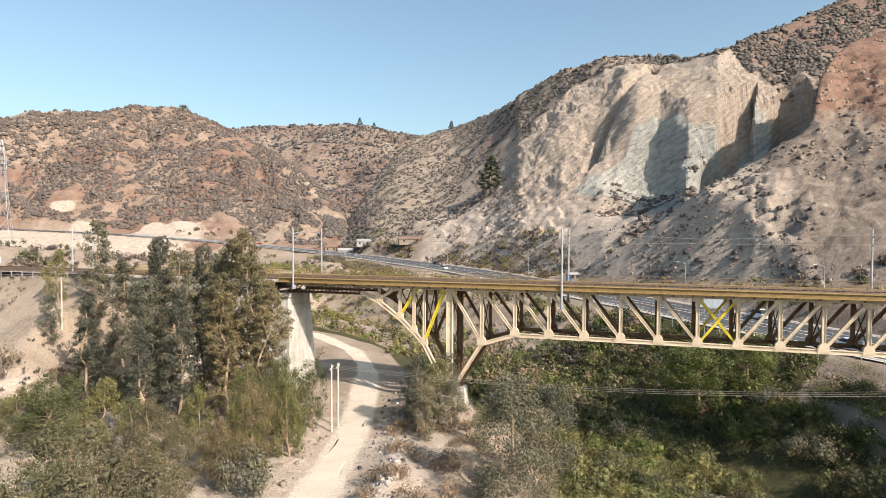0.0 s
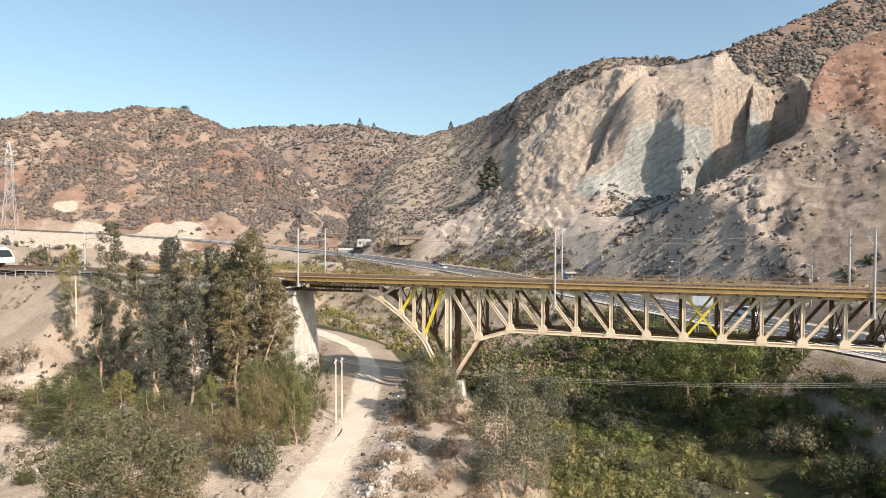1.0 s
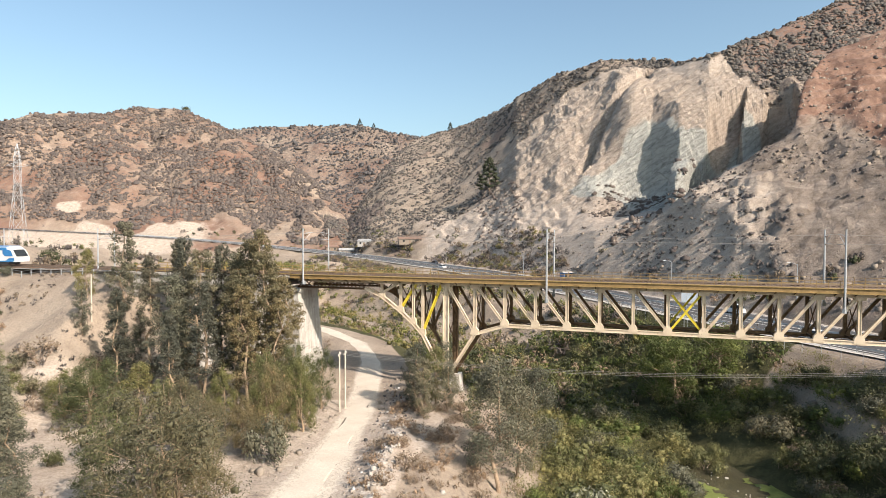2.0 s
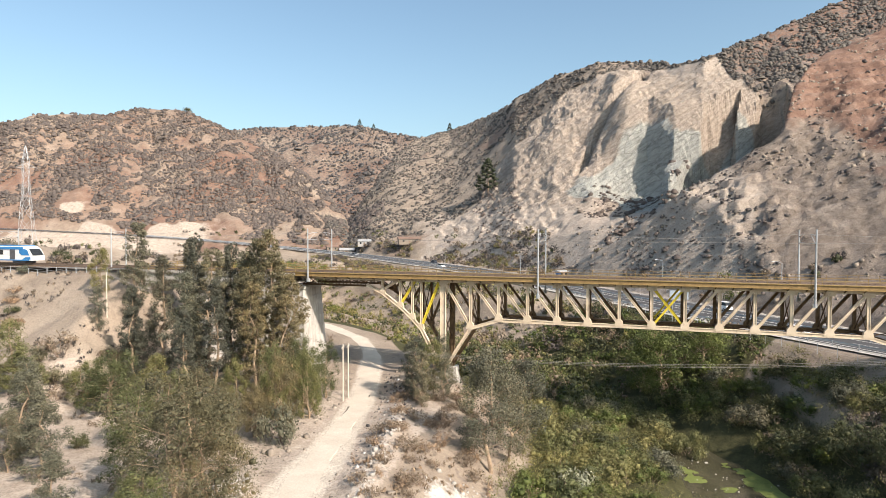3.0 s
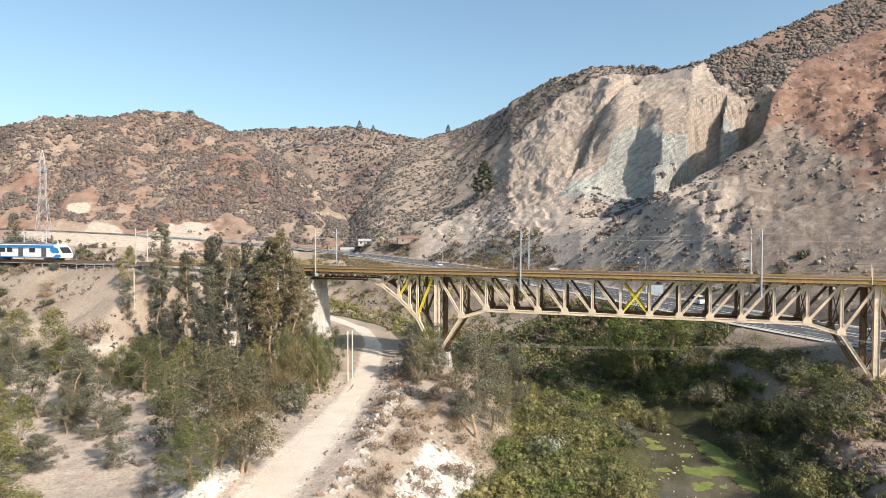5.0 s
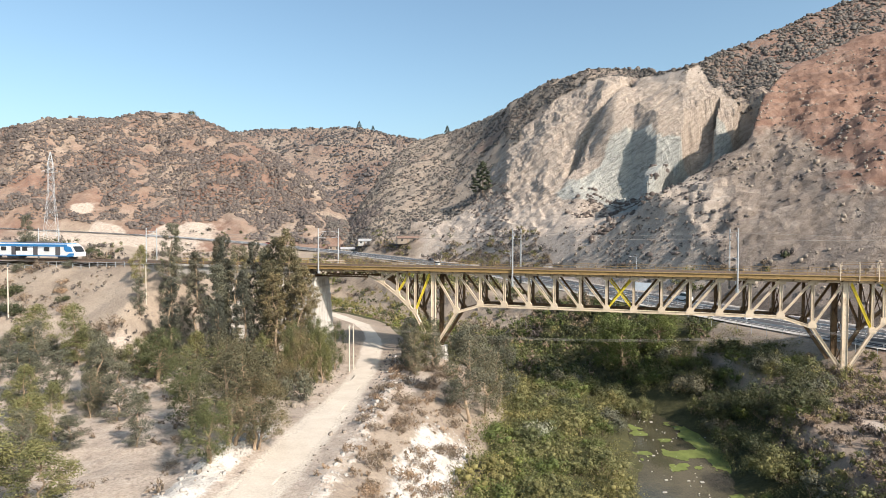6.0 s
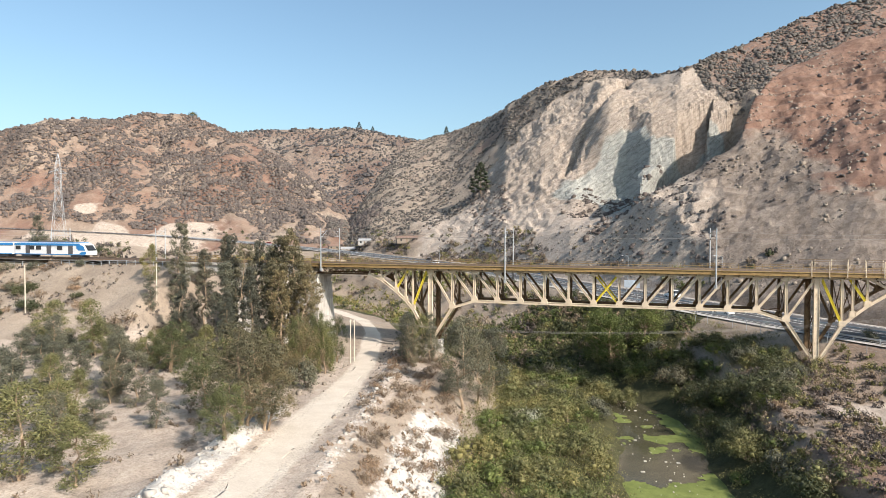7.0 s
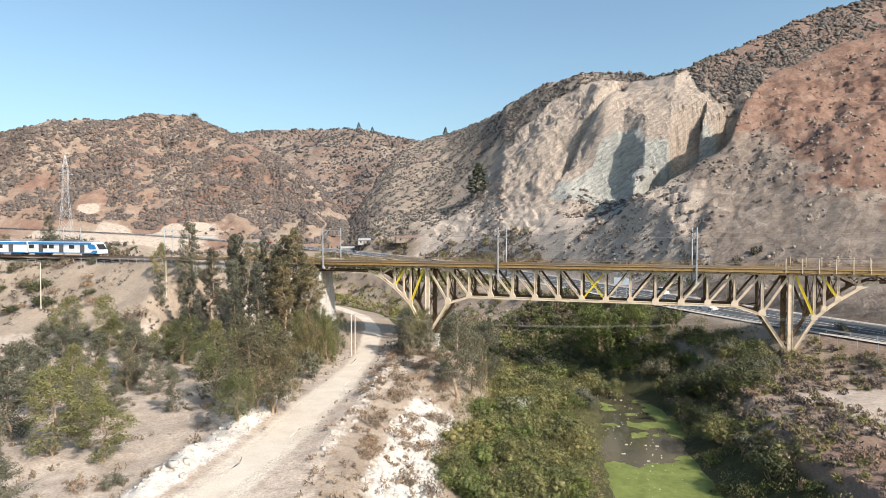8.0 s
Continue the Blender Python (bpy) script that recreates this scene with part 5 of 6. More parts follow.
# trees and bushes along the railway bank
for kind, x, y, s in (("dark", -108, 129, 1.9), ("young", -110, 131, 1.1), ("dark", -94, 134, 1.3), ("dark", -93, 104, 0.85), ("dark", -80, 101, 0.6), ("dry", -56, 74, 2.0), ("dry", -70, 84, 1.4), ("dry", -66, 70, 1.5), ("dry", -84, 92, 1.2),
                      ("dark", -100, 98, 0.7), ("dry", -52, 80, 1.2), ("young", -58, 88, 0.9), ("young", -55, 82, 0.8), ("dark", -124, 126, 1.4), ("dark", -51, 84, 1.3)):
    plant(kind, x, y, s)
# saplings round the first tower
for x, y, s in ((-4.5, 70, 1.0), (-2.2, 71.5, 0.9), (-0.6, 69, 0.75), (-3.4, 66.5, 0.85), (2.6, 66.5, 0.6), (-5.6, 73, 0.8), (-1.0, 74.5, 0.9)):
    plant("young", x, y, s, None, wide=s * 1.05)
# river side
for x, y, s, w, k in ((4.8, 53.5, 1.0, 1.0, 3), (9.2, 62, 0.85, 0.8, 3), (7.0, 58, 0.75, 0.8, 3)):
    plant("tall", x, y, s, k, wide=w)
plant("island", 32.6, 71.0, 0.95, 0, sink=-0.3, wide=0.9)
plant("river", 40.7, 68, 1.1, 2, wide=0.9)
plant("river", 41.6, 56.5, 1.15, 0, wide=1.1)
plant("pale", 13.9, 54.6, 1.35, 0, sink=-0.6)
plant("willow", 36, 89, 1.05)
plant("willow", 33, 93, 0.9)
plant("willow", 42, 90, 0.85)
for x, y, s, k in ((50, 51, 1.3, 1), (41.5, 61.5, 0.8, 1), (40.5, 41, 1.0, 0), (39.5, 34, 1.1, 1), (39, 26, 1.1, 0), (41.5, 47, 1.0, 0), (53, 60, 1.0, 0), (52, 66, 1.0, 1), (70, 64, 0.8, 1), (54, 55.5, 0.8, 1), (66, 50, 0.8, 1)):
    plant("dark", x, y, s, k)


for x, y, s, k in ((46.5, 57, 1.0, 0), (47.0, 49.5, 0.85, 0), (39.5, 40.5, 0.9, 1), (51.5, 56.0, 0.6, 0), (44.0, 64.0, 0.75, 0), (51, 63.5, 0.55, 1)):
    plant("great", x, y, s, k)


def thicket(count, xs, ys, sizes, kinds, seed, test):
    """Plants strewn over a stretch of ground where test(x, y, masks) allows."""
    rng = np.random.default_rng(seed)
    x, y = rng.uniform(*xs, count), rng.uniform(*ys, count)
    z, m = ground_height(x, y)
    ok = test(x, y, z, m)
    for k in np.nonzero(ok)[0]:
        kind = kinds[int(rng.integers(len(kinds)))]
        src = KINDS[kind][int(rng.integers(len(KINDS[kind])))]
        ob = copy_thing(src, pose(x[k], y[k], z[k] - 0.15, 0, 0, rng.uniform(0, 360)))
        s = rng.uniform(*sizes)
        ob.scale = (s * rng.uniform(0.9, 1.25), s * rng.uniform(0.9, 1.25), s)


def pool(x, y, m, grow=0.0):
    return np.abs(m["s"] - 0.5) < 5.2 + grow


thicket(220, (2, 31), (2, 80), (0.75, 1.45), ["river"], 101, lambda x, y, z, m: (m["s"] < -np.interp(y, [54, 62], [8.0, 10.0])) & (m["s"] > -25))
thicket(130, (16, 60), (60, 86), (0.7, 1.3), ["river", "river", "river", "dark"], 102, lambda x, y, z, m: (np.abs(m["s"]) > np.interp(y, [70, 75, 80], [6.5, 5.0, 0.8])) & (np.abs(m["s"]) < 28) & (m["dh"] > 15))
thicket(90, (32, 72), (10, 70), (0.5, 1.05), ["river", "dry", "river"], 104, lambda x, y, z, m: (m["s"] > 5.2) & (m["s"] < 15) | ((m["s"] > 24) & (m["dh"] > 13) & (y > 44) & (np.hypot(x - 61, y - 61) > 7)))
thicket(80, (-8, 4), (18, 72), (0.5, 1.0), ["dry"], 105, lambda x, y, z, m: (m["s"] < -25) & (m["dt"] > 4.5))
thicket(190, (-120, -42), (58, 104), (0.5, 1.2), ["dry", "dry", "dry", "dark"], 106, lambda x, y, z, m: (m["d"] > 7) & (m["d"] < 60) & (fbm(x, y, 12, 2, 9) > -0.02))
thicket(40, (-60, -24), (4, 40), (0.3, 0.7), ["dry"], 107, lambda x, y, z, m: np.abs(m["dt"]) > 9)


def undergrowth(name, count, xs, ys, sizes, leaf, seed, label, test, lumps=5, leaves=34, leaf_size=0.42):
    """A thicket that nobody could count, as one spread."""
    rng = np.random.default_rng(seed)
    x, y = rng.uniform(*xs, count), rng.uniform(*ys, count)
    z, m = ground_height(x, y)
    ok = test(x, y, z, m)
    x, y, z = x[ok], y[ok], z[ok]
    size = rng.uniform(*sizes, len(x))
    c = np.repeat(np.column_stack([x, y, z]), lumps, 0)
    r = np.repeat(size, lumps)
    c = c + np.column_stack([rng.normal(size=len(r)) * r * 0.6, rng.normal(size=len(r)) * r * 0.6, r * rng.uniform(0.1, 1.05, len(r))])
    lump = r * rng.uniform(0.4, 0.62, len(r))
    v, f = leaf_cloud(rng, c, lump, leaves, leaf_size, -1.3, 1.0, 0.25)
    if leaves < 34 and leaves > 20:
        v, f = with_cores(rng, v, f, c, lump, 0.9, 0.3)
    return tagged(link_mesh(name, v, f, leaf), label, "undergrowth", kind="stuff")


for leaf, seed, n in ((LEAF_OLIVE, 401, 240), (LEAF_GREEN, 402, 150), (LEAF_DARK, 403, 120), (LEAF_DRY, 404, 70)):
    undergrowth("river_thicket", n * 2, (-90, 64), (84, 240), (1.3, 2.8), leaf, seed, "dense thicket of riverside shrubs behind the bridge",
                lambda x, y, z, m: (m["dh"] > 13) & (np.abs(m["dt"]) > 5) & (m["s"] < 42) & (m["s"] > -34) & (np.abs(m["s"]) > 2.0), 5, 26, 0.40)
for leaf, seed, n in ((LEAF_OLIVE, 405, 260), (LEAF_GREEN, 406, 130), (LEAF_DARK, 407, 120), (LEAF_DRY, 408, 120)):
    undergrowth("slope_thicket", n, (-8, 66), (84, 136), (1.2, 2.6), leaf, seed, "shrubs covering the bank below the highway",
                lambda x, y, z, m: (m["dh"] > 12.4) & (np.abs(m["dt"]) > 6) & (m["s"] > -26), 5, 30, 0.38)
for leaf, seed, n in ((LEAF_OLIVE, 411, 780), (LEAF_GREEN, 412, 130), (LEAF_DARK, 413, 60), (LEAF_DRY, 414, 60)):
    undergrowth("bank_thicket", int(n * 1.5), (0, 66), (-45, 86), (0.8, 1.7), leaf, seed, "low riverside growth along the water's edge",
                lambda x, y, z, m: ((m["s"] < -np.interp(y, [54, 62, 74, 80], [6.3, 8.0, 8.0, 0.4])) & (m["s"] > -26)) | ((m["s"] > np.interp(y, [72, 79], [5.2, 0.4])) & (m["s"] < 13)) | ((m["s"] > 12) & (m["s"] < 32) & (y > 52) & (m["dh"] > 13) & (np.hypot(x - 61, y - 61) > 6.5)), 9, 20, 0.19)
for leaf, seed, n in ((LEAF_SCRUB, 415, 330), (LEAF_OLIVE, 416, 260), (LEAF_DRY, 417, 240)):
    undergrowth("bank_brush", n, (36, 70), (6, 62), (0.5, 1.2), leaf, seed, "low brush on the brown earth bank",
                lambda x, y, z, m: (m["s"] > 11) & (m["dh"] > 13) & ((x < 47) | (y > 44) | (fbm(x, y, 9, 2, 77) > 0.12)), 4, 26, 0.28)
for leaf, seed, n in ((LEAF_SCRUB, 421, 420), (LEAF_OLIVE, 422, 220), (LEAF_DARK, 423, 130), (LEAF_DRY, 424, 240)):
    undergrowth("valley_scrub", n, (-190, 110), (118, 420), (0.9, 2.2), leaf, seed, "dry scrub and low trees on the valley floor",
                lambda x, y, z, m: (m["dh"] > 13.5) & (np.abs(m["dt"]) > 6) & (np.abs(m["d"]) > 7) & (m["hills"] < m["flat"] + 16) & (fbm(x, y, 40, 2, 19) > -0.18), 4, 22, 0.6)

for leaf, seed, n in ((LEAF_SCRUB, 426, 2400), (LEAF_OLIVE, 427, 1300), (LEAF_DRY, 428, 900)):
    undergrowth("roadside_scrub", n, (-75, 52), (190, 390), (0.9, 2.1), leaf, seed, "grey-olive scrub along the highway's verge",
                lambda x, y, z, m: (m["dh"] > 13) & (m["dh"] < 34) & (m["sc"] < 0.04) & (np.hypot(x - 42, y - 199) > 9) & (fbm(x, y, 26, 2, 23) > -0.14), 5, 22, 0.42)


for leaf, seed, n, xs, ys in ((LEAF_DRY, 431, 1500, (-130, -22), (0, 108)), (LEAF_SCRUB, 432, 900, (-130, -40), (50, 108)), (LEAF_DRY, 433, 260, (-10, 6), (5, 80)), (LEAF_DRY, 434, 220, (38, 66), (14, 62))):
    undergrowth("dry_grass", n, xs, ys, (0.25, 0.75), leaf, seed, "tufts of dry grass and weeds on bare earth",
                lambda x, y, z, m: (np.abs(m["d"]) > 6) & (np.abs(m["dt"]) > 4) & (np.abs(m["s"]) > 10) & (m["dh"] > 13) & (fbm(x, y, 15, 3, 29) > -0.05), 3, 12, 0.26)


def scrub(name, count, rows, bearings, sizes, leaf, seed, label, test, leaves=8):
    """Low scrub on a hillside: one uncountable spread of small bushes between a hill's foot and its ridge."""
    rng = np.random.default_rng(seed)
    deg, up = rng.uniform(*bearings, count), rng.uniform(0.0, 0.995, count)
    tab = np.array(rows, float)
    r0, r1 = (np.interp(deg, tab[:, 0], tab[:, k]) for k in (1, 3))
    b, r = np.radians(deg), r0 + (r1 - r0) * up
    x, y = r * np.sin(b) - 0.5, r * np.cos(b) + 0.5
    z, m = ground_height(x, y)
    ok = test(x, y, z, m)
    x, y, z = x[ok], y[ok], z[ok]
    size = rng.uniform(*sizes, len(x)) * (0.7 + 1.1 * rng.random(len(x)) ** 4)
    v, f = leaf_cloud(rng, np.column_stack([x, y, z + size * 0.25]), size * 0.9, leaves, 1.0, -0.5, 0.6, 0.3)
    mid = v.reshape(-1, 4, 3).mean(1, keepdims=True)
    grow = np.repeat(size, leaves)[:, None, None] * 0.62
    v = (mid + (v.reshape(-1, 4, 3) - mid) * grow).reshape(-1, 3)
    n = len(x)
    low = [(math.cos(k * 1.2566), math.sin(k * 1.2566), -0.35) for k in range(5)]
    high = [(math.cos(k * 1.2566 + 0.63) * 0.72, math.sin(k * 1.2566 + 0.63) * 0.72, 0.42) for k in range(5)]
    mound = np.array(low + high + [(0, 0, 0.66)]) * 0.8
    mound = mound[None] * (1 + rng.normal(size=(n, 11, 3)) * 0.28)
    a = rng.uniform(0, 2 * np.pi, n)
    c, t = np.cos(a)[:, None], np.sin(a)[:, None]
    mound = np.stack([mound[..., 0] * c - mound[..., 1] * t, mound[..., 0] * t + mound[..., 1] * c, mound[..., 2]], -1)
    mound = np.stack([x, y, z + size * 0.2], -1)[:, None] + mound * size[:, None, None] * rng.uniform(0.75, 1.25, (n, 1, 3))
    skin = np.array([t for k in range(5) for t in ((k, (k + 1) % 5, 5 + k), ((k + 1) % 5, 5 + (k + 1) % 5, 5 + k), (5 + k, 5 + (k + 1) % 5, 10))])
    v3 = v.reshape(-1, 4, 3)
    tri = (np.arange(len(v3)) * 4)[:, None, None] + np.array([(0, 1, 2), (0, 2, 3)])[None]
    faces = np.vstack([tri.reshape(-1, 3), (skin[None] + (np.arange(n) * 11)[:, None, None] + len(v)).reshape(-1, 3)])
    return tagged(link_mesh(name, np.vstack([v, mound.reshape(-1, 3)]), faces, leaf, smooth=True), label, "scrub", kind="stuff")


scrub("hill_scrub", 36000, LEFT_HILL, (-44, -6.5), (0.7, 1.8), LEAF_SCRUB, 201, "grey-brown dry scrub over the red hillside",
      lambda x, y, z, m: (fbm(x, y, 30, 3, 2) * 0.5 + fbm(x, y, 9, 3, 3) + 0.2 * np.clip(m["sa"] * 4, 0, 1.2) > -0.06) & (m["dh"] > 18) & ((x > -140) | (m["sa"] > 0.24) | (fbm(x, y, 55, 3, 57) < -0.03)), 1)
scrub("far_scrub", 8000, MIDDLE_HILL, (-24, 3), (1.3, 2.8), LEAF_FAR_HAZED, 202, "grey-brown dry scrub over the distant hill, tinted for haze",
      lambda x, y, z, m: (m["zb"] >= m["hills"] - 3) & (fbm(x, y, 40, 3, 6) > -0.3), 2)
scrub("slope_scrub", 38000, RIGHT_HILL + RIGHT_HILL_BEYOND, (-12, 41), (0.55, 1.35), LEAF_SLOPE, 203, "grey-brown dry scrub over the steep slope",
      lambda x, y, z, m: (m["zc"] > m["zd"] - 0.5) & (m["bare"] < 0.35) & (m["dh"] > 16) & (fbm(x, y, 9, 3, 8) > 0.08 - 0.34 * smooth01(m["sc"], 0.3, 0.95) - 0.22 * (1 - smooth01(m["bc"], -1, 5))), 4)
scrub("debris_scrub", 1700, RIGHT_SPUR, (9, 41), (0.3, 0.8), LEAF_SCRUB, 204, "sparse dry scrub on the scree slope",
      lambda x, y, z, m: (m["dh"] > 14) & (fbm(x, y, 22, 3, 12) > 0.0), 9)
scrub("foot_scrub", 2200, [(b, r0 - 25, h0, r0 + (r1 - r0) * 0.3, h1) for b, r0, h0, r1, h1 in RIGHT_HILL], (2, 26), (0.5, 1.3), LEAF_SCRUB, 205, "olive and dry shrubs below the cliff",
      lambda x, y, z, m: (m["dh"] > 15) & (m["zc"] > m["zd"] - 1) & (m["sc"] < 0.3) & (fbm(x, y, 22, 3, 13) > 0.08), 5)


def boulders(name, count, bearings, ranges, sizes, mat, seed, label, test, category="rocks"):
    """Broken stones: one uncountable spread."""
    rng = np.random.default_rng(seed)
    b, r = np.radians(rng.uniform(*bearings, count)), np.sqrt(rng.uniform(ranges[0] ** 2, ranges[1] ** 2, count))
    x, y = r * np.sin(b), r * np.cos(b)
    z, m = ground_height(x, y)
    ok = test(x, y, z, m)
    x, y, z = x[ok], y[ok], z[ok]
    n = len(x)
    cube = np.array([(-1, -1, -1), (1, -1, -1), (1, 1, -1), (-1, 1, -1), (-0.7, -0.8, 0.8), (0.8, -0.7, 1), (0.7, 0.8, 0.7), (-0.8, 0.7, 1)]) * 0.5
    quads = np.array([(3, 2, 1, 0), (4, 5, 6, 7), (0, 1, 5, 4), (1, 2, 6, 5), (2, 3, 7, 6), (3, 0, 4, 7)])
    v = cube[None] * (1 + rng.normal(size=(n, 8, 3)) * 0.22)
    a = rng.uniform(0, 2 * np.pi, n)
    c, s = np.cos(a)[:, None], np.sin(a)[:, None]
    v = np.stack([v[..., 0] * c - v[..., 1] * s, v[..., 0] * s + v[..., 1] * c, v[..., 2]], -1)
    size = rng.uniform(*sizes, n) * (0.5 + 1.4 * rng.random(n) ** 4)
    v = v * (size[:, None, None] * rng.uniform(0.6, 1.2, (n, 1, 3))) + np.stack([x, y, z + size * 0.12], -1)[:, None]
    f = (quads[None] + (np.arange(n) * 8)[:, None, None]).reshape(-1, 4)
    return tagged(link_mesh(name, v.reshape(-1, 3), f, mat), label, category, kind="stuff")


boulders("scree", 12000, (2, 44), (120, 340), (0.2, 0.8), STONE, 301, "pale broken boulders strewn over the scree slope", lambda x, y, z, m: (m["dh"] > 14) & (m["quarry"] < 0.4) & (fbm(x, y, 18, 3, 14) > -0.1))
boulders("rubble", 9000, (-70, 30), (4, 70), (0.08, 0.42), CHALK, 302, "white broken rubble along the dusty track", lambda x, y, z, m: (m["spoil"] + 0.5 * m["heap"] > 0.35) | ((np.abs(m["s"] + 29.5) < 3.5) & (y > 8) & (y < 48)), "rubble")
boulders("track_stones", 1500, (-50, 20), (30, 85), (0.15, 0.5), STONE, 303, "pale stones and debris beside the track", lambda x, y, z, m: (np.abs(m["dt"]) > 2.4) & (np.abs(m["dt"]) < 9), "rubble")


# ---- lone trees on the slopes ----


def conifer(x, y, h, label):
    rng = np.random.default_rng(int(abs(x) * 7) + 3)
    z = height_at(x, y)
    root = thing("conifer", pose(x, y, z - 0.3), label, "tree")
    bm = bmesh.new()
    tube(bm, [(0, 0, -0.5), (0.1, 0, h * 0.5), (0, 0, h)], [h * 0.022, h * 0.014, 0.03], 8)
    part("trunk", bm, BARK, root)
    c, r = [], []
    for k in range(46):
        t = 0.06 + 0.94 * (k / 45) ** 0.9
        a = k * 2.4
        reach = h * 0.42 * (1 - t) ** 0.75 * rng.uniform(0.6, 1.05)
        c.append((math.cos(a) * reach, math.sin(a) * reach, h * t + reach * 0.12))
        r.append(h * 0.11 * (1.15 - t * 0.7))
    v, f = leaf_cloud(rng, c, r, 40, h * 0.055, 0.1, 0.55, 0.3)
    v, f = with_cores(rng, v, f, c, r, 0.5, 0.8)
    tagged(link_mesh("crown", v, f, LEAF_CONIFER, root), kind="stuff")
    return root


def palm(x, y, h):
    z = height_at(x, y)
    root = thing("palm_tree", pose(x, y, z - 0.3), "lone palm tree with drooping fronds on the ridge", "tree")
    bm = bmesh.new()
    tube(bm, [(0, 0, -0.5), (0.1, 0, h * 0.5), (0, 0, h)], [0.42, 0.36, 0.32], 8)
    part("trunk", bm, BARK, root)
    for k in range(18):
        bm = bmesh.new()
        a, lift = k * 2.4, 1.3 - 2.0 * (k / 18)
        prev = None
        for i in range(6):
            t = i / 5
            p = Vector((math.cos(a) * 3.4 * t, math.sin(a) * 3.4 * t, h + lift * 2.2 * t - 2.4 * t * t))
            s = Vector((-math.sin(a), math.cos(a), 0)) * (0.42 * math.sin(math.pi * (0.12 + 0.85 * t)))
            row = [bm.verts.new(p - s - Vector((0, 0, 0.18))), bm.verts.new(p), bm.verts.new(p + s - Vector((0, 0, 0.18)))]
            if prev:
                bm.faces.new((prev[0], prev[1], row[1], row[0]))
                bm.faces.new((prev[1], prev[2], row[2], row[1]))
            prev = row
        part("frond", bm, LEAF_OLIVE, root)


def polar(bearing, r):
    return r * math.sin(radians(bearing)) - 0.5, r * math.cos(radians(bearing)) + 0.5


conifer(*polar(3.6, 345), 20, "dark conifer standing alone on the pale slope")
conifer(*polar(-0.2, 655), 9, "dark tree standing on the skyline")
conifer(*polar(-8.7, 962), 10, "dark tree standing on the skyline")
conifer(*polar(-7.4, 945), 8, "dark tree standing on the skyline")
plant("dark", *polar(-23.9, 655), 2.2, 0)

palm(178, 278.5, 8)

# ---- poles, pylons and wires ----


def utility_pole(x, y, top, arms=True, label="pale concrete utility pole with a crossarm"):
    z = height_at(x, y)
    root = thing("utility_pole", pose(x, y, z), label, "utility pole", "utility poles")
    bm = bmesh.new()
    tube(bm, [(0, 0, -0.4), (0, 0, (top - z) / 2), (0, 0, top - z)], [0.12, 0.105, 0.085], 8)
    part("pole", bm, POLE_WOOD, root)
    if arms:
        bm = bmesh.new()
        box(bm, -0.06, 0.06, -0.9, 0.9, top - z - 0.45, top - z - 0.33)
        part("crossarm", bm, POLE_WOOD, root)
        for y2 in (-0.8, 0, 0.8):
            bm = bmesh.new()
            tube(bm, [(0, y2, top - z - 0.33), (0, y2, top - z - 0.18)], [0.05, 0.035], 6)
            part("insulator", bm, GALVANISED, root)
    return root


utility_pole(-14.4, 69.8, -8.9)
utility_pole(-14.0, 71.6, -9.1)
utility_pole(-55.2, 84.6, -0.2, False, "thin pale utility pole on the dry bank")
utility_pole(-81, 84, -0.6, False, "thin pale utility pole on the dry bank")
utility_pole(92, 52, -2.5)


def span(p, q, sag, n=14):
    p, q = Vector(p), Vector(q)
    return [p.lerp(q, k / n) - Vector((0, 0, sag * 4 * (k / n) * (1 - k / n))) for k in range(n + 1)]


for o in (-0.8, 0.0, 0.8):
    cable("power_line", span((-14.4, 69.8 + o, -9.1), (92, 52 + o, -2.7), 3.6, 24), 0.013, "sagging power line across the river", "wire", "power lines")
    cable("power_line", span((-55.2, 84.6 + o * 0.3, -0.4), (-14.4, 69.8 + o, -9.1), 1.2), 0.014, "sagging power line down the bank", "wire", "power lines")
cable("power_line", span((-81, 84, -0.8), (-55.2, 84.6, -0.4), 0.6), 0.014, "sagging power line along the bank", "wire", "power lines")


PYLON_FAR = plain("weathered_pylon_steel", (0.30, 0.24, 0.22), 0.7, vary=0.2)


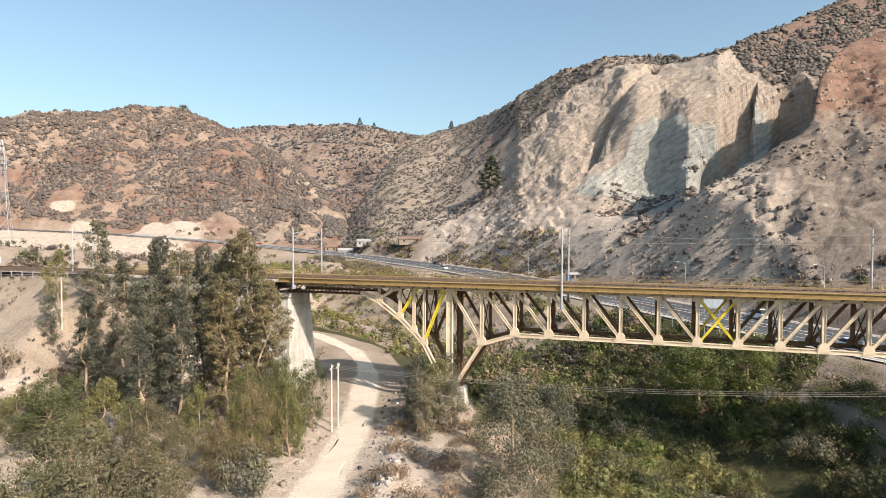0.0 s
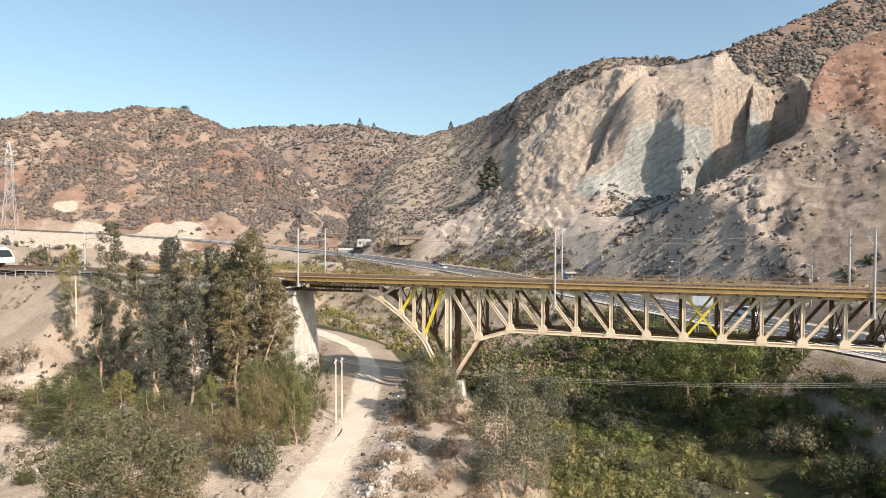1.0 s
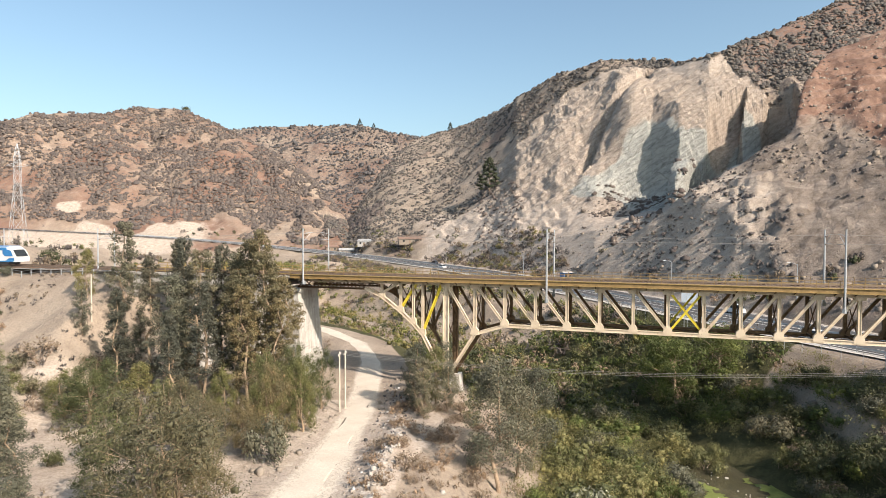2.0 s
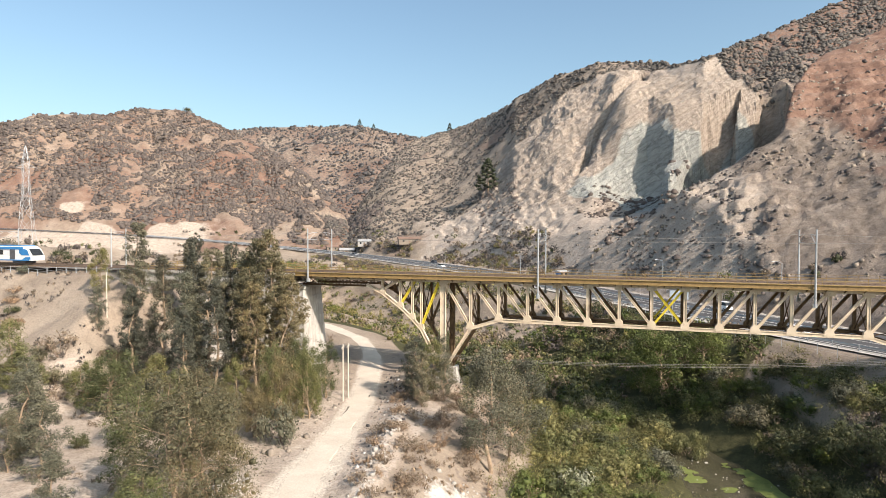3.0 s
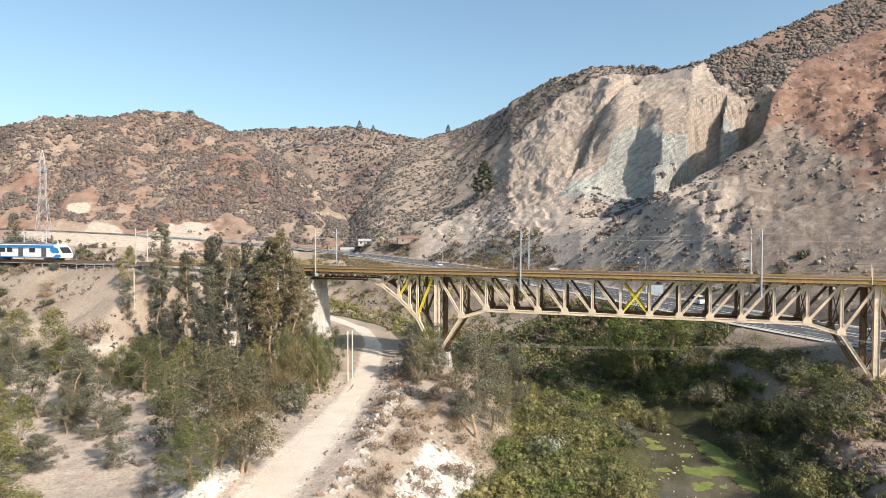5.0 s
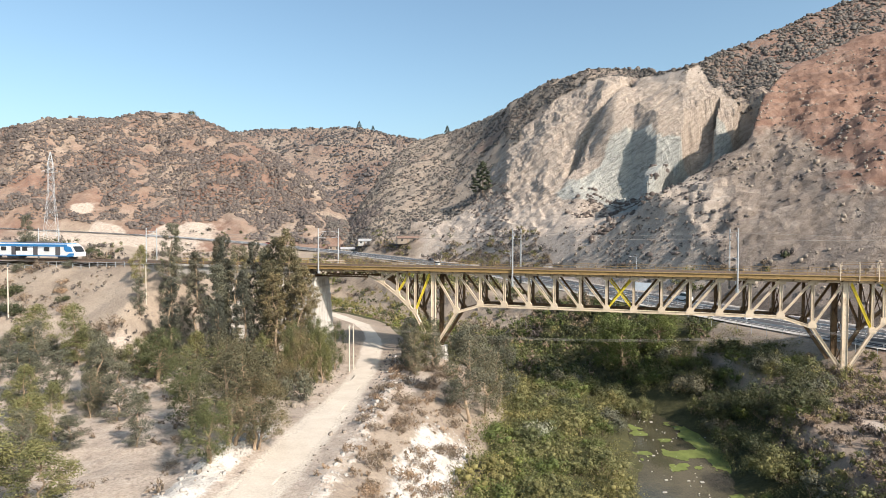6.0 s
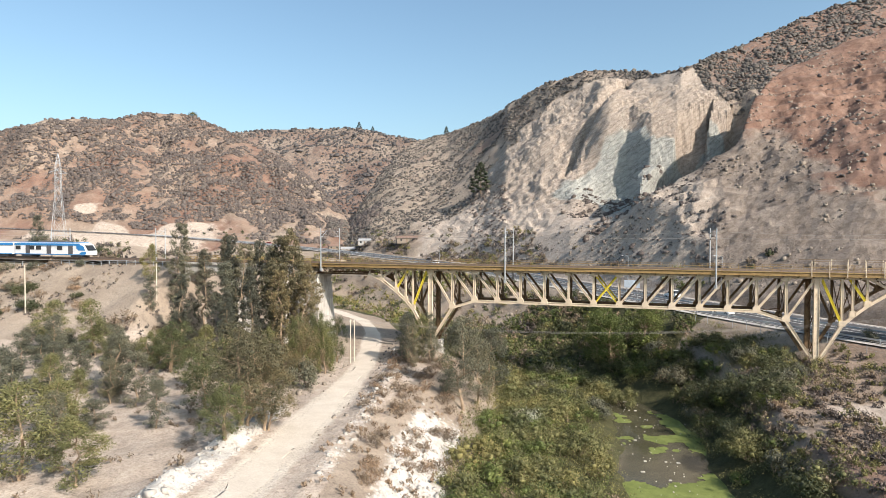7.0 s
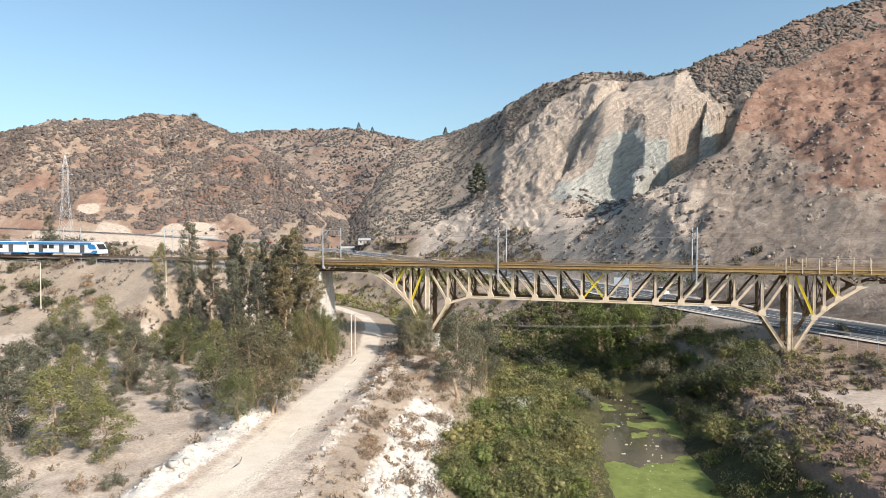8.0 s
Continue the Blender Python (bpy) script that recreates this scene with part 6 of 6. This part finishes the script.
def pylon(x, y, h, wide, label, steel=None):
    """A four-legged lattice tower with three pairs of arms."""
    z = height_at(x, y)
    root = thing("pylon", pose(x, y, z - 0.3, 0, 0, 20), label, "pylon", "lattice pylons")
    thick = 0.065 if h > 34 else 0.12
    lv = [0, 0.18, 0.34, 0.48, 0.60, 0.70, 0.79, 0.87, 0.94, 1.0]
    def half(t):
        return wide / 2 * ((1 - t / 0.62) * 0.66 + 0.34) if t < 0.62 else wide / 2 * (0.34 if t < 0.86 else 0.34 - 0.3 * (t - 0.86) / 0.14)
    for sx, sy in ((-1, -1), (1, -1), (1, 1), (-1, 1)):
        bm = bmesh.new()
        tube(bm, [(sx * half(a), sy * half(a), a * h) for a in lv], thick * 0.75, 4)
        part("leg", bm, steel or GALVANISED, root)
    for a, b in zip(lv, lv[1:]):
        bm = bmesh.new()
        for (ax, ay), (bx, by) in (((-1, -1), (1, -1)), ((1, -1), (1, 1)), ((1, 1), (-1, 1)), ((-1, 1), (-1, -1))):
            beam(bm, (ax * half(a), ay * half(a), a * h), (bx * half(b), by * half(b), b * h), thick, thick)
            beam(bm, (bx * half(a), by * half(a), a * h), (ax * half(b), ay * half(b), b * h), thick, thick)
        part("lattice_panel", bm, steel or GALVANISED, root)
    for t, reach in ((0.80, 3.4),) if steel is None else ((0.74, 4.6), (0.84, 3.8), (0.94, 3.0)):
        bm = bmesh.new()
        for s in (-1, 1):
            for y2 in (-0.4, 0.4):
                beam(bm, (0, y2, t * h), (s * reach * wide / 6, 0, t * h + 0.3), thick, thick)
                beam(bm, (0, y2, t * h + 1.6), (s * reach * wide / 6, 0, t * h + 0.3), thick, thick)
        part("crossarm", bm, steel or GALVANISED, root)


pylon(-149, 199.5, 39, 5.6, "tall grey lattice power pylon behind the railway")
pylon(*polar(-5.9, 800), 33, 6, "distant lattice power pylon on the hill", PYLON_FAR)
pylon(*polar(-4.9, 850), 33, 6, "distant lattice power pylon on the hill", PYLON_FAR)

# ---- along the highway ----
TYRE = plain("tyre_rubber", (0.03, 0.03, 0.03), 0.8)
CAR_GLASS = plain("dark_car_glass", (0.03, 0.035, 0.04), 0.08)
CAR_WHITE = plain("white_car_paint", (0.75, 0.76, 0.77), 0.3, vary=0.05)
CAR_DARK = plain("dark_car_paint", (0.05, 0.06, 0.08), 0.3, vary=0.05)
CAR_RED = plain("red_car_paint", (0.42, 0.04, 0.03), 0.3, vary=0.05)
CAR_SILVER = plain("silver_car_paint", (0.45, 0.47, 0.5), 0.3, 0.5, vary=0.05)


def profile(name, pts, half, mat, parent, inset=0.0):
    """A body drawn out sideways from its side outline, its upper corners drawn in."""
    bm = bmesh.new()
    zs = [z for _, z in pts]
    top = max(zs)
    def y_at(z):
        return half - inset * max(0, (z - min(zs)) / (top - min(zs)))
    left = [bm.verts.new((x, -y_at(z), z)) for x, z in pts]
    right = [bm.verts.new((x, y_at(z), z)) for x, z in pts]
    bm.faces.new(left)
    bm.faces.new(right[::-1])
    for k in range(len(pts)):
        bm.faces.new((left[k], right[k], right[(k + 1) % len(pts)], left[(k + 1) % len(pts)]))
    bmesh.ops.bevel(bm, geom=bm.edges[:], offset=0.04, segments=1, affect="EDGES")
    return part(name, bm, mat, parent)


def car(place, way, paint, label, tall=1.0):
    a = math.degrees(math.atan2(way.y, way.x))
    root = thing("car", pose(place.x, place.y, place.z, 0, 0, a), label, "car", "cars on the highway")
    profile("body", [(-2.15, 0.3), (2.15, 0.3), (2.2, 0.65), (1.1, 0.88 * tall), (-1.9, 0.92 * tall), (-2.2, 0.8)], 0.86, paint, root, 0.06)
    profile("cabin", [(1.0, 0.86 * tall), (0.35, 1.42 * tall), (-1.45, 1.44 * tall), (-1.95, 0.9 * tall)], 0.78, CAR_GLASS, root, 0.14)
    profile("roof", [(0.35, 1.4 * tall), (0.2, 1.5 * tall), (-1.35, 1.5 * tall), (-1.5, 1.42 * tall)], 0.68, paint, root, 0.06)
    for x in (-1.35, 1.35):
        for y in (-0.78, 0.78):
            bm = bmesh.new()
            tube(bm, [(x, y - 0.1, 0.32), (x, y + 0.1, 0.32)], 0.32, 14)
            tyre = part("wheel", bm, TYRE, root)
            bm = bmesh.new()
            tube(bm, [(x, y - 0.115, 0.32), (x, y + 0.115, 0.32)], 0.18, 10)
            part("rim", bm, CAR_SILVER, tyre)
    for y in (-0.6, 0.6):
        bm = bmesh.new()
        box(bm, 2.12, 2.2, y - 0.18, y + 0.18, 0.58, 0.7)
        part("headlight", bm, CAR_SILVER, root)


def on_highway(y, offset):
    best = min(range(1, len(highway_line) - 1), key=lambda i: abs(highway_line[i].y - y))
    a = (highway_line[best + 1] - highway_line[best - 1]).normalized()
    return highway_line[best] + Vector((a.y, -a.x, 0)) * offset + Vector((0, 0, 0.02)), a


for y, o, paint, label, tall in ((94, -5.6, CAR_WHITE, "white hatchback driving on the highway", 1.0), (118, 5.2, CAR_WHITE, "white van driving on the highway", 1.35), (255, -5.5, CAR_WHITE, "white car driving on the highway", 1.1),
                                 (276, 5, CAR_DARK, "dark car driving on the highway", 1.0), (330, -4, CAR_SILVER, "silver car driving on the highway", 1.0), (379, 4, CAR_RED, "red car driving on the highway", 1.0)):
    p, a = on_highway(y, o)
    car(p, a if o > 0 else -a, paint, label, tall)


def barrier(offset, y0, y1, label):
    root = thing("guard_rail", Matrix(), label, "guard rail", "highway barriers")
    pts = [(p, a) for p, a in along_line(highway_line, 4.0) if y0 < p.y < y1 and p.x > -240]
    bm = bmesh.new()
    prev = None
    for p, a in pts:
        s = Vector((a.y, -a.x, 0)).normalized()
        q = p + s * offset
        ring = [bm.verts.new(q + s * u + Vector((0, 0, w))) for u, w in ((-0.03, 0.45), (0.05, 0.52), (-0.03, 0.6), (0.05, 0.68), (-0.03, 0.75), (-0.06, 0.6))]
        if prev:
            for k in range(6):
                bm.faces.new((prev[k], prev[(k + 1) % 6], ring[(k + 1) % 6], ring[k]))
        prev = ring
    part("rail", bm, GALVANISED, root)
    bm = bmesh.new()
    box(bm, -0.06, 0.06, -0.06, 0.06, -0.4, 0.75)
    src = part("post", bm, GALVANISED, root)
    for k, (p, a) in enumerate(pts):
        s = Vector((a.y, -a.x, 0)).normalized()
        ob = src if k == 0 else new("post", src.data)
        ob.parent = root
        ob.location = p + s * (offset + (0.12 if offset > 0 else -0.12))


barrier(-9.1, 20, 392, "galvanised crash barrier along the highway")
barrier(0.0, 20, 392, "galvanised crash barrier in the middle of the highway")


def fence(offset, y0, y1, step, high, mat, label):
    root = thing("wire_fence", Matrix(), label, "fence", "highway fences")
    pts = []
    for p, a in along_line(highway_line, step):
        if y0 < p.y < y1:
            s = Vector((a.y, -a.x, 0)).normalized()
            q = p + s * offset
            q.z = height_at(q.x, q.y)
            pts.append(q)
    bm = bmesh.new()
    tube(bm, [(0, 0, -0.3), (0, 0, high)], 0.04, 6)
    src = part("post", bm, mat, root)
    for k, q in enumerate(pts):
        ob = src if k == 0 else new("post", src.data)
        ob.parent, ob.location = root, q
    for t in (0.35, 0.7, 0.97):
        bm = bmesh.new()
        tube(bm, [q + Vector((0, 0, high * t)) for q in pts], 0.012, 4)
        part("strand", bm, mat, root)


fence(-12.6, 20, 130, 3.0, 1.7, GALVANISED, "wire mesh fence on thin grey posts beside the highway")
fence(12.4, 40, 330, 3.2, 1.8, TWIG, "dark post and wire fence behind the highway")


def lamp_post(x, y, h, label):
    z = height_at(x, y)
    root = thing("street_lamp", pose(x, y, z), label, "street lamp", "roadside lamps")
    bm = bmesh.new()
    tube(bm, [(0, 0, -0.3), (0, 0, h * 0.5), (0, 0, h)], [0.11, 0.09, 0.06], 8)
    part("pole", bm, GALVANISED, root)
    bm = bmesh.new()
    tube(bm, [(0, 0, h - 0.1), (-0.8, 0.2, h + 0.25), (-1.5, 0.4, h + 0.3)], [0.05, 0.045, 0.04], 6)
    part("arm", bm, GALVANISED, root)
    bm = bmesh.new()
    box(bm, -2.0, -1.4, 0.28, 0.52, h + 0.22, h + 0.34, 0.03)
    part("lamp_head", bm, GALVANISED, root)


lamp_post(-3, 281, 8, "grey street lamp beside the highway")
lamp_post(25, 207, 8, "grey street lamp beside the highway")
lamp_post(57, 152, 7, "grey street lamp beside the highway")
lamp_post(70.5, 118, 8, "grey street lamp beside the highway")


def road_sign(x, y):
    z = height_at(x, y)
    root = thing("road_sign", pose(x, y, z, 0, 0, -20), "large road sign seen from its pale blue-grey back", "road sign")
    for u in (-1.2, 1.2):
        bm = bmesh.new()
        box(bm, u - 0.06, u + 0.06, 0.05, 0.17, -0.3, 6.6)
        part("post", bm, GALVANISED, root)
    for k in range(4):
        bm = bmesh.new()
        box(bm, -1.75 + 0.88 * k, -1.75 + 0.88 * k + 0.85, -0.04, 0.04, 4.9, 6.7)
        part("panel", bm, plain("sign_back", (0.55, 0.63, 0.72), 0.5, 0.2, vary=0.1) if k == 0 else bpy.data.materials["sign_back"], root)


road_sign(45.5, 109)


def house(x, y, turn, w, d, h, wall_mat, roof_mat, label):
    z = height_at(x, y)
    root = thing("house", pose(x, y, z, 0, 0, turn), label, "house", "valley houses")
    bm = bmesh.new()
    box(bm, -w / 2, w / 2, -d / 2, d / 2, -0.6, h)
    part("wall", bm, wall_mat, root)
    bm = bmesh.new()
    v = [bm.verts.new(p) for p in ((-w / 2 - 0.4, -d / 2 - 0.4, h), (w / 2 + 0.4, -d / 2 - 0.4, h), (w / 2 + 0.4, d / 2 + 0.4, h), (-w / 2 - 0.4, d / 2 + 0.4, h), (-w / 2 - 0.4, 0, h + d * 0.22), (w / 2 + 0.4, 0, h + d * 0.22))]
    for f in ((0, 1, 5, 4), (2, 3, 4, 5), (0, 4, 3), (1, 2, 5), (3, 2, 1, 0)):
        bm.faces.new([v[i] for i in f])
    part("roof", bm, roof_mat, root)
    for k in (-1, 1):
        bm = bmesh.new()
        box(bm, k * w * 0.28 - 0.5, k * w * 0.28 + 0.5, -d / 2 - 0.05, -d / 2 + 0.05, 1.0, 2.1)
        part("window", bm, CAR_GLASS, root)
    bm = bmesh.new()
    box(bm, -0.45, 0.45, -d / 2 - 0.06, -d / 2 + 0.05, -0.1, 2.0)
    part("door", bm, TWIG, root)


WALL_WHITE = plain("white_house_wall", (0.48, 0.47, 0.45), 0.9, vary=0.12)
WALL_BLUE = plain("blue_shed_wall", (0.10, 0.22, 0.50), 0.7, vary=0.15)
WALL_OCHRE = plain("ochre_house_wall", (0.27, 0.23, 0.19), 0.9, vary=0.15)
ROOF_ZINC = plain("zinc_roof", (0.5, 0.5, 0.5), 0.5, 0.3, vary=0.2)
ROOF_RUST = plain("rusty_roof", (0.22, 0.15, 0.12), 0.8, vary=0.3)
for x, y, t, w, d, h, a, b, label in ((-66, 372, 12, 9, 6, 2.8, WALL_WHITE, ROOF_ZINC, "low white house with a zinc roof"), (-53, 362, -5, 8, 6, 2.6, WALL_WHITE, ROOF_ZINC, "low white house with a zinc roof"),
                                      (-78, 384, 20, 7, 5, 2.6, WALL_OCHRE, ROOF_RUST, "low ochre house with a rusty roof"), (-24, 332, 10, 12, 6, 2.6, WALL_OCHRE, ROOF_RUST, "low ochre shed with a rusty roof"),
                                      (38, 197, 25, 3.2, 2.6, 2.3, WALL_BLUE, ROOF_ZINC, "small blue hut beside a pale yard")):
    house(x, y, t, w, d, h, a, b, label)

# ---- the train ----
TRAIN_WHITE = plain("white_train_paint", (0.72, 0.74, 0.76), 0.35, vary=0.06)
TRAIN_BLUE = plain("blue_train_paint", (0.03, 0.20, 0.48), 0.35, vary=0.08)
TRAIN_GREY = plain("grey_underframe", (0.10, 0.10, 0.11), 0.8, vary=0.2)


def build_train(nose):
    """Three carriages on the nearer track, the first with a cab."""
    places = along_line([p for p in line if p.x < nose], 0.5)
    root = thing("commuter_train", pose(places[0][0].x, places[0][0].y, 0), "white and blue electric commuter train on the railway bank", "train")
    inv = root.matrix_world.inverted()
    for c in range(3):
        p, q = places[int((c * 22.4) / 0.5) + 1][0], places[int((c * 22.4 + 21.6) / 0.5)][0]
        way = (p - q).normalized()
        side = Vector((way.y, -way.x, 0))
        mid = (p + q) / 2 + side * 2.0
        m = inv @ pose(mid.x, mid.y, 0, 0, 0, math.degrees(math.atan2(way.y, way.x)))
        L = 10.8
        end = [(L, 0.75), (L + 0.1, 1.5), (L - 0.9, 2.9), (L - 1.7, 3.5)] if c == 0 else [(L, 0.75), (L, 3.35), (L - 0.3, 3.55)]
        bm = bmesh.new()
        pts = [(-L, 0.75)] + end + [(-L + 0.2, 3.55), (-L, 3.3)]
        left = [bm.verts.new((x, -1.42 + (0.25 if z > 3.4 else 0), z)) for x, z in pts]
        right = [bm.verts.new((x, 1.42 - (0.25 if z > 3.4 else 0), z)) for x, z in pts]
        bm.faces.new(left)
        bm.faces.new(right[::-1])
        for k in range(len(pts)):
            bm.faces.new((left[k], right[k], right[(k + 1) % len(pts)], left[(k + 1) % len(pts)]))
        body = part("carriage", bm, TRAIN_WHITE, root)
        body.matrix_local = m
        for y in (-1.44, 1.44):
            bm = bmesh.new()
            box(bm, -L + 0.1, L - (1.9 if c == 0 else 0.1), y - 0.02, y + 0.02, 2.85, 3.36)
            part("blue_band", bm, TRAIN_BLUE, body, "blue roof band")
            bm = bmesh.new()
            box(bm, -L + 0.1, L - 0.4, y - 0.015, y + 0.015, 0.72, 0.92)
            part("lower_band", bm, TRAIN_BLUE, body)
            for k in range(3):
                x = -6.6 + 6.4 * k
                bm = bmesh.new()
                box(bm, x - 0.65, x + 0.65, y - 0.03, y + 0.03, 0.95, 2.85)
                part("door", bm, TRAIN_GREY, body)
            for k in range(9):
                x = -9.6 + 2.1 * k
                if min(abs(x - d) for d in (-6.6, -0.2, 6.2)) > 1.2:
                    bm = bmesh.new()
                    box(bm, x - 0.75, x + 0.75, y - 0.03, y + 0.03, 1.85, 2.75)
                    part("window", bm, CAR_GLASS, body)
        if c == 0:
            bm = bmesh.new()
            v = [bm.verts.new(p) for p in ((L + 0.1, -1.15, 1.75), (L + 0.1, 1.15, 1.75), (L - 0.85, 1.1, 2.95), (L - 0.85, -1.1, 2.95))]
            bm.faces.new(v)
            ob = part("windscreen", bm, CAR_GLASS, body)
            ob.location = (0.04, 0, 0.02)
            for y in (-1.44, 1.44):
                bm = bmesh.new()
                for ring in (((L - 2.2, 0.95), (L - 0.05, 0.95), (L - 0.1, 1.45), (L - 1.3, 1.45)), ((L - 2.9, 2.2), (L - 2.3, 1.75), (L - 0.4, 1.75), (L - 0.85, 2.75), (L - 1.5, 2.95), (L - 2.9, 2.95))):
                    bm.faces.new([bm.verts.new((px, y, pz)) for px, pz in ring])
                part("cab_panel", bm, TRAIN_BLUE, body, "blue painted cab side")
        bm = bmesh.new()
        box(bm, -L + 0.3, L - (2.0 if c == 0 else 0.4), -1.2, 1.2, 3.5, 3.62, 0.05)
        part("roof_skin", bm, TRAIN_BLUE, body, "blue painted roof")
        bm = bmesh.new()
        box(bm, -4, 4, -0.9, 0.9, 3.6, 3.9, 0.15)
        part("roof_unit", bm, TRAIN_GREY, body)
        for x in (-7.4, 7.4):
            bm = bmesh.new()
            box(bm, x - 1.6, x + 1.6, -1.1, 1.1, 0.25, 0.72)
            bogie = part("bogie", bm, TRAIN_GREY, body)
            for u in (-1.1, 1.1):
                for y in (-0.75, 0.75):
                    bm = bmesh.new()
                    tube(bm, [(x + u, y - 0.07, 0.43), (x + u, y + 0.07, 0.43)], 0.43, 14)
                    w = part("wheel", bm, RAIL_STEEL, body)


build_train(-78.0)


def bank_fence():
    root = thing("track_fence", Matrix(), "thin white post fence along the railway bank", "fence")
    pts = []
    for p, a in along_line(bank_line, 2.4):
        if p.x > -128:
            s = Vector((a.y, -a.x, 0)).normalized()
            if s.y > 0:
                s = -s
            q = p + s * 4.3
            q.z = height_at(q.x, q.y)
            pts.append(q)
    bm = bmesh.new()
    box(bm, -0.05, 0.05, -0.05, 0.05, -0.3, 1.1)
    src = part("post", bm, GALVANISED, root)
    for k, q in enumerate(pts):
        ob = src if k == 0 else new("post", src.data)
        ob.parent, ob.location = root, q
    for t in (0.55, 1.05):
        bm = bmesh.new()
        tube(bm, [q + Vector((0, 0, t)) for q in pts], 0.03, 5)
        part("rail", bm, GALVANISED, root)


bank_fence()

# ---- on the water ----


def algae_mats():
    """Floating green scum with ragged edges and holes."""
    step = 0.3
    x, y = np.meshgrid(np.arange(16, 46, step), np.arange(-58, 84, step))
    s, _, _ = along(x, y, RIVER)
    keep = fbm(x, y, 11, 5, 5, 0.55) + np.interp(y, [-60, 30, 36, 42, 54, 57, 66, 72, 90], [0.25, 0.25, 0.06, 0.26, 0.20, -0.06, -0.08, 0.14, 0.25]) + np.interp(s, [-8, -3, 0, 6], [-0.12, -0.04, 0.06, 0.16]) > 0.10
    ok = keep & (np.abs(s) < 8.5)
    i = np.nonzero(ok.ravel())[0]
    xs, ys = x.ravel()[i], y.ravel()[i]
    h = step / 2
    v = np.stack([np.stack([xs + a * h, ys + b * h, np.full(len(xs), -23.98)], -1) for a, b in ((-1, -1), (1, -1), (1, 1), (-1, 1))], 1).reshape(-1, 3)
    v[:, 0] += fbm(v[:, 0], v[:, 1], 0.7, 2, 3) * 0.25
    v[:, 1] += fbm(v[:, 0], v[:, 1] + 40, 0.7, 2, 4) * 0.25
    tagged(link_mesh("algae", v, np.arange(len(v)).reshape(-1, 4), ALGAE), "bright green algae floating on the pool", "algae", kind="stuff")
    rng = np.random.default_rng(9)
    bm = bmesh.new()
    for k in range(110):
        y = rng.uniform(20, 75)
        x = np.interp(y, [20, 28, 45, 60, 76], [26.5, 27, 30, 33, 34]) + rng.normal() * 2.6
        w, d = rng.uniform(0.03, 0.10) * (1 + 2 * (k % 9 == 0)), rng.uniform(0.03, 0.09) * (1 + (k % 9 == 0))
        box(bm, x - w, x + w, y - d, y + d, -24.02, -23.9, 0.03)
    tagged(part("litter", bm, CHALK), "pale litter floating on the pool", "litter", kind="stuff")


algae_mats()

DEBRIS = Nodes("mixed_refuse", 0.8)
DEBRIS.done(DEBRIS.ramp(DEBRIS.node("ShaderNodeNewGeometry").outputs["Random Per Island"], (0.0, (0.03, 0.03, 0.035)), (0.35, (0.11, 0.10, 0.095)), (0.6, (0.34, 0.32, 0.30)), (0.8, (0.20, 0.13, 0.08)), (0.95, (0.55, 0.54, 0.52))))
boulders("refuse", 4200, (-22, 6), (44, 90), (0.07, 0.30), DEBRIS.mat, 304, "dumped dark rubble and refuse beside the track", lambda x, y, z, m: (m["dt"] > 2.6) & (m["dt"] < 7.5 - np.abs(y - 62) * 0.1) & (fbm(x, y, 6, 3, 44) > -0.1), "refuse")
boulders("river_rocks", 500, (20, 50), (60, 110), (0.3, 0.9), STONE, 305, "tumbled stones on the river bank", lambda x, y, z, m: np.hypot(x - 45, y - 77) < 5, "rocks")
for ob in PROTOS:
    for o in (*ob.children_recursive, ob):
        bpy.data.objects.remove(o)
